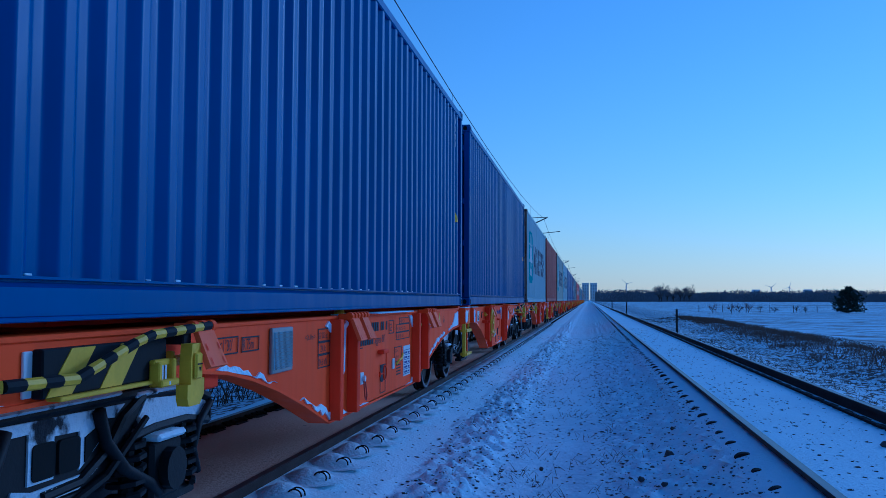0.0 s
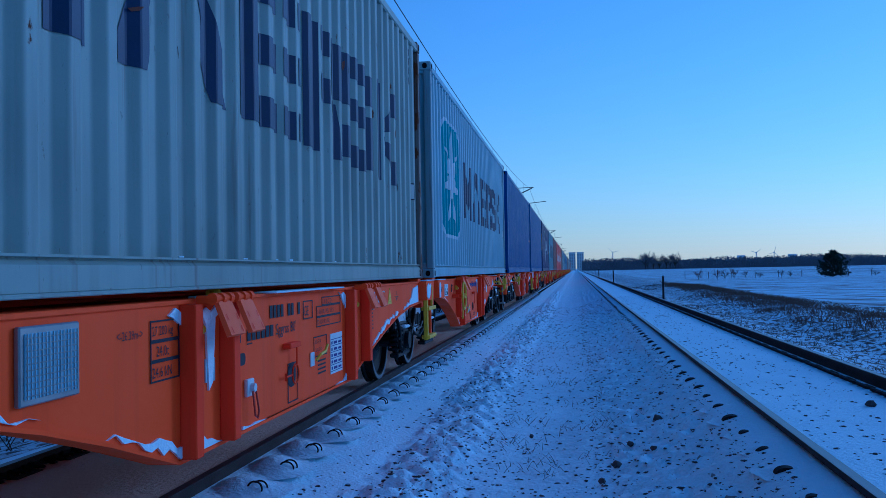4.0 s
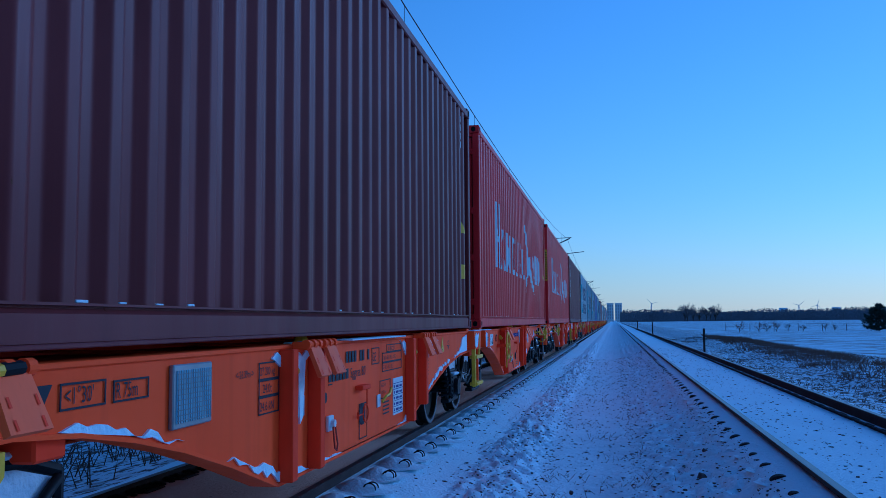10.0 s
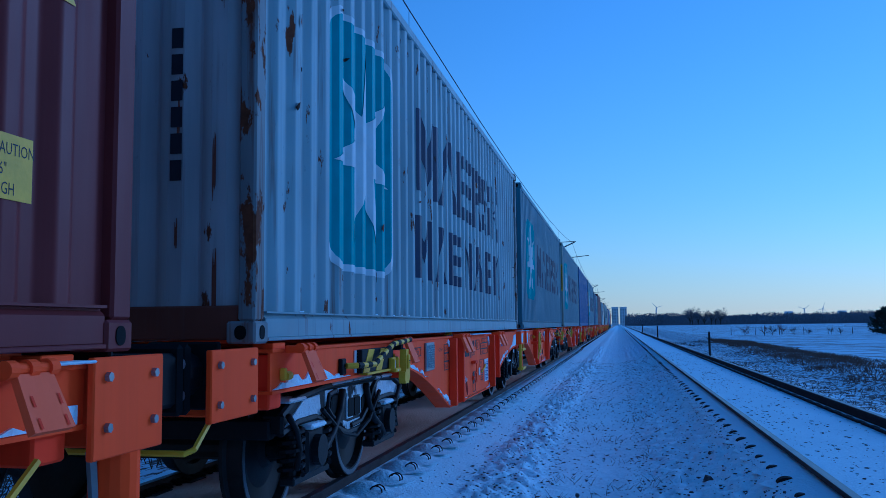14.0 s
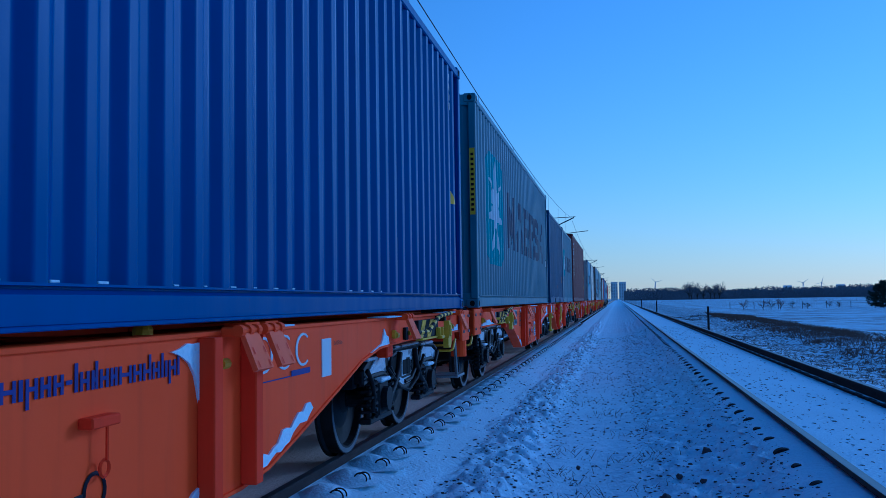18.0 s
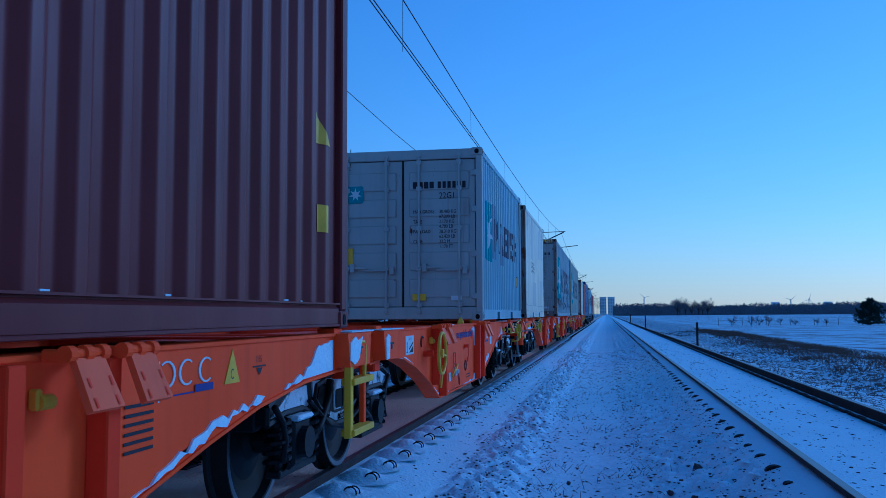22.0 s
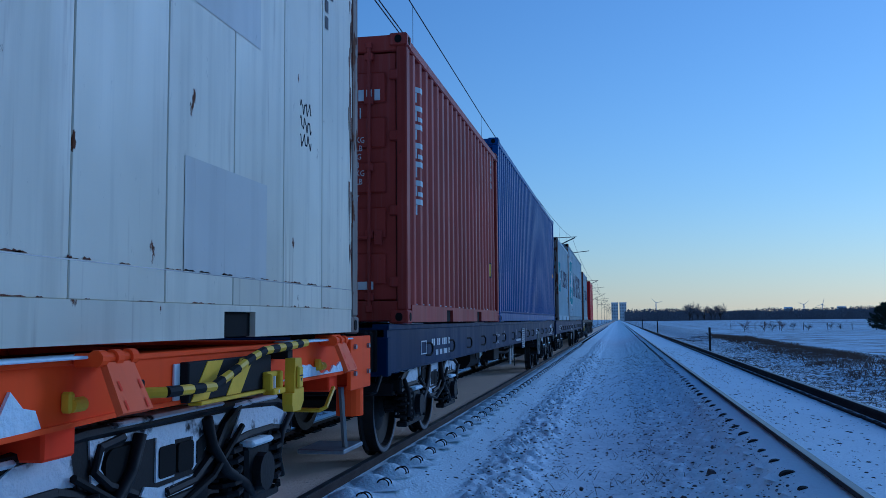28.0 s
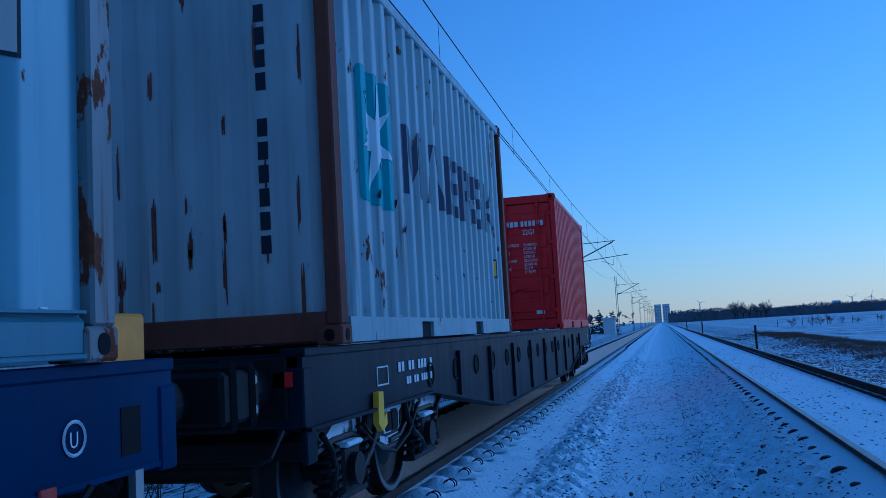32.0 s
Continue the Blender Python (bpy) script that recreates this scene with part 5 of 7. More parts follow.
def orange_wagon():
    w = thing("container_wagon", "orange articulated container wagon with snow on its ledges", "wagon", "orange wagons of the train")
    for low in (LOW_A, LOW_B):
        for s in (-1, 1):
            girder(w, low, s, ORANGE, ORANGE)
    part("centre_sill", Mesh().box(-0.28, 0.28, -0.1, 12.7, 0.84, 1.08, 0.01), ORANGE_SHADED, w)
    part("centre_sill", Mesh().box(-0.28, 0.28, 12.86, 25.2, 0.84, 1.08, 0.01), ORANGE_SHADED, w)
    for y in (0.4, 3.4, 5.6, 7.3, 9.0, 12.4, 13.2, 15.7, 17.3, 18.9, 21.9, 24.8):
        part("cross_beam", Mesh().box(-1.17, 1.17, y - 0.09, y + 0.09, 0.80, 1.10, 0.01), ORANGE_SHADED, w)
    for ye, d in ((-0.08, -1), (25.30, 1)):
        end_gear(w, ye, d, ORANGE)
        a, b = (-0.56, -0.03) if d < 0 else (24.92, 25.40)
        pl = part("end_plate", Mesh().box(1.13, 1.16, a, b, 0.82 if d < 0 else 0.79, 1.15, 0.006), ORANGE, w)
        m = Mesh()
        for y in (a + 0.08, b - 0.08):
            for z in (0.90, 1.08):
                m.cyl((1.16, y, z), (1.178, y, z), 0.018, 6)
        many("bolt", m, STEEL, pl)
    part("lifting_post", Mesh().cyl((1.06, 25.22, 0.60), (1.06, 25.22, 0.80), 0.095, 16), ORANGE, w, smooth=False)
    part("shunter_step", Mesh().box(0.85, 1.18, 25.0, 25.45, 0.36, 0.39, 0.006).cyl((1.14, 25.15, 0.38), (1.12, 25.12, 0.80), 0.022, 6), STEEL, w)
    for yp in (2.18, 12.50, 22.85):
        bogie(w, yp)
    # ribs of the deep plates, in the orange darkened for their shaded faces
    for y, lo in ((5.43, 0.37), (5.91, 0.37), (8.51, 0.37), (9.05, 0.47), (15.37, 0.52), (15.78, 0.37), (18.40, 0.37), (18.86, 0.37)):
        part("rib", Mesh().box(1.10, 1.185, y, y + 0.09, lo, TOP - 0.005, 0.006), ORANGE_SHADED, w)
    for y, n, gap in ((0.46, 1, 0), (2.90, 1, 0), (5.60, 2, 0.29), (8.78, 2, 0.34), (15.27, 2, 0.40), (18.62, 2, 0.30), (21.92, 1, 0), (24.42, 1, 0)):
        flap_lock(w, y, n=n, gap=gap)
    for y0, y1 in ((11.95, 12.55), (12.93, 13.45)):
        part("lock_housing", Mesh().prism([(y0, 1.13), (y1, 1.13), (y1 - 0.04, 0.90), (y0 + 0.06, 0.90)], 'x', 1.10, 1.20), ORANGE, w)
        part("lock_mark", Mesh().box(1.201, 1.204, (y0 + y1) / 2 - 0.07, (y0 + y1) / 2 + 0.07, 1.02, 1.035).box(1.201, 1.204, (y0 + y1) / 2 - 0.02, (y0 + y1) / 2 + 0.02, 0.98, 1.018), INK, w)
    striped_panel(w, 1.86, 2.76, 2.86)
    striped_panel(w, 22.66, 23.56, 23.70)
    handwheel(w, 15.06, 0.865, 0.205, YELLOW)
    # ladder at the joint
    lad = new("step_ladder")
    lad.parent = w
    part("stile", Mesh().box(1.15, 1.20, 12.02, 12.09, 0.42, 1.11, 0.006), YELLOW, lad)
    part("stile", Mesh().box(1.12, 1.16, 12.50, 12.56, 0.45, 0.90, 0.006), ORANGE, lad)
    part("rung", Mesh().box(1.12, 1.22, 12.05, 12.57, 0.43, 0.475, 0.006), YELLOW, lad)
    part("rung", Mesh().box(1.12, 1.22, 12.05, 12.57, 0.775, 0.82, 0.006), YELLOW, lad)
    part("grab_rail", Mesh().tube([(1.19, 12.08, 1.065), (1.19, 12.36, 1.065), (1.19, 12.41, 1.03), (1.19, 12.39, 0.80)], 0.016, 7), YELLOW, lad)
    # plates and writing on the first half
    x = 1.104
    nb = part("notice_board", Mesh().box(1.10, 1.125, 4.16, 4.53, 0.81, 1.085, 0.006), STEEL, w, "pale notice behind wire mesh")
    part("notice_sheet", Mesh().box(1.125, 1.129, 4.185, 4.505, 0.835, 1.06), NOTICE, nb)
    m = Mesh()
    for i in range(15):
        m.box(1.131, 1.134, 4.192 + 0.022 * i, 4.195 + 0.022 * i, 0.835, 1.06)
    for i in range(10):
        m.box(1.132, 1.135, 4.185, 4.505, 0.845 + 0.022 * i, 0.848 + 0.022 * i)
    many("wire_mesh", m, STEEL, nb)
    m = Mesh()
    sign_frame(m, 3.40, 3.68, 0.965, 1.06)
    side_text(m, "<1°30'", x, 3.43, 0.985, 0.085, 0.78)
    sign_frame(m, 3.73, 3.99, 0.965, 1.05)
    side_text(m, "R 75m", x, 3.75, 0.98, 0.085, 0.72)
    m.add([(x, 3.23, 1.06), (x, 3.36, 1.06), (x, 3.29, 0.95)], [(0, 2, 1)])
    side_text(m, "<-26.39m->", x, 4.84, 0.98, 0.055, 0.85)
    sign_frame(m, 5.13, 5.42, 0.955, 1.05)
    side_text(m, "27 200 kg", x, 5.15, 0.98, 0.062, 0.85)
    sign_frame(m, 5.13, 5.42, 0.865, 0.955)
    side_text(m, "24.0t", x, 5.19, 0.885, 0.068, 0.9)
    sign_frame(m, 5.13, 5.42, 0.77, 0.865)
    side_text(m, "24.6 kN", x, 5.15, 0.79, 0.068, 0.9)
    for i in range(9):
        if i not in (4, 7):
            m.box(x, x + 0.002, 6.695 + 0.070 * i, 6.743 + 0.070 * i, 0.975, 1.055)
    side_text(m, "Sggrss 80'", x, 6.805, 0.865, 0.10, 1.05)
    for i in range(9):
        if i != 2:
            m.box(x, x + 0.002, 6.075 + 0.078 * i, 6.130 + 0.078 * i, 0.865, 0.935)
    m.box(x, x + 0.002, 6.305, 6.385, 0.845, 0.853)
    sign_frame(m, 7.375, 7.595, 0.93, 1.06)
    side_text(m, "GE", x, 7.400, 0.955, 0.10, 0.85)
    sign_frame(m, 7.695, 8.355, 0.93, 1.01)
    sign_frame(m, 7.695, 8.355, 0.855, 0.93)
    sign_frame(m, 7.835, 8.355, 1.01, 1.075)
    side_text(m, "A B C D", x, 7.885, 1.022, 0.05, 1.25)
    side_text(m, "S 68,1 80,1 95,1 107,1", x, 7.715, 0.95, 0.048, 1.05)
    side_text(m, "SS 68,1 80,1 92,1", x, 7.715, 0.875, 0.048, 1.05)
    sign_frame(m, 5.975, 6.135, 0.54, 0.69)
    side_text(m, "1-2", x, 6.000, 0.57, 0.05, 0.9)
    m.prism(rounded(5.995, 6.275, 0.735, 0.805, 0.03), 'x', x, x + 0.002)
    sign_frame(m, 7.615, 7.955, 0.64, 0.79)
    side_text(m, "KE-GP-A", x, 7.655, 0.735, 0.045, 0.9)
    side_text(m, "2x10 (12\"+30)", x, 7.655, 0.68, 0.035, 0.85)
    for i in range(4):
        m.box(x, x + 0.002, 7.715, 7.915, 0.60 - 0.03 * i, 0.613 - 0.03 * i)
    m.prism(rounded(7.035, 7.195, 0.50, 0.66, 0.06), 'x', x - 0.002, x)
    sign_frame(m, 7.025, 7.235, 0.40, 0.66)
    for i in range(6):
        m.box(x, x + 0.002, 9.30, 9.52, 0.90 - 0.035 * i, 0.913 - 0.035 * i)
    side_text(m, "1155", x, 10.58, 1.01, 0.05, 0.9)
    m.box(x, x + 0.002, 10.55, 10.72, 0.985, 0.993).add([(x, 10.60, 0.98), (x, 10.68, 0.98), (x, 10.64, 0.94)], [(0, 2, 1)])
    many("wagon_writing", m, INK, w, "black stencilled markings")
    lt = part("load_table", Mesh().box(1.10, 1.106, 8.055, 8.395, 0.47, 0.78), WHITE, w, "white load table")
    m = Mesh()
    for i in range(6):
        m.box(1.106, 1.108, 8.060, 8.390, 0.488 + 0.049 * i, 0.493 + 0.049 * i)
        if i < 5:
            m.box(1.106, 1.108, 8.075, 8.105, 0.502 + 0.049 * i, 0.525 + 0.049 * i).box(1.106, 1.108, 8.145, 8.235, 0.502 + 0.049 * i, 0.522 + 0.049 * i).box(1.106, 1.108, 8.275, 8.355, 0.502 + 0.049 * i, 0.518 + 0.049 * i)
    many("table_rows", m, INKBLUE, lt)
    part("small_plate", Mesh().box(1.10, 1.106, 5.72, 5.84, 0.70, 0.82), NOTICE, w, "small pale plate")
    part("release_handle", Mesh().box(1.10, 1.16, 6.935, 7.155, 0.765, 0.80, 0.006).ring((1.13, 7.115, 0.585), (1, 0, 0), 0.065, 0.006, 18, 5).tube([(1.14, 7.115, 0.77), (1.14, 7.115, 0.65)], 0.006, 5).tube([(1.13, 7.045, 0.585), (1.13, 6.915, 0.585)], 0.006, 5).tube([(1.13, 6.915, 0.56), (1.13, 6.915, 0.61)], 0.008, 5), ORANGE_SHADED, w)
    part("valve", Mesh().box(1.10, 1.125, 6.255, 6.365, 0.55, 0.65, 0.006).cyl((1.12, 6.315, 0.60), (1.15, 6.315, 0.60), 0.025, 8), WHITE, w)
    part("valve_loop", Mesh().tube([(1.14, 6.295, 0.58), (1.15, 6.305, 0.44), (1.15, 6.345, 0.42), (1.15, 6.365, 0.46), (1.14, 6.345, 0.58)], 0.006, 5), C_BROWN2, w)
    part("brake_lever", Mesh().tube([(1.13, 7.595, 0.625), (1.15, 7.635, 0.665), (1.15, 7.755, 0.675), (1.15, 7.815, 0.72)], 0.011, 6), YELLOW, w)
    part("lever_plate", Mesh().box(1.10, 1.112, 7.525, 7.615, 0.585, 0.685, 0.004), WHITE, w)
    tri = part("warning_triangle", Mesh().prism([(10.20, 0.925), (10.38, 0.925), (10.29, 1.09)], 'x', 1.10, 1.105), YELLOW, w, "yellow warning triangle")
    part("triangle_sign", side_text(Mesh(), "C", 1.1055, 10.265, 0.945, 0.075, 0.8), INK, tri)
    for ys, zc, r, yl, zl in (((9.63, 9.81, 10.0), 1.01, 0.058, 9.62, 0.915), ((19.15, 19.45, 19.75), 0.985, 0.098, 19.10, 0.84)):
        for k, yc in enumerate(ys):
            a0, a1 = (50, 310) if k else (-130, 130)
            outer = [(yc + r * 1.3 * math.cos(radians(a)), zc + r * math.sin(radians(a))) for a in range(a0, a1 + 1, 20)]
            inner = [(yc + r * (0.06 if k else -0.06) + r * 1.06 * math.cos(radians(a)), zc + r * 0.86 * math.sin(radians(a))) for a in range(a1, a0 - 1, -20)]
            part("company_mark", Mesh().prism(outer + inner, 'x', x - 0.003, x + 0.001), WHITE, w, "white crescent of a company mark")
        part("mark_stem", Mesh().box(x - 0.003, x + 0.001, ys[0] - r * 1.3, ys[0] - r * 1.1, zc - r * 1.9, zc + r), WHITE, w)
        part("company_line", Mesh().box(x, x + 0.002, yl, yl + r * 4.4, zl, zl + 0.007), INKBLUE, w)
        part("company_line", Mesh().box(x, x + 0.002, yl + r * 4.6, yl + r * 7.8, zl, zl + 0.034), INKBLUE, w)
    # second half
    m = Mesh()
    y = 16.93
    for k, wd in enumerate((0.075, 0.075, 0.075, 0.02, 0.06, 0.055, 0.055, 0.035, 0.02, 0.055, 0.04, 0.055, 0.045, 0.085, 0.06, 0.06, 0.055, 0.018, 0.018, 0.06, 0.018)):
        z, tall = 0.962, 0.10 if k in (8, 10, 15, 17, 20) else 0.068
        if wd < 0.04:
            m.box(x, x + 0.002, y, y + wd, z + (0.03 if k == 7 else 0), z + (0.045 if k == 7 else tall))
        else:
            m.box(x, x + 0.002, y, y + 0.017, z - (0.03 if k in (4, 19) else 0), z + 0.068).box(x, x + 0.002, y + wd - 0.017, y + wd, z, z + tall)
            m.box(x, x + 0.002, y + 0.017, y + wd - 0.017, z + 0.027, z + 0.042)
        y += wd + 0.013
    many("web_address", m, INKBLUE, w, "dark blue bars of lettering")
    sg = part("gradient_sign", Mesh().box(1.10, 1.108, 14.11, 14.45, 0.885, 1.06, 0.003), WHITE, w, "white sign with a dark wedge")
    m = Mesh().prism([(14.25, 0.905), (14.42, 0.905), (14.42, 0.965)], 'x', 1.108, 1.110).prism([(14.25, 0.93), (14.42, 0.99), (14.42, 1.005), (14.25, 0.945)], 'x', 1.108, 1.110)
    side_text(m, "MAX. 1,9%", 1.109, 14.22, 1.02, 0.035, 0.85)
    part("sign_writing", m.box(1.108, 1.110, 14.16, 14.17, 0.915, 1.005).box(1.108, 1.110, 14.14, 14.20, 0.907, 0.915), INK, sg)
    m = Mesh()
    m.ring((x, 14.86, 0.98), (1, 0, 0), 0.06, 0.009, 14, 4, 0, 180)
    sign_frame(m, 16.70, 16.84, 0.62, 0.80)
    side_text(m, "Max. 72t", x, 16.71, 0.75, 0.025, 0.9)
    side_text(m, "2-4", x, 16.73, 0.65, 0.05, 0.9)
    m.ring((x, 17.61, 0.60), (1, 0, 0), 0.065, 0.008, 18, 4)
    m.box(x, x + 0.002, 17.49, 17.55, 0.595, 0.607)
    for i in range(2):
        m.box(x, x + 0.002, 17.71, 17.99, 0.47 - 0.035 * i, 0.485 - 0.035 * i)
    side_text(m, "2x-10,315m-", x, 20.33, 0.98, 0.04, 0.9)
    m.box(x, x + 0.002, 13.60, 13.66, 0.95, 1.04)
    many("wagon_writing", m, INK, w, "black stencilled markings")
    part("load_table", Mesh().box(1.10, 1.106, 20.09, 20.27, 0.79, 1.03), WHITE, w, "pale notice plate")
    part("release_handle", Mesh().box(1.10, 1.16, 17.51, 17.69, 0.83, 0.87, 0.006).ring((1.13, 17.63, 0.68), (1, 0, 0), 0.03, 0.007, 12, 4).tube([(1.14, 17.63, 0.83), (1.14, 17.63, 0.71)], 0.006, 5), ORANGE_SHADED, w)
    part("valve", Mesh().box(1.10, 1.125, 16.77, 16.86, 0.52, 0.62, 0.006).cyl((1.12, 16.82, 0.57), (1.15, 16.82, 0.57), 0.025, 8), WHITE, w)
    part("valve_loop", Mesh().tube([(1.14, 16.81, 0.55), (1.15, 16.81, 0.42), (1.15, 16.85, 0.41), (1.15, 16.87, 0.45), (1.14, 16.85, 0.55)], 0.006, 5), C_BROWN2, w)
    part("brake_lever", Mesh().tube([(1.13, 16.46, 0.53), (1.15, 16.52, 0.60), (1.15, 16.63, 0.605), (1.15, 16.72, 0.66)], 0.013, 6), YELLOW, w)
    part("lever_plate", Mesh().box(1.10, 1.112, 16.37, 16.48, 0.48, 0.58, 0.004), WHITE, w)
    part("brake_lever", Mesh().tube([(1.21, 15.30, 0.50), (1.21, 15.42, 0.72)], 0.014, 6), YELLOW, w)
    # snow lying on ledges and blown against the plates
    part("blown_snow", snow_blob(Mesh(), [(4.75, 0.62), (4.95, 0.565), (5.53, 0.35), (5.50, 0.42), (5.2, 0.52)]), SNOW, w)
    part("blown_snow", snow_blob(Mesh(), [(5.64, 0.345), (6.08, 0.345), (6.07, 0.41), (5.9, 0.37), (5.66, 0.46)]), SNOW, w)
    part("blown_snow", snow_blob(Mesh(), [(6.2, 0.345), (8.58, 0.345), (8.58, 0.475), (8.46, 0.42), (8.40, 0.39), (8.2, 0.368), (7.4, 0.360), (6.6, 0.368), (6.22, 0.40)]), SNOW, w)
    part("blown_snow", snow_blob(Mesh(), [(9.2, 0.44), (10.1, 0.74), (10.7, 0.83), (10.6, 0.845), (10.0, 0.76), (9.5, 0.60)]), SNOW, w)
    part("blown_snow", snow_blob(Mesh(), [(5.30, 1.10), (5.52, 1.10), (5.52, 0.78), (5.47, 0.85), (5.45, 1.02), (5.34, 1.06)]), SNOW, w)
    part("blown_snow", snow_blob(Mesh(), [(5.66, 1.10), (5.98, 1.10), (5.84, 1.04), (5.80, 0.70), (5.75, 0.68), (5.72, 1.02)]), SNOW, w)
    part("blown_snow", snow_blob(Mesh(), [(8.30, 1.10), (8.58, 1.10), (8.56, 0.92), (8.50, 1.02)]), SNOW, w)
    part("blown_snow", snow_blob(Mesh(), [(11.0, 0.86), (11.9, 0.89), (11.9, 1.09), (11.6, 1.09), (11.45, 0.95)]), SNOW, w)
    part("blown_snow", snow_blob(Mesh(), [(12.0, 1.12), (12.3, 1.12), (12.22, 1.0), (12.1, 0.93), (12.0, 0.95)], 1.2, 0.008), SNOW, w)
    part("blown_snow", snow_blob(Mesh(), [(12.98, 1.11), (13.12, 1.11), (13.10, 0.95), (13.0, 0.93)], 1.2, 0.008), SNOW, w)
    part("blown_snow", snow_blob(Mesh(), [(13.46, 0.88), (14.2, 0.80), (14.45, 0.765), (14.1, 0.87), (13.62, 0.90), (13.5, 0.97)]), SNOW, w)
    part("blown_snow", snow_blob(Mesh(), [(15.0, 0.60), (15.7, 0.345), (15.71, 0.42), (15.4, 0.50)]), SNOW, w)
    part("blown_snow", snow_blob(Mesh(), [(15.82, 0.335), (16.31, 0.335), (16.3, 0.39), (16.1, 0.36), (15.84, 0.41)]), SNOW, w)
    part("blown_snow", snow_blob(Mesh(), [(16.5, 0.335), (18.43, 0.335), (18.42, 0.47), (18.2, 0.40), (17.4, 0.365)]), SNOW, w)
    part("blown_snow", snow_blob(Mesh(), [(18.98, 0.335), (19.5, 0.51), (19.9, 0.64), (19.85, 0.68), (19.4, 0.56), (19.0, 0.44)]), SNOW, w)
    part("blown_snow", snow_blob(Mesh(), [(18.15, 1.10), (18.43, 1.10), (18.42, 0.8), (18.36, 0.98)]), SNOW, w)
    part("blown_snow", snow_blob(Mesh(), [(3.4, 0.88), (3.95, 0.815), (4.3, 0.755), (4.0, 0.84), (3.5, 0.92)]), SNOW, w)
    part("blown_snow", snow_blob(Mesh(), [(0.30, 0.91), (1.72, 0.91), (1.5, 0.935), (1.28, 0.95), (1.12, 0.995), (0.95, 1.015), (0.8, 0.985), (0.55, 0.975), (0.30, 0.955)]), SNOW, w)
    part("blown_snow", snow_blob(Mesh(), [(21.2, 0.86), (21.75, 0.905), (21.72, 1.02), (21.6, 1.05), (21.5, 0.93)]), SNOW, w)
    part("blown_snow", snow_blob(Mesh(), [(23.8, 0.91), (24.9, 0.91), (24.9, 1.0), (24.5, 0.95), (24.2, 1.02)]), SNOW, w)
    m = Mesh()
    for y0, y1 in ((5.7, 6.1), (12.1, 12.7), (12.95, 13.7), (15.8, 16.3), (21.4, 22.1), (23.9, 24.9), (6.6, 8.2), (19.1, 19.4)):
        m.box(1.02, 1.185, y0, y1, TOP + 0.018, TOP + 0.028, 0.004)
    many("flange_snow", m, SNOW, w, "thin snow on the flange")
    for y in (6.2, 18.2, 19.3):
        part("corner_spigot", Mesh().cyl((0.95, y, TOP - 0.02), (0.95, y, TOP + 0.04), 0.045, 10).cyl((0.95, y, TOP + 0.04), (0.95, y, TOP + 0.10), 0.045, 10, 0.012), YELLOW, w)
    for y in (0.40, 12.05, 13.16, 19.02, 19.28, 24.80):
        for sx in (-1, 1):
            part("corner_seat", Mesh().box(min(sx * 0.98, sx * 1.10), max(sx * 0.98, sx * 1.10), y - 0.09, y + 0.09, TOP + 0.016, DECK - 0.001, 0.004), ORANGE, w)
    # the plates, fittings and writing stand on the outer planes of the two girders
    inner = ("centre_sill", "cross_beam", "headstock", "buffer", "draw_hook", "brake_hose", "bogie", "step_rail", "box_bolt", "shunter_step")
    for ob in w.children:
        if not ob.name.startswith(inner):
            far = ob.type == 'MESH' and sum(v.co.x for v in ob.data.vertices) < 0
            ob.location.x = -SIDE if far else SIDE
    return w


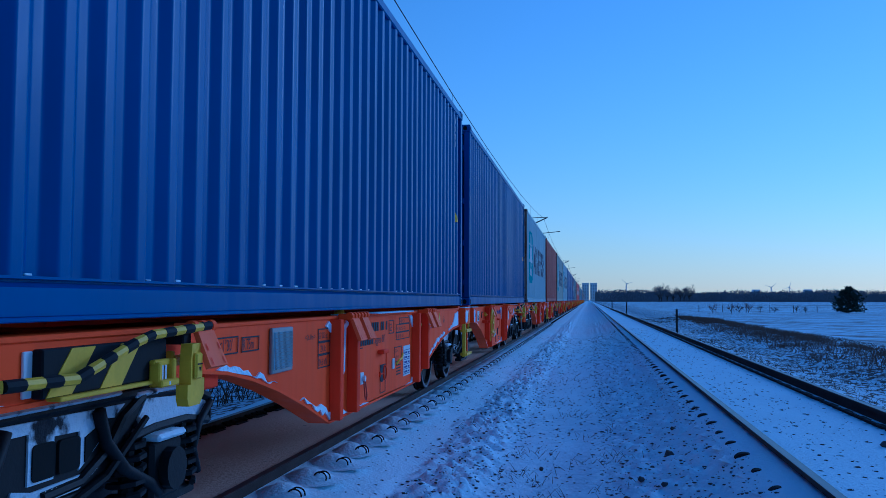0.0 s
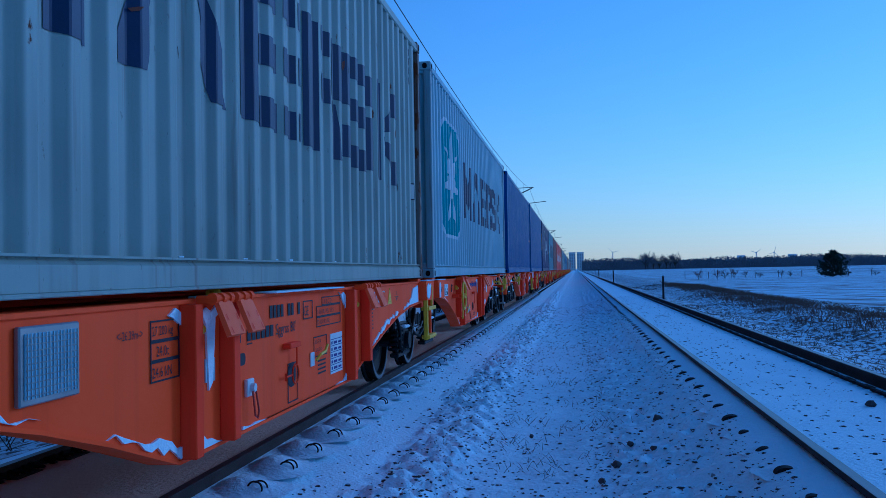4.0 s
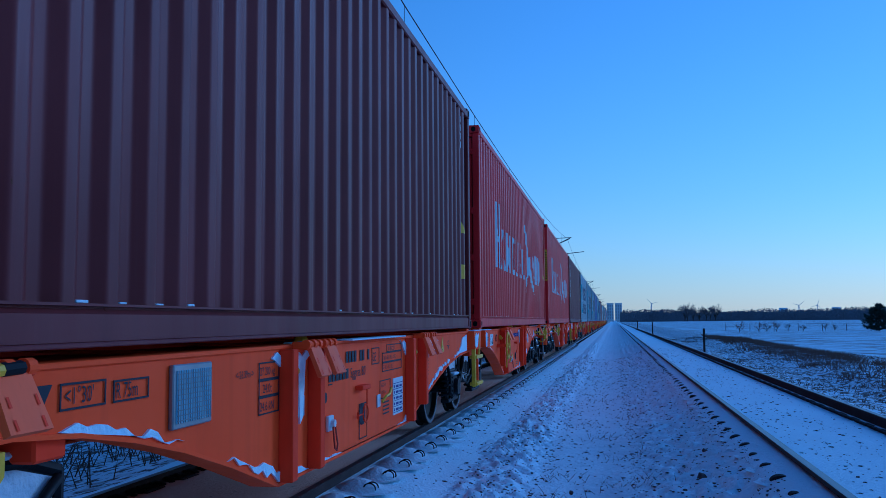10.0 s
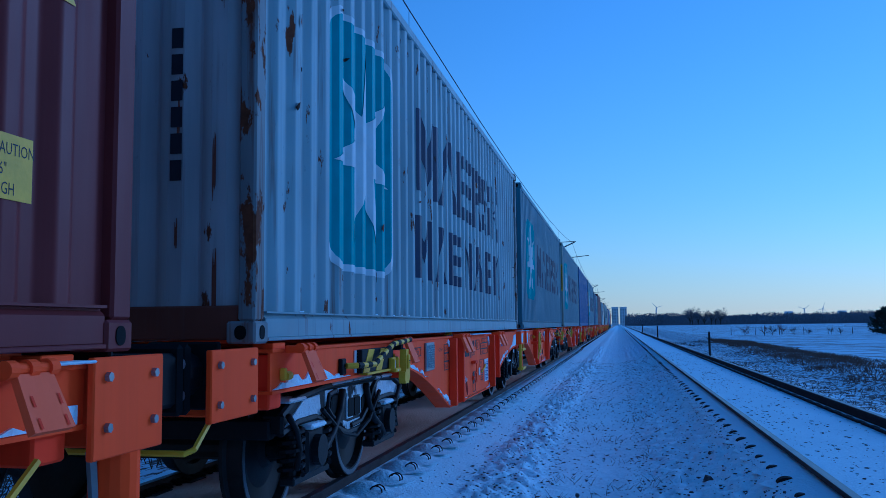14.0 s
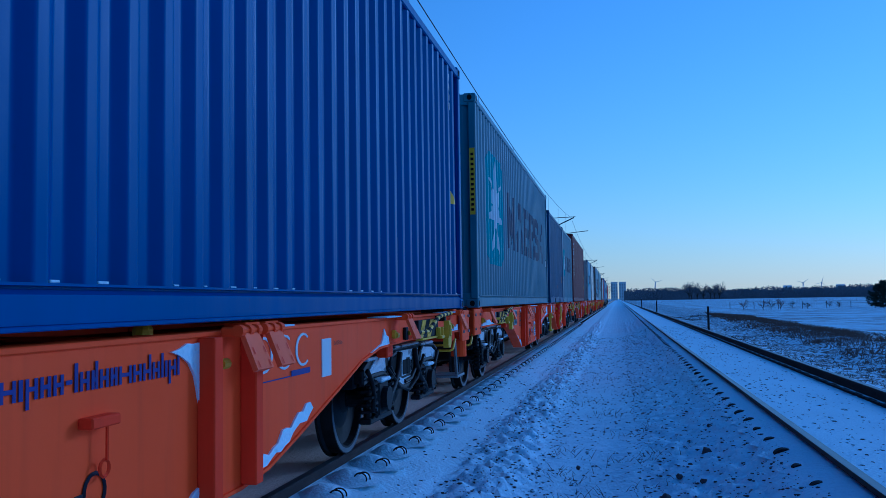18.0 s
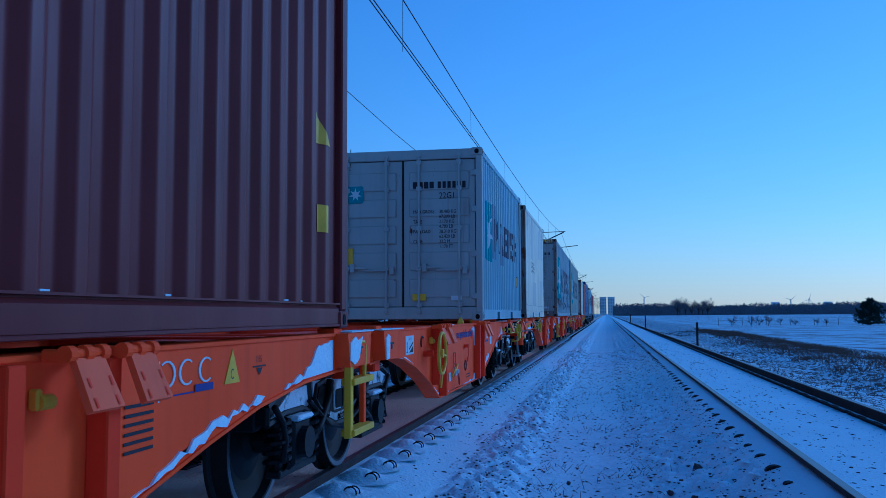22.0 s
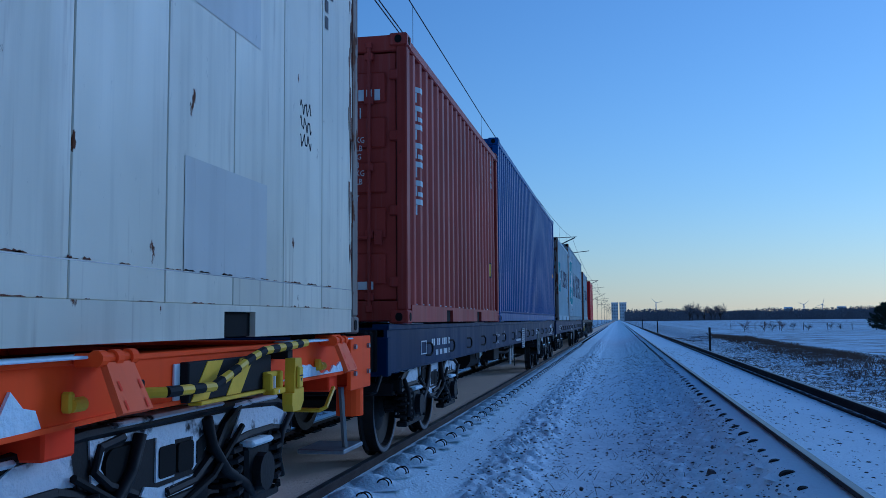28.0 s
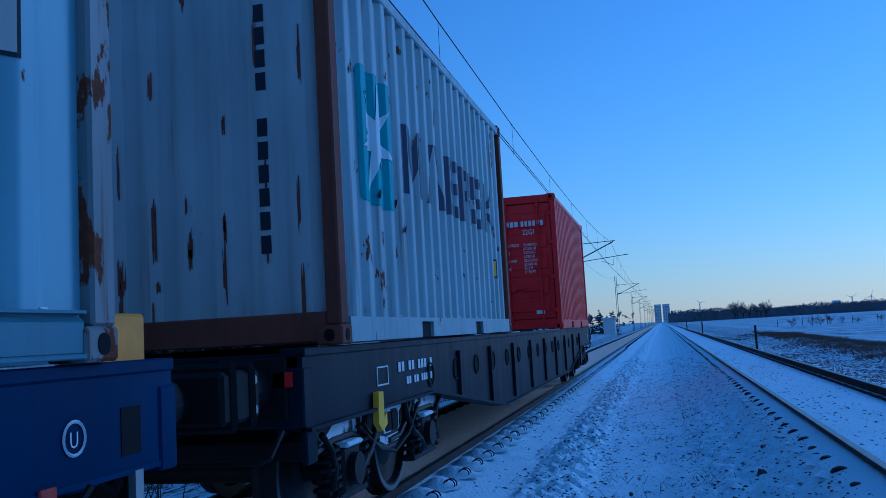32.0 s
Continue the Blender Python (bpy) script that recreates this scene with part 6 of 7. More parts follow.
def flat_wagon(paint_, label, bogies, rings, table, wheel_at, valve_at, length=19.2, belly=False):
    """A sixty-foot flat: side sills with lashing rings or openings, two bogies."""
    w = thing("flat_wagon", label, "wagon", "dark wagons of the train")
    a, b = -0.45, length - 0.45
    zl = 0.84
    low = [(a, 0.80), (2.2, 0.80), (5.6, 0.39), (b - 5.6, 0.39), (b - 2.6, 0.80), (b, 0.80)] if belly else [(a, zl), (b, zl)]
    for s in (-1, 1):
        g = part("side_sill", Mesh().prism(low + [(b, 1.19), (a, 1.19)], 'x', min(s * 1.12, s * 1.15), max(s * 1.12, s * 1.15)), paint_, w)
        part("sill_flange", Mesh().box(min(s * 1.02, s * 1.165), max(s * 1.02, s * 1.165), a, b, 1.176, 1.224, 0.006), paint_, g)
        q0, q1 = sorted((s * 0.98, s * 1.19) if belly else (s * 1.03, s * 1.155))
        part("sill_flange", Mesh().prism(low + [(y, z - 0.02) for y, z in reversed(low)], 'x', q0, q1), paint_, g)
        if s < 0:
            continue
        for y in rings:
            if belly:
                # black plate on the sill paints the shade inside the opening
                part("lashing_opening", Mesh().prism(rounded(y - 0.10, y + 0.10, 0.86, 1.0, 0.06), 'x', 1.149, 1.153), HOLE_SHADE, g)
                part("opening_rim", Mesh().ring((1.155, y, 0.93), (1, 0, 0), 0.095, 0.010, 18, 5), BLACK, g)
            else:
                part("lashing_ring", Mesh().tube([(1.14, y - 0.07, 1.03), (1.18, y + 0.02, 1.035), (1.19, y + 0.06, 1.01), (1.19, y + 0.075, 0.975), (1.19, y + 0.06, 0.94), (1.18, y + 0.02, 0.915), (1.14, y - 0.07, 0.92)], 0.011, 6), BLACK, g)
        if belly:
            for i in range(9):
                part("sill_rib", Mesh().box(1.148, 1.185, 3.2 + 1.55 * i, 3.23 + 1.55 * i, max(0.41, 0.80 - 0.12 * (3.2 + 1.55 * i - 2.2)) if i < 2 else 0.42, 1.095, 0.004), paint_, g)
    part("centre_sill", Mesh().box(-0.35, 0.35, a, b, 0.75, 1.10, 0.01), paint_, w)
    part("deck_plate", Mesh().box(-1.0, 1.0, a + 0.1, b - 0.1, 1.17, 1.195), paint_, w)
    for i in range(8):
        y = a + 0.5 + i * (length - 1.0) / 7
        part("cross_beam", Mesh().box(-1.12, 1.12, y - 0.08, y + 0.08, 0.80, 1.08, 0.01), paint_, w)
    end_gear(w, a - 0.02, -1, paint_)
    end_gear(w, b + 0.02, 1, paint_)
    for yp in bogies:
        bogie(w, yp)
    if wheel_at:
        handwheel(w, wheel_at, 0.76, 0.235, WORNWHITE, 1.30)
    m, x = Mesh(), 1.154
    if table:
        tb = part("load_table", Mesh().box(1.145, 1.158, table, table + 0.47, 0.71, 1.09, 0.003), paint_, w, "dark load table with pale ruled figures")
        t = Mesh()
        sign_frame(t, table, table + 0.47, 0.72, 1.085, 1.159, 0.008)
        for i in range(8):
            for j in range(4):
                t.box(1.159, 1.162, table + 0.05 + 0.105 * j, table + 0.05 + 0.105 * j + (0.07 if (i + j) % 3 else 0.05), 0.745 + 0.041 * i, 0.766 + 0.041 * i)
        many("table_figures", t, WHITE, tb)
    for i in range(11):
        if i not in (2, 5, 9):
            m.box(x, x + 0.002, a + 1.75 + 0.09 * i, a + 1.81 + 0.09 * i, 1.0, 1.07)
            m.box(x, x + 0.002, a + 1.95 + 0.07 * i, a + 2.0 + 0.07 * i, 0.90, 0.955)
    sign_frame(m, a + 1.25, a + 1.5, 0.93, 1.06, x, 0.01)
    if not belly:
        side_text(m, "Stacja: Gliwice Port", x, 6.14, 1.0, 0.085, 0.62) if paint_ is FLATDARK else None
        side_text(m, "Bocznica własna", x, 6.14, 0.895, 0.085, 0.62) if paint_ is FLATDARK else None
        for i in range(12):
            m.box(x, x + 0.002, table - 0.95 + 0.062 * i, table - 0.91 + 0.062 * i, 0.865, 0.905)
        for i in range(4):
            m.box(x, x + 0.002, table + 3.1, table + 3.45, 0.93 + 0.035 * i, 0.945 + 0.035 * i)
        for y in (7.12, 8.95, 10.75, 16.95):
            m.box(x, x + 0.002, y, y + 0.012, 1.0, 1.08).box(x, x + 0.002, y - 0.008, y + 0.02, 0.985, 1.0)
    if paint_ is FLATDARK:
        part("paper_notice", Mesh().box(1.15, 1.156, 17.27, 17.48, 0.865, 1.10), NOTICE, w, "pale paper notice")
        sign_frame(m, 17.51, 17.80, 0.86, 1.13, x, 0.008)
        for i in range(1, 6):
            m.box(x, x + 0.002, 17.52, 17.79, 0.86 + 0.045 * i, 0.866 + 0.045 * i)
            m.box(x, x + 0.002, 17.58, 17.72, 0.835 + 0.045 * i, 0.848 + 0.045 * i)
        m.box(x, x + 0.002, 16.70, 16.90, 0.875, 0.895).box(x, x + 0.002, 16.78, 16.82, 0.84, 0.873)
    many("wagon_writing", m, WHITE, w, "white stencilled markings")
    mk = part("end_mark", Mesh().ring((1.154, b - 0.6, 0.985), (1, 0, 0), 0.055, 0.006, 18, 4), WHITE, w)
    part("mark_letter", side_text(Mesh(), "U", 1.155, b - 0.627, 0.955, 0.075, 0.9), WHITE, mk)
    if not belly:
        part("end_slot", Mesh().box(1.148, 1.153, b - 0.34, b - 0.22, 0.89, 1.06), HOLE_SHADE, w)
        part("end_step", Mesh().tube([(1.05, b - 0.15, 0.84), (1.06, b - 0.15, 0.42), (0.75, b - 0.15, 0.42)], 0.018, 6).box(0.7, 1.1, b - 0.35, b + 0.15, 0.40, 0.425, 0.006), BLACK, w)
        part("hand_hook", Mesh().prism([(b - 0.27, 0.83), (b - 0.22, 0.83), (b - 0.22, 0.70), (b - 0.30, 0.66), (b - 0.33, 0.70), (b - 0.27, 0.72)], 'x', 1.13, 1.16), STEEL, w)
    m = Mesh()
    rnd = random.Random(3)
    for i in range(9):
        y = a + 0.3 + rnd.random() * (length - 1.5)
        m.box(1.03, 1.16, y, y + 0.3 + rnd.random() * 0.6, 1.223, 1.231, 0.003)
    many("ledge_snow", m, SNOW, w, "thin snow along the sill")
    part("deck_snow", Mesh().add(*snow_lump(0.72, b - 0.25, 1.19, 0.26, 0.16, 0.09)), SNOW, w, "small heap of snow on the deck", smooth=True)
    part("brake_reservoir", Mesh().cyl((0.55, 6.2, 0.68), (0.55, 7.3, 0.68), 0.19, 18), BLACK, w, smooth=False)
    if belly:
        part("spare_wheel_box", Mesh().prism([(6.7, 0.84), (7.7, 0.84), (7.2, 0.52), (6.75, 0.52)], 'x', 0.3, 0.9), BLACK, w)
    if not belly:
        # black block added to stand for the deep shade under the sill
        part("underframe_tank", Mesh().prism([(-0.95, 0.80), (0.30, 0.80), (0.26, 0.56), (-0.88, 0.56)], 'y', 3.4, 7.9), BLACK, w)
        part("control_reservoir", Mesh().cyl((0.3, 6.82, 0.81), (0.75, 6.82, 0.81), 0.19, 24), BOGIE, w)
        br = part("sloping_bracket", Mesh().prism([(7.06, 0.84), (7.95, 0.84), (7.95, 0.75), (7.06, 0.62)], 'x', 0.35, 0.74), BLACK, w)
        part("blown_snow", Mesh().prism([(7.09, 0.80), (7.92, 0.80), (7.9, 0.765), (7.5, 0.715), (7.3, 0.672), (7.08, 0.64)], 'x', 0.74, 0.75), SNOW, br)
    if valve_at:
        v = valve_at
        part("brake_rigging", Mesh().tube([(0.9, v - 0.9, 0.70), (0.95, v, 0.66), (0.95, v + 0.9, 0.70)], 0.025, 6).box(0.6, 1.0, v - 0.55, v + 0.55, 0.74, 0.82, 0.01), BLACK, w)
        part("valve_plate", Mesh().box(1.05, 1.08, v - 0.32, v - 0.16, 0.46, 0.74, 0.008), STEEL, w)
        part("valve_plate", Mesh().box(1.05, 1.08, v + 0.02, v + 0.10, 0.52, 0.74, 0.008), STEEL, w)
        part("valve_rod", Mesh().cyl((1.06, v - 0.1, 0.80), (1.06, v - 0.1, 0.50), 0.012, 6).cyl((1.06, v + 0.22, 0.80), (1.06, v + 0.22, 0.55), 0.018, 6).tube([(1.06, v - 0.1, 0.6), (1.06, v + 0.22, 0.57)], 0.012, 6), STEEL, w)
        part("pull_ring", Mesh().tube([(1.08, v + 0.30, 0.66), (1.08, v + 0.30, 0.52), (1.08, v + 0.33, 0.40), (1.08, v + 0.37, 0.40), (1.08, v + 0.37, 0.52), (1.08, v + 0.31, 0.54)], 0.007, 5), BLACK, w)
        part("underframe_box", Mesh().box(0.3, 0.95, v - 1.5, v - 0.9, 0.58, 0.82, 0.02), BLACK, w)
    if belly:
        part("yellow_hook", Mesh().prism([(0.68, 0.90), (0.78, 0.90), (0.78, 0.72), (0.84, 0.76), (0.84, 0.68), (0.74, 0.64), (0.66, 0.70)], 'x', 1.16, 1.2), YELLOW, w, "yellow rope hook")
        part("front_post", Mesh().box(1.12, 1.16, -0.45, -0.30, 0.60, 0.82, 0.01), paint_, w)
        part("tail_lamp_bracket", Mesh().box(0.85, 1.0, b + 0.02, b + 0.1, 1.1, 1.3, 0.01), BLACK, w)
        part("reflector", Mesh().box(1.0, 1.1, -0.50, -0.47, 1.02, 1.10), C_RED, w, "red end reflector")
    elif paint_ is FLATBLUE:
        part("folded_stop", Mesh().box(0.62, 1.08, b - 0.34, b - 0.06, 1.19, 1.40, 0.012), YELLOW_O, w, "orange-yellow folded stop")
        part("brown_flap", Mesh().box(1.15, 1.165, b - 0.78, b - 0.70, 0.74, 0.85, 0.004), C_BROWN2, w)
    return w


def snow_lump(x, y, z, wx, wy, h):
    """A low rounded heap."""
    vs, fs, n, m = [], [], 12, 5
    for j in range(m):
        t = j / (m - 1) * math.pi / 2
        for i in range(n):
            q = 2 * math.pi * i / n
            vs.append((x + math.cos(q) * wx * math.cos(t), y + math.sin(q) * wy * math.cos(t), z + h * math.sin(t)))
    for j in range(m - 1):
        for i in range(n):
            fs.append((j * n + i, j * n + (i + 1) % n, (j + 1) * n + (i + 1) % n, (j + 1) * n + i))
    return vs, fs


WAGONS = []
first = orange_wagon()
WAGONS.append((first, S0))
for i in range(1, 13):
    WAGONS.append((copy_thing(first, Matrix.Identity(4)), S0 + PITCH * i))
WAGONS.append((flat_wagon(FLATDARK, "slate-blue flat wagon with lashing rings", (1.75, 16.45), (1.1, 2.3, 3.5, 4.7, 5.85, 6.95, 8.28, 9.35, 10.9, 11.95, 13.2, 14.4, 15.6, 16.84, 17.95), 9.83, 11.86, 8.85), S13))
WAGONS.append((flat_wagon(FLATBLUE, "dark blue flat wagon with a white handwheel", (1.75, 16.45), (1.5, 2.7, 3.9, 5.1, 6.4, 7.62, 8.85, 10.43, 11.68, 12.86, 14.1, 15.3, 16.5, 17.4), 9.21, 7.28, 10.1), S14))
WAGONS.append((flat_wagon(FLATBLACK, "worn black flat wagon with lashing openings", (1.3, 17.0), tuple(2.2 + 0.93 * i for i in range(15)), None, None, None, 19.2, True), S15))


# ---- ground ----
PROFILE = [(-60, -0.5), (-20, -0.45), (-7.2, -0.5), (-5.6, -0.35), (-4.6, -0.21), (-4.0, -0.12), (-3.7, -0.08), (-2.4, -0.075), (-2.22, -0.08), (-2.05, -0.115), (-1.72, -0.185), (-1.45, -0.25), (-1.25, -0.25), (-1.05, -0.27), (-0.8, -0.34), (-0.45, -0.37),
           (-0.1, -0.36), (0.25, -0.30), (0.64, -0.20), (0.96, -0.075), (1.14, 0.055), (1.33, 0.115), (1.46, 0.13), (1.75, 0.105), (2.48, 0.055), (2.86, 0.065), (3.02, 0.04), (3.42, -0.03), (4.05, -0.15), (4.75, -0.21), (5.54, -0.06), (6.7, 0.02), (8.4, -0.12), (14, -0.30), (40, -0.25), (120, -0.1), (400, 0.2)]


def ground_z(x, y):
    z = float(np.interp(x, [p[0] for p in PROFILE], [p[1] for p in PROFILE]))
    if y > 150:
        z += (min(y, 900) - 150) * 0.0006 * max(0.0, min(1.0, (abs(x) - 8) / 60))
    n = noise.noise
    amp = 0.0
    if -1.55 < x < -0.72:
        amp = 0.105 * min(1, (x + 1.55) / 0.25, (-0.72 - x) / 0.25)
    elif 0.12 < x < 1.1:
        amp = 0.075 * min(1, (x - 0.12) / 0.3, (1.1 - x) / 0.12)
    elif -0.72 <= x <= 0.12:
        amp = 0.028
    if amp > 0 and y < 60:
        v = n(Vector((x * 9, y * 7, 0))) * 0.75 + n(Vector((x * 24, y * 18, 4))) * 0.5
        z += amp * (v + 0.15)
        z += 0.03 * n(Vector((x * 1.6, y * 0.7, 7)))
    elif x > 3.6:
        z += 0.06 * n(Vector((x * 0.45, y * 0.35, 2))) + (0.03 * n(Vector((x * 2.2, y * 1.7, 3))) if y < 80 else 0)
    elif -2.0 < x < -1.5:
        z += 0.012 * n(Vector((x * 4, y * 2.5, 5)))
    elif x < -4.5:
        z += 0.06 * n(Vector((x * 0.5, y * 0.4, 9)))
    return z


def graded(spans):
    out = [spans[0][0]]
    for a, b, s in spans:
        k = max(1, round((b - a) / s))
        out += [a + (b - a) * (i + 1) / k for i in range(k)]
    return out


gx = [-2500, -900, -400, -160, -80, -50] + graded([(-30, -8, 2.0), (-8, -4.2, 0.4), (-4.2, -2.1, 0.25), (-2.1, -1.7, 0.05), (-1.7, -0.7, 0.034), (-0.7, 0.1, 0.08), (0.1, 1.15, 0.04), (1.15, 1.5, 0.07), (1.5, 3.1, 0.25), (3.1, 10, 0.22), (10, 30, 1.2), (30, 60, 4)]) + [90, 150, 260, 420, 700, 1200, 2500]
gy = [-400, -120, -50, -25] + graded([(-12, 4, 1.0), (4, 13, 0.05), (13, 22, 0.10), (22, 40, 0.24), (40, 80, 1.0), (80, 160, 4.0), (160, 400, 16)]) + [500, 650, 900, 1300, 2000, 3200, 4800]
vs = [(x, y, ground_z(x, y)) for y in gy for x in gx]
nx = len(gx)
me = bpy.data.meshes.new("ground")
me.from_pydata(vs, [], [(j * nx + i, j * nx + i + 1, (j + 1) * nx + i + 1, (j + 1) * nx + i) for j in range(len(gy) - 1) for i in range(nx - 1)])
FIELD = snowy("field_snow_with_stubble", (0.78, 0.86, 0.93), (0.20, 0.17, 0.15), 0.245, 4.0, stretch=(0.06, 0.35, 1), under=(0.55, 0.56, 0.58))
VERGE = snowy("verge_snow_with_dead_grass", (0.74, 0.80, 0.86), (0.07, 0.055, 0.045), 0.26, 9.0, stretch=(1, 0.5, 1), under=(0.20, 0.16, 0.13))
me.materials.append(SNOW)
me.materials.append(TRACKBED)
me.materials.append(FIELD)
me.materials.append(VERGE)
mids = [(a + b) / 2 for a, b in zip(gx, gx[1:])]
kinds = [1 if -4.0 < x < -2.26 else 2 if x > 9.5 or x < -8 else 3 if x > 3.6 or x < -4.6 else 0 for x in mids]
me.polygons.foreach_set("material_index", kinds * (len(gy) - 1))
me.polygons.foreach_set("use_smooth", [True] * len(me.polygons))
tagged(new("ground", me), "snow-covered ground with ballast showing through", "ground", "", "structure")


# ---- tracks ----
def rail_mesh(x, y0, y1):
    h = [(-0.075, -0.172), (0.075, -0.172), (0.075, -0.160), (0.012, -0.145), (0.009, -0.045), (0.036, -0.035), (0.036, -0.006), (0.030, -0.001), (-0.030, -0.001), (-0.036, -0.006), (-0.036, -0.035), (-0.009, -0.045), (-0.012, -0.145), (-0.075, -0.160)]
    return Mesh().prism([(x + a, b) for a, b in h], 'y', y0, y1)


def snow_mound(rnd, w=0.56, d=0.62, h=0.092):
    """A soft heap of snow, w across the line and d along it, that fades out at its rim."""
    vs, fs = [(0, 0, h - 0.02)], []
    n, m = 14, 6
    wob = [1 + 0.12 * rnd.uniform(-1, 1) for _ in range(n)]
    for j in range(1, m + 1):
        q = j / m
        for i in range(n):
            a = 2 * math.pi * i / n
            vs.append((math.cos(a) * w / 2 * q * wob[i], math.sin(a) * d / 2 * q * wob[i], h * (0.5 + 0.5 * math.cos(math.pi * q)) - 0.02))
    fs += [(0, 1 + i, 1 + (i + 1) % n) for i in range(n)]
    for j in range(m - 1):
        for i in range(n):
            fs.append((1 + j * n + i, 1 + (j + 1) * n + i, 1 + (j + 1) * n + (i + 1) % n, 1 + j * n + (i + 1) % n))
    return vs, fs


def crescent(R, bite, y0, y1):
    """A dark crescent: a clip's arch with the shaded hollow under a heap's overhang filled in."""
    up = [(R * math.cos(radians(a)), R * 0.62 * math.sin(radians(a))) for a in range(-15, 196, 15)]
    down = [(R * 0.80 * math.cos(radians(a)) + R * 0.12, R * 0.62 * math.sin(radians(a)) - bite) for a in range(180, -1, -20)]
    return Mesh().prism(up + down, 'y', y0, y1)


def track(name, xc, label, heap_sides, n_sleepers, base=-0.13):
    t = thing(name, label, "track", "", "structure")
    for s in (-1, 1):
        r = part("rail", rail_mesh(xc + s * GAUGE, -40, 1400), RAIL_SIDE, t)
        part("running_surface", Mesh().box(xc + s * GAUGE - 0.030, xc + s * GAUGE + 0.030, -40, 1400, -0.001, 0.0005), RAIL_TOP, r)
    slab = Mesh().box(-1.30, 1.30, -0.13, 0.13, -0.46, -0.27, 0.02).data("sleeper")
    slab.materials.append(CONCRETE)
    rnd = random.Random(5)
    heaps = []
    for k in range(5):
        vs_, fs_ = snow_mound(rnd)
        m = Mesh().add(vs_, fs_).data("snow_heap")
        m.materials.append(SNOW)
        m.polygons.foreach_set("use_smooth", [True] * len(m.polygons))
        heaps.append(m)
    # two bent spring wires side by side, arched over the foot of the rail
    clip = Mesh()
    for dx in (-0.024, 0.024):
        clip.tube([(0.050 * math.cos(radians(q)) + dx * 0.3, dx, 0.046 * math.sin(radians(q)) - 0.010) for q in range(-20, 161, 20)], 0.0062, 6)
    clip = clip.data("rail_clip")
    clip.materials.append(CLIP)
    # clips of the empty track, the shade of their hollows filled in dark
    stubs = []
    for R, bite in ((0.060, 0.016), (0.054, 0.020), (0.064, 0.018)):
        q = crescent(R, bite, -0.012, 0.03).data("rail_clip")
        q.materials.append(CLIP)
        stubs.append(q)
    far = Mesh()
    for i in range(n_sleepers):
        y = -1.2 + 0.6 * i
        if i < 14:
            sl = part("sleeper", slab, None, t)
            sl.location = (xc, y, 0)
        if i > 84:
            for x, sign in heap_sides:
                far.prism([(xc + x - 0.07, base - 0.01), (xc + x + 0.07, base - 0.01), (xc + x + 0.05, base + 0.04), (xc + x - 0.04, base + 0.045)], 'y', y - 0.03, y)
            continue
        for x, sign in heap_sides:
            k = rnd.uniform(0.85, 1.15)
            hp = part("snow_heap", heaps[i % 5], None, t)
            if sign > 0:
                hp.matrix_basis = pose(xc + x, y + 0.05, base, 0, 0, rnd.uniform(-14, 14)) @ Matrix.Diagonal((k, rnd.uniform(0.85, 1.2), rnd.uniform(0.85, 1.1), 1))
                cl = part("rail_clip", clip, None, t)
                cl.matrix_basis = pose(xc + x + 0.13, y - 0.03, base + 0.022, rnd.uniform(-8, 8), 0, rnd.uniform(-12, 12))
            else:
                hp.matrix_basis = pose(xc + x, y + 0.05, base, 0, 0, rnd.uniform(-14, 14)) @ Matrix.Diagonal((0.55 * k, 0.75, 0.62, 1))
                cl = part("rail_clip", stubs[i % 3], None, t)
                cl.matrix_basis = pose(xc + x, y - 0.03, base + 0.012, 8, rnd.uniform(-14, 14), rnd.uniform(-16, 16)) @ Matrix.Diagonal((k, 1, k, 1))
    far_clips = part("far_rail_clips", far, CLIP, t)
    far_clips["kind"] = "stuff"
    return t


track("railway_track_train", XT, "rusty rails on concrete sleepers under blown snow", [(GAUGE + 0.20, 1)], 300, -0.100)
track("railway_track_empty", XR, "empty railway track buried in snow", [(-GAUGE - 0.20, -1)], 300, -0.138).location.z = ZR
# fastenings along the inner side of the far rail, and along the far rail under the train
rnd = random.Random(8)
m = Mesh()
for i in range(190):
    y = 2 + 0.6 * i
    for x, z in ((XR + GAUGE - 0.10, ZR - 0.125), (XT - GAUGE + 0.11, -0.085)):
        for dy in (-0.19, -0.02, 0.15):
            k = rnd.uniform(0.8, 1.2)
            m.tube([(x - 0.10 * k * math.sin(radians(q)), y + dy + 0.06 * math.cos(radians(q)), z + 0.035 * k * math.sin(radians(q * 1.0))) for q in range(0, 181, 30)], 0.019, 5)
        m.box(x - 0.03, x + 0.05, y - 0.16, y + 0.14, z - 0.03, z + 0.012, 0.01)
tagged(part("rail_fastenings", m, CLIP), "dark rail fastenings half buried in snow", "fastening", "", "stuff")

# stones that stick out of the snow, each under its own cap
rnd = random.Random(11)
dark, caps = Mesh(), Mesh()


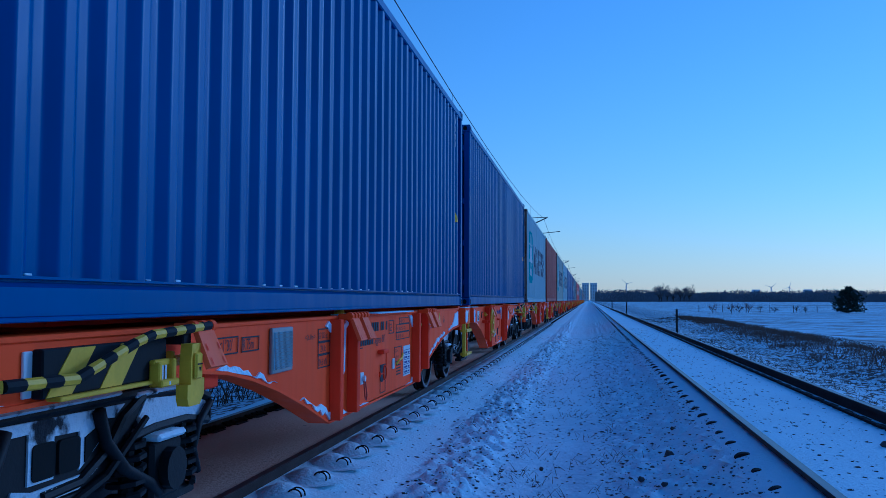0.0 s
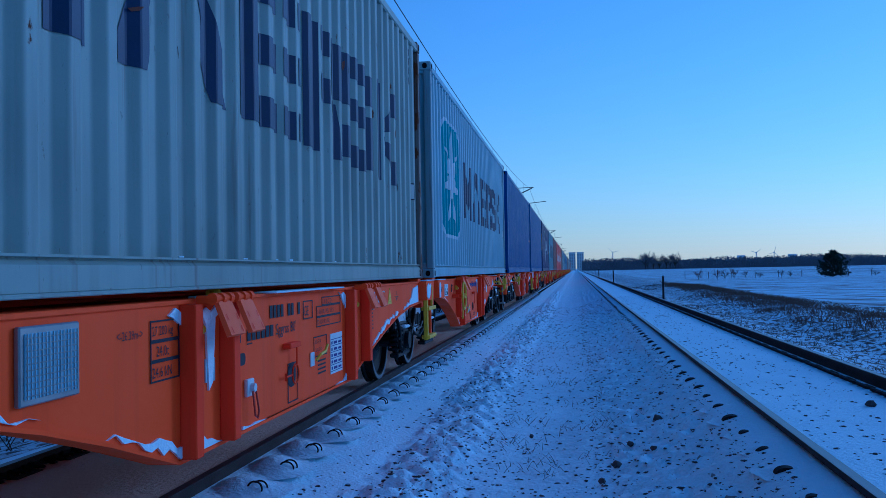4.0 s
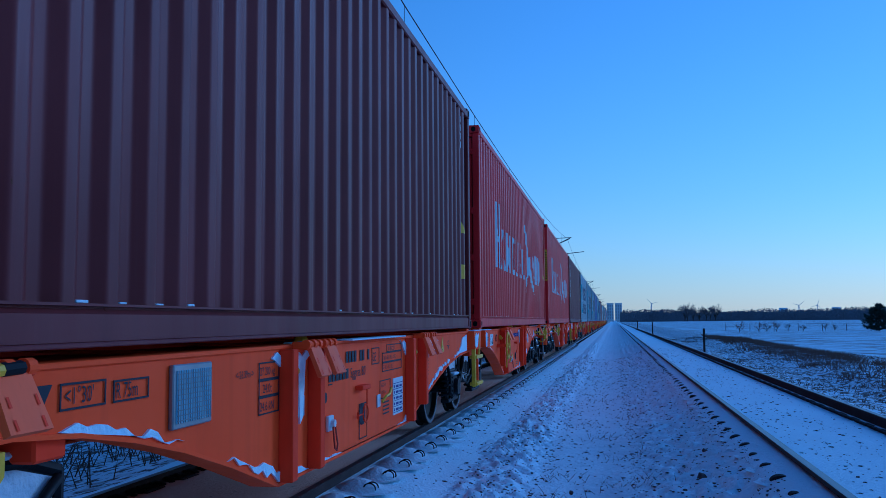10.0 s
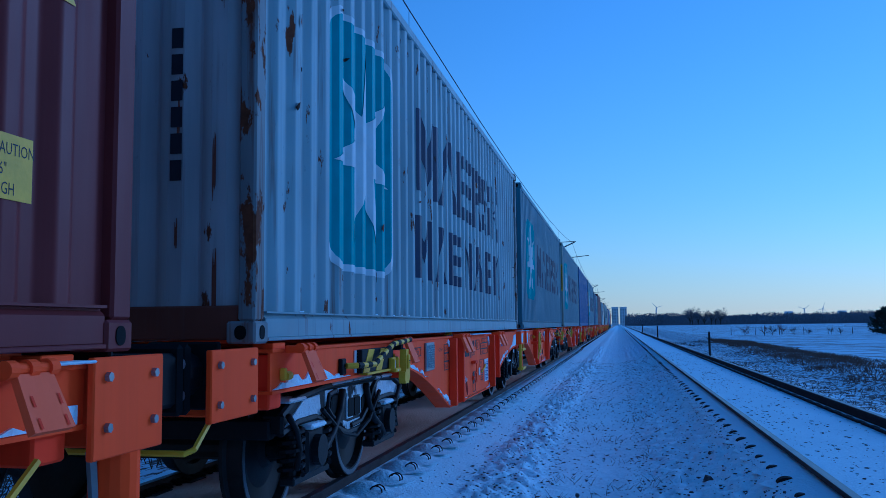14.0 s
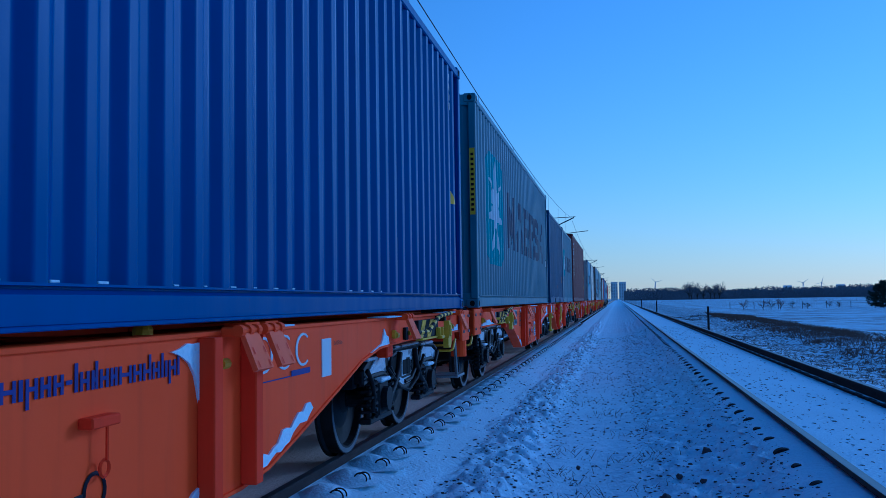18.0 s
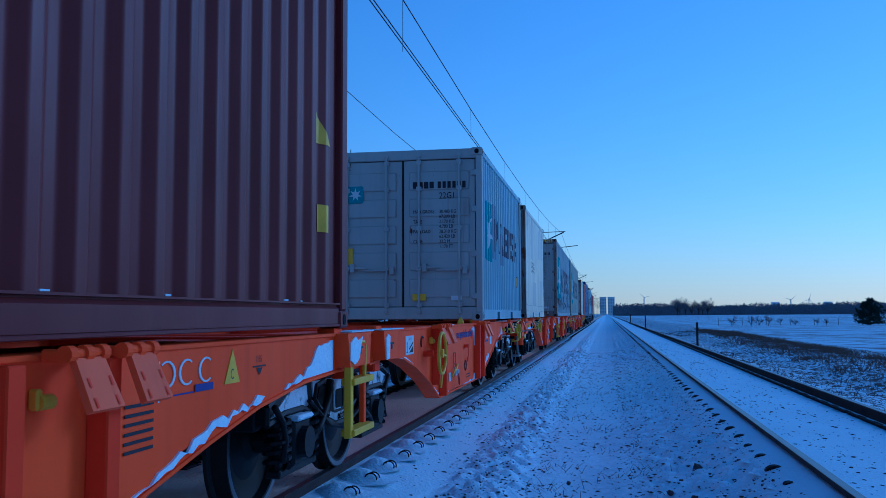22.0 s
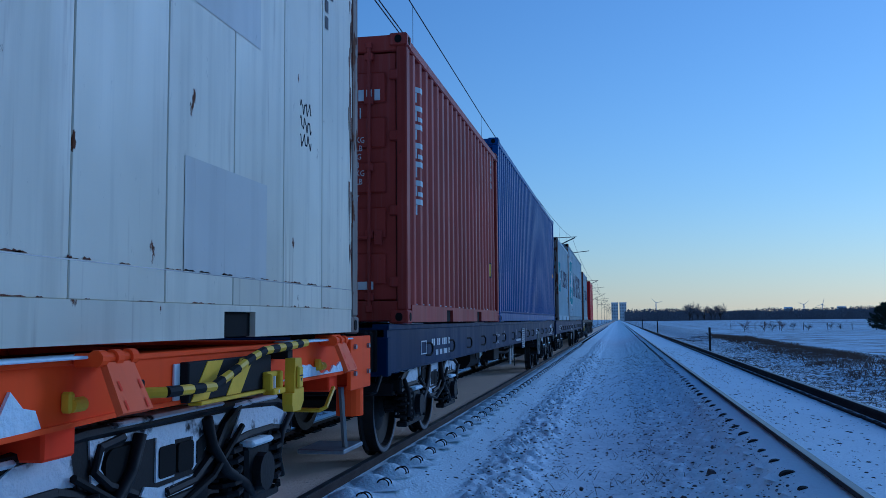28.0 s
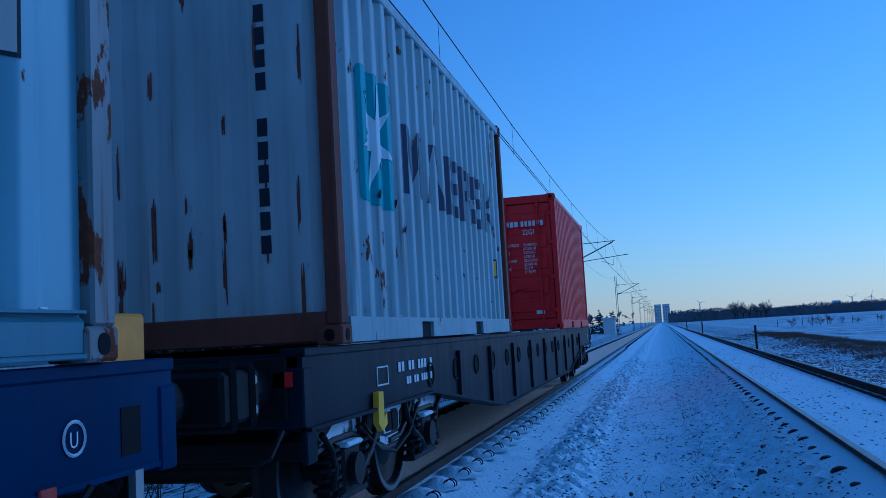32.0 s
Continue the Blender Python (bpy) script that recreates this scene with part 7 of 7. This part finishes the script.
def pebble(mesh, x, y, z, rx, ry, rz, rnd_):
    turn = rnd_.uniform(-0.5, 0.5)
    ca, sa = math.cos(turn), math.sin(turn)
    p = []
    for i in range(7):
        a = 2 * math.pi * i / 7
        q = rnd_.uniform(0.65, 1.25)
        u, v = math.cos(a) * rx * q, math.sin(a) * ry * q
        p.append((x + u * ca - v * sa, y + u * sa + v * ca, z + rz * rnd_.uniform(-0.15, 0.15)))
    for f, k in ((0.55, 0.8), (0.5, -0.7)):
        for i in range(7):
            px, py, pz = p[i]
            p.append((x + (px - x) * f, y + (py - y) * f, z + rz * k * rnd_.uniform(0.7, 1.15)))
    fs = [(i, (i + 1) % 7, 7 + (i + 1) % 7, 7 + i) for i in range(7)] + [((i + 1) % 7, i, 14 + i, 14 + (i + 1) % 7) for i in range(7)]
    mesh.add(p, fs + [tuple(range(7, 14)), tuple(range(20, 13, -1))])


for i in range(16000):
    y = 3.6 + 34 * rnd.random() ** 1.6
    band = rnd.random()
    if band < 0.36:
        x = rnd.gauss(-1.08, 0.20)
    elif band < 0.70:
        x = rnd.uniform(0.15, 1.22)
    elif band < 0.80:
        x = rnd.uniform(1.55, 2.65)
    elif band < 0.84:
        x = rnd.uniform(-1.9, -1.3)
    else:
        x = rnd.uniform(-0.8, 0.3)
    z = ground_z(x, y)
    r = 0.0035 + 0.010 * rnd.random() ** 3.0
    pebble(dark, x, y, z + r * rnd.uniform(-0.2, 0.3), r * rnd.uniform(1.0, 2.2), r * 1.0, r * 0.75, rnd)
    if i % 4:
        pebble(caps, x + r * rnd.uniform(-0.4, 0.4), y + r * 0.9, z + r * 0.3, r * rnd.uniform(1.4, 2.3), r * 1.1, r * 0.7, rnd)
for x, y, r in ((0.75, 8.38, 0.06), (0.46, 7.6, 0.035), (0.58, 8.0, 0.03), (0.9, 9.6, 0.03), (0.32, 7.0, 0.04), (2.45, 7.9, 0.05), (-0.42, 8.7, 0.03), (0.62, 7.2, 0.03), (0.2, 6.6, 0.035)):
    pebble(dark, x, y, ground_z(x, y) + r * 0.4, r, r, r * 0.9, rnd)
tagged(part("ballast_stones", dark, BALLAST_STONE), "dark ballast stones showing through the snow", "stones", "", "stuff")
tagged(part("stone_snow_caps", caps, SNOW, smooth=True), "caps of snow on ballast stones", "snow", "", "stuff")

# ---- dead grass ----
STRAW = plain("dead_grass", (0.17, 0.11, 0.08), 0.9, 0, 0.4, 3, 20, 0)
STRAW_D = plain("dark_dead_grass", (0.07, 0.05, 0.035), 0.9, 0, 0.4, 3, 20, 0)


def blades(mesh, x, y, n, spread, h, lean, rnd_, w=0.006):
    for i in range(n):
        a = rnd_.uniform(0, 2 * math.pi)
        r = spread * rnd_.random() ** 0.7
        bx, by = x + r * math.cos(a), y + r * math.sin(a)
        bz = ground_z(bx, by) - 0.02
        hh = h * rnd_.uniform(0.5, 1.2)
        dx, dy = lean * hh * rnd_.uniform(-1, 1), lean * hh * rnd_.uniform(-1, 1)
        mesh.add([(bx - w, by, bz), (bx + w, by, bz), (bx + dx * 0.5 + w * 0.7, by + dy * 0.5, bz + hh * 0.6), (bx + dx * 0.5 - w * 0.7, by + dy * 0.5, bz + hh * 0.6), (bx + dx, by + dy, bz + hh)],
                 [(0, 1, 2, 3), (3, 2, 4)])


for x, y, n in ((-0.47, 8.2, 34), (-0.35, 7.2, 30), (0.4, 8.86, 16), (-0.55, 9.4, 20), (0.05, 8.9, 22), (0.1, 10.8, 14), (-0.2, 12.5, 16), (-0.6, 14, 14), (0.15, 7.4, 12), (-1.25, 10.4, 10), (0.2, 15, 12), (-0.3, 18, 16)):
    m = Mesh()
    blades(m, x, y, n, 0.34, 0.10, 1.6, rnd, 0.003)
    tagged(part("grass_tuft", m, STRAW_D), "dry grass tuft poking through the snow", "grass", "", "stuff")
m, fine = Mesh(), Mesh()
for i in range(3600):
    y = 9 + 62 * rnd.random() ** 1.25
    x = rnd.uniform(3.5, 9.5)
    patch = noise.noise(Vector((x * 0.35, y * 0.16, 11)))
    if i % 2 and patch > -0.05:
        blades(fine, x, y, 7, 0.35, 0.07, 1.4, rnd, 0.003 + 0.00018 * y)
    elif abs(x - 6.4 - 0.03 * (y - 20)) < 1.3 + 0.8 * patch and y > 17:
        blades(m, x, y, 9, 0.32, 0.17, 1.1, rnd, 0.003 + 0.00020 * y)
tagged(part("verge_weeds", fine, STRAW_D), "dark stalks sticking out of the verge's snow", "grass", "", "stuff")
tagged(part("verge_grass", m, STRAW), "brown dead grass along the verge", "grass", "", "stuff")
m = Mesh()
for i in range(1500):
    y, x = rnd.uniform(3, 60), -rnd.uniform(5.0, 11)
    blades(m, x, y, 5, 0.3, 0.35, 0.7, rnd, 0.008)
tagged(part("far_verge_grass", m, STRAW_D), "dark dead weeds beyond the train", "grass", "", "stuff")

# ---- posts ----
POSTM = plain("weathered_post", (0.035, 0.03, 0.03), 0.85, 0, 0.4, 4, 40, 0.4)
for x, y, h, wd in ((3.45, 36.0, 0.95, 0.08), (3.5, 84.0, 1.1, 0.11), (3.6, 140.0, 1.3, 0.13)):
    z = ground_z(x, y)
    p = thing("marker_post", "dark trackside marker post standing in snow", "post", "marker posts")
    part("shaft", Mesh().box(x - wd / 2, x + wd / 2, y - wd / 2, y + wd / 2, z - 0.1, z + h, 0.012), POSTM, p)
    part("snow_cap", Mesh().box(x - wd / 2, x + wd / 2, y - wd / 2, y + wd / 2, z + h, z + h + 0.03, 0.01), SNOW, p)
fence = thing("field_fence", "line of thin fence posts across the snowy field", "fence")
for i in range(22):
    x, y = 14 + i * 3.0, 118 + i * 0.5
    z = ground_z(x, y)
    part("fence_post", Mesh().box(x - 0.03, x + 0.03, y - 0.03, y + 0.03, z - 0.1, z + 0.8 + 0.2 * rnd.random()), POSTM, fence)
part("fence_wire", Mesh().cyl((14, 118, 0.35), (14 + 64.5, 118 + 10.75, 0.35), 0.012, 4).cyl((14, 118, 0.65), (14 + 64.5, 118 + 10.75, 0.65), 0.012, 4), POSTM, fence)

# ---- overhead line ----
MAST_X, CONTACT, CARRIER = XT - 3.1, 5.28, 6.75
MASTS = [62 + 70 * i for i in range(-2, 10)]


def catenary_mast(y):
    t = thing("catenary_mast", "steel lattice mast with a bracket over the track", "mast", "masts of the overhead line")
    base = -0.4
    m = Mesh()
    for dx in (-0.11, 0.11):
        m.box(MAST_X + dx - 0.03, MAST_X + dx + 0.03, y - 0.07, y + 0.07, base, 8.2)
    for i in range(16):
        z = base + 0.4 + i * 0.5
        m.cyl((MAST_X - 0.1, y, z), (MAST_X + 0.1, y, z + 0.25), 0.015, 4)
    part("mast_pole", m, MAST, t)
    part("footing", Mesh().box(MAST_X - 0.3, MAST_X + 0.3, y - 0.3, y + 0.3, base - 0.4, base + 0.15, 0.03), CONCRETE, t)
    part("bracket_tube", Mesh().cyl((MAST_X + 0.1, y, 6.9), (XT + 0.3, y, 7.0), 0.025, 6), MAST, t)
    part("bracket_strut", Mesh().cyl((MAST_X + 0.1, y, 5.5), (XT + 0.2, y, 6.95), 0.04, 8), MAST, t)
    part("register_arm", Mesh().cyl((MAST_X + 0.1, y, 5.6), (XT + 1.15, y, 6.0), 0.025, 6).cyl((XT - 0.7, y, 5.65), (XT + 0.1, y, CONTACT + 0.03), 0.014, 5).cyl((XT + 0.1, y, 5.78), (XT + 0.1, y, CONTACT), 0.012, 5), MAST, t)
    part("insulator", Mesh().cyl((MAST_X + 0.12, y, 6.9), (MAST_X + 0.5, y, 6.915), 0.06, 8).cyl((MAST_X + 0.12, y, 5.52), (MAST_X + 0.45, y, 5.76), 0.06, 8), BLACK, t)
    return t


for y in MASTS:
    catenary_mast(y)
wires = thing("overhead_wires", "contact wire and carrier wire over the train's track", "wire")
for a, b in zip(MASTS, MASTS[1:]):
    za = [(XT + (0.2 if ((a - 62) // 70) % 2 else -0.2) * (1 - k / 4) + (0.2 if ((b - 62) // 70) % 2 else -0.2) * k / 4, a + (b - a) * k / 4) for k in range(5)]
    for dx in (0.0, 0.05):
        part("contact_wire", Mesh().tube([(x + dx, y, CONTACT) for x, y in za], 0.009, 5), WIRE, wires)
    pts = [(XT, a + (b - a) * k / 10, CARRIER - 1.0 * (1 - (2 * k / 10 - 1) ** 2) + 0.2) for k in range(11)]
    part("carrier_wire", Mesh().tube(pts, 0.010, 5), WIRE, wires)
    part("feeder_wire", Mesh().tube([(MAST_X - 0.4, a + (b - a) * k / 6, 7.9 - 0.9 * (1 - (2 * k / 6 - 1) ** 2)) for k in range(7)], 0.010, 4), WIRE, wires)
    for k in range(1, 10):
        part("dropper", Mesh().cyl((XT, pts[k][1], pts[k][2]), (XT, pts[k][1], CONTACT), 0.005, 4), WIRE, wires)

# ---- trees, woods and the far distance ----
# distance haze is mixed into this paler, bluish version of the twig colour
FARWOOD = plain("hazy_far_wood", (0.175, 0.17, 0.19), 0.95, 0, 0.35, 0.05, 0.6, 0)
TWIG = plain("bare_twigs", (0.055, 0.048, 0.045), 0.95, 0, 0.4, 2, 10, 0)
BARK = plain("bark", (0.06, 0.05, 0.042), 0.95, 0, 0.4, 5, 30, 0.5)
NEEDLE = plain("spruce_needles", (0.022, 0.035, 0.024), 0.9, 0, 0.4, 3, 20, 0)
BUSH = plain("rusty_bush_leaves", (0.13, 0.045, 0.03), 0.9, 0, 0.4, 3, 20, 0)


def shard(mesh, c, size, rnd_, flat=0.5):
    """A small three-cornered clump."""
    a = [Vector((rnd_.gauss(0, 1), rnd_.gauss(0, 1), rnd_.gauss(0, 1) * flat)).normalized() * size for _ in range(4)]
    mesh.add([c + p for p in a], [(0, 1, 2), (0, 2, 3), (0, 3, 1), (1, 3, 2)])


def spruce(x, y, h, w, seed):
    r = random.Random(seed)
    z = ground_z(x, y)
    t = thing("spruce_tree", "dark spruce tree beyond the tracks", "tree", "spruces")
    part("trunk", Mesh().cyl((x, y, z - 0.2), (x, y, z + h), 0.13 * h / 8, 7, 0.02), BARK, t)
    m = Mesh()
    tiers = int(h * 2.4)
    for i in range(tiers):
        f = i / tiers
        zz, rad = z + h * (0.08 + 0.92 * f), w * (1 - f) ** 0.85 * r.uniform(0.8, 1.15) + 0.05
        for k in range(int(7 + 10 * (1 - f))):
            a = r.uniform(0, 2 * math.pi)
            n = 4
            for j in range(n):
                d = rad * (j + 0.6) / n * r.uniform(0.9, 1.1)
                shard(m, Vector((x + d * math.cos(a), y + d * math.sin(a), zz - d * 0.35 + r.uniform(-0.08, 0.08))), 0.30 * (1.1 - 0.5 * f) * w / 2, r, 0.5)
    part("crown", m, NEEDLE, t)
    return t


def bare_tree(x, y, h, w, seed, mat_=TWIG, name="bare_tree", label="leafless winter tree at the edge of the field", n=5, low=0.25, thin=1.0):
    """A trunk that forks into limbs, branches and twigs."""
    r = random.Random(seed)
    z = ground_z(x, y)
    t = thing(name, label, "tree" if name != "bush" else "bush", "trees" if name != "bush" else "bushes in the field")
    tr, m = Mesh(), Mesh()
    base, fork = Vector((x, y, z - 0.2)), Vector((x, y, z + h * low))
    tr.cyl(base, fork + Vector((0, 0, h * 0.25)), 0.022 * h, 6, 0.010 * h)

    def grow(mesh, p, d, length, rad, depth):
        q = p + d * length
        mesh.cyl(p, q, rad, 3, rad * 0.55, False)
        if depth:
            for _ in range(n):
                e = (d + Vector((r.gauss(0, 0.55), r.gauss(0, 0.55), r.gauss(0.12, 0.4)))).normalized()
                grow(m, p + d * length * r.uniform(0.35, 1.0), e, length * r.uniform(0.45, 0.72), rad * 0.5, depth - 1)
    for k in range(8):
        a = 2 * math.pi * (k + r.random()) / 8
        d = Vector((math.cos(a) * w / h, math.sin(a) * w / h, r.uniform(0.35, 0.9))).normalized()
        grow(tr, fork + Vector((0, 0, h * 0.25 * r.random())), d, h * r.uniform(0.30, 0.42), 0.009 * h * thin, 3)
    part("trunk", tr, BARK, t)
    part("crown", m, mat_, t)
    return t


def field_pine(x, y, h, w, seed):
    """A broad young pine: needled boughs in uneven tiers down to the ground."""
    r = random.Random(seed)
    z = ground_z(x, y)
    t = thing("pine_tree", "round dark pine tree in the field", "tree", "trees")
    part("trunk", Mesh().cyl((x, y, z - 0.2), (x, y, z + h * 0.95), 0.10, 7, 0.02), BARK, t)
    m = Mesh()
    for i in range(130):
        f = r.random() ** 1.2
        a = r.uniform(0, 2 * math.pi)
        rad = w * (1 - f) ** 0.5 * r.uniform(0.6, 1.1)
        c0 = Vector((x, y, z + h * (0.06 + 0.84 * f)))
        tip = c0 + Vector((math.cos(a) * rad, math.sin(a) * rad, rad * r.uniform(0.0, 0.35)))
        for k in range(26):
            q = r.random() ** 0.6
            shard(m, c0.lerp(tip, q) + Vector((r.gauss(0, 0.10), r.gauss(0, 0.10), r.gauss(0.02, 0.09))), r.uniform(0.07, 0.17), r, 0.9)
    part("crown", m, NEEDLE, t)
    return t


for i, (x, y, w) in enumerate(((14.6, 110, 0.75), (16.8, 110, 0.6), (18.0, 112, 0.7), (18.9, 111, 0.55), (22.5, 114, 0.6), (25.5, 116, 0.5), (27.0, 118, 0.5), (21.2, 116, 0.4), (38.5, 122, 0.9), (41, 120, 0.8), (44, 125, 0.7))):
    bare_tree(x, y, 1.55 if i < 4 else 1.1, w, 20 + i, BUSH if i in (0, 1, 3) else TWIG, "bush", "leafless reddish bush in the snowy field" if i in (0, 1, 3) else "small bare bush in the snowy field", 4, 0.05, 1.6)
field_pine(31.6, 116, 3.5, 2.3, 61)
for i in range(26):
    spruce(-rnd.uniform(17, 36), 30 + i * 2.7 + rnd.uniform(-1, 1), rnd.uniform(6, 11), rnd.uniform(1.6, 2.4), 100 + i)
for i in range(11):
    spruce(-rnd.uniform(13, 18), 27 + i * 2.4 + rnd.uniform(-1, 1), rnd.uniform(8.5, 11.5), rnd.uniform(1.6, 2.2), 180 + i)
for i in range(12):
    bare_tree(-rnd.uniform(14, 22), 26 + i * 6 + rnd.uniform(-1, 1), rnd.uniform(5, 8), 2.4, 200 + i, n=4)
for i in range(10):
    spruce(-rnd.uniform(20, 40), 190 + i * 9, rnd.uniform(7, 12), rnd.uniform(1.8, 2.6), 140 + i)
for i, (x, y, h) in enumerate(((-8.6, 166, 4.4), (-9.9, 168, 3.6), (-11.4, 170, 4.8), (-13.0, 172, 3.8))):
    spruce(x, y, h, 1.3, 170 + i)
# wood on the horizon: many small bare crowns
m = Mesh()
rr = random.Random(77)


def wood_top(x):
    """Height of the wood along the horizon."""
    n = noise.noise
    return 7.2 + 2.0 * n(Vector((x * 0.02, 0, 0))) + 1.3 * n(Vector((x * 0.09, 3, 0))) - (1.5 if x > 330 else 0)


for i in range(26000):
    f = rr.random()
    x = 7 + 567 * f
    y = 650 + 30 * rr.random()
    q = rr.random() ** 0.6
    z = ground_z(x, y) + wood_top(x) * (q + 0.16 * rr.random() ** 3)
    shard(m, Vector((x, y, z)), rr.uniform(0.25, 0.9), rr, 1.8)
for i in range(500):
    x, y = -20 - 300 * rr.random(), 560 + 200 * rr.random()
    shard(m, Vector((x, y, ground_z(x, y) + 9 * rr.random())), rr.uniform(1.2, 2.8), rr, 1.0)
for k in range(2):
    base, top = [], []
    for i in range(480):
        x = 5 + 1.33 * i
        y = 690 + 40 * k
        z = ground_z(x, y)
        base.append((x, y, z - 1))
        top.append((x, y, z + wood_top(x) * (0.80 + 0.1 * k) + 0.9 * rr.random() ** 2))
    m.add(base + top, [(i, i + 1, 481 + i, 480 + i) for i in range(479)])
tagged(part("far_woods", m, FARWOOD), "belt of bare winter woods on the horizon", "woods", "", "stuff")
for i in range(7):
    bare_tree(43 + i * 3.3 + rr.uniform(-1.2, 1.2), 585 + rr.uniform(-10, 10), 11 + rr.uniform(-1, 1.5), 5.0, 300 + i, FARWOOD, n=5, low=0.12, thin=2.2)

PLASTER = plain("pale_plaster", (0.60, 0.60, 0.62), 0.9, 0, 0.15, 0.5, 5, 0)
ROOFSNOW = plain("snowy_roof", (0.70, 0.72, 0.76), 0.9, 0, 0.15, 0.5, 5, 0)
PANE = plain("dark_window_pane", (0.26, 0.28, 0.32), 0.2, 0, 0.2, 1, 5, 0)
for i in range(14):
    x, y = 170 + i * 40 + rr.uniform(-12, 12), 900 + rr.uniform(-20, 30)
    z = ground_z(x, y) + 7.5
    hse = thing("house", "small pale house with a snowy roof far off", "house", "houses on the horizon")
    wl_ = part("wall", Mesh().box(x - 3.5, x + 3.5, y - 3, y + 3, z - 9, z + 2), PLASTER, hse)
    part("roof", Mesh().prism([(y - 3.4, z + 2), (y + 3.4, z + 2), (y, z + 4)], 'x', x - 3.8, x + 3.8), ROOFSNOW, hse)
    for k in (-1.8, 0.2, 1.9):
        part("window", Mesh().box(x + k - 0.5, x + k + 0.5, y - 3.06, y - 2.99, z + 0.2, z + 1.3), PANE, wl_)
# tall blocks at the end of the line
for x0, x1 in ((-6.6, 0.2), (1.6, 8.6)):
    tw = thing("tower_block", "pale tower block at the end of the line", "building", "tower blocks")
    tb = part("wall", Mesh().box(x0, x1, 930, 942, -1, 18.2, 0.1), PLASTER, tw)
    part("roof", Mesh().box(x0 - 0.2, x1 + 0.2, 929.8, 942.2, 18.2, 18.7), ROOFSNOW, tw)
    for i in range(5):
        for k in range(3):
            xa = x0 + (x1 - x0) * (k + 0.25) / 3
            part("window", Mesh().box(xa, xa + 1.2, 929.9, 930.02, 2.5 + 3.1 * i, 4.2 + 3.1 * i), PANE, tb)
TURBINE = plain("turbine_white", (0.6, 0.6, 0.62), 0.6, 0, 0.1, 1, 5, 0)
for i, (dx, top, tilt) in enumerate(((0.0412, 0.0200, 15), (0.1938, 0.0165, 40), (0.2124, 0.0165, 75))):
    y = 2600
    x, z = dx * y, EYE + top * y - 6
    tt = thing("wind_turbine", "white wind turbine on the far horizon", "wind turbine", "wind turbines")
    part("tower", Mesh().cyl((x, y, 0), (x, y, z), 1.6, 8, 1.0), TURBINE, tt)
    part("nacelle", Mesh().box(x - 1.2, x + 1.2, y - 4, y + 2, z - 1, z + 1.6, 0.3), TURBINE, tt)
    for k in range(3):
        a = radians(tilt + 120 * k)
        part("blade", Mesh().cyl((x, y - 4, z), (x + math.cos(a) * 17, y - 4, z + math.sin(a) * 17), 0.8, 5, 0.25), TURBINE, tt)
pl = thing("power_pylon", "far lattice pylon above the fields", "pylon")
part("mast_pole", Mesh().cyl((690, 1900, 0), (690, 1900, 36), 1.2, 5, 0.3).box(684, 696, 1899.6, 1900.4, 28, 28.8).box(686, 694, 1899.6, 1900.4, 33, 33.8), MAST, pl)
# cabin beside the far line
cb = thing("trackside_cabin", "small dark cabin beside the line", "cabin")
part("wall", Mesh().box(-9.5, -7.6, 150, 153, -0.5, 2.2, 0.03), PLASTER, cb)
part("roof", Mesh().box(-9.8, -7.3, 149.7, 153.3, 2.2, 2.4, 0.03), ROOFSNOW, cb)


# ---- the train runs ----
def run_at(t):
    """Metres run at a time between the rows."""
    i = max(0, min(len(RUN) - 2, sum(1 for q in RUN if q[0] <= t) - 1))
    (ta, da), (tb, db) = RUN[i], RUN[i + 1]
    va = (RUN[i + 1][1] - RUN[max(i - 1, 0)][1]) / (RUN[i + 1][0] - RUN[max(i - 1, 0)][0])
    j = min(i + 2, len(RUN) - 1)
    vb = (RUN[j][1] - da) / (RUN[j][0] - ta)
    h = tb - ta
    u = (t - ta) / h
    return da * (1 + 2 * u) * (1 - u) ** 2 + va * h * u * (1 - u) ** 2 + db * u * u * (3 - 2 * u) + vb * h * u * u * (u - 1)


def motions():
    turns = [(0.05 * k, math.degrees(run_at(0.05 * k) / WHEEL_R)) for k in range(641)]
    for ob, s in WAGONS:
        walk(ob, [(t, pose(XT, s - d, 0)) for t, d in RUN])
        for part_ in ob.children_recursive:
            if part_.name.startswith("wheelset"):
                y = part_.location.y
                walk(part_, [(t, pose(0, y, WHEEL_R, a)) for t, a in turns])
    for ob, s in BOXES:
        walk(ob, [(t, pose(XT, s - d, FLAT if s > S13 - 1 else DECK)) for t, d in RUN])


motions()
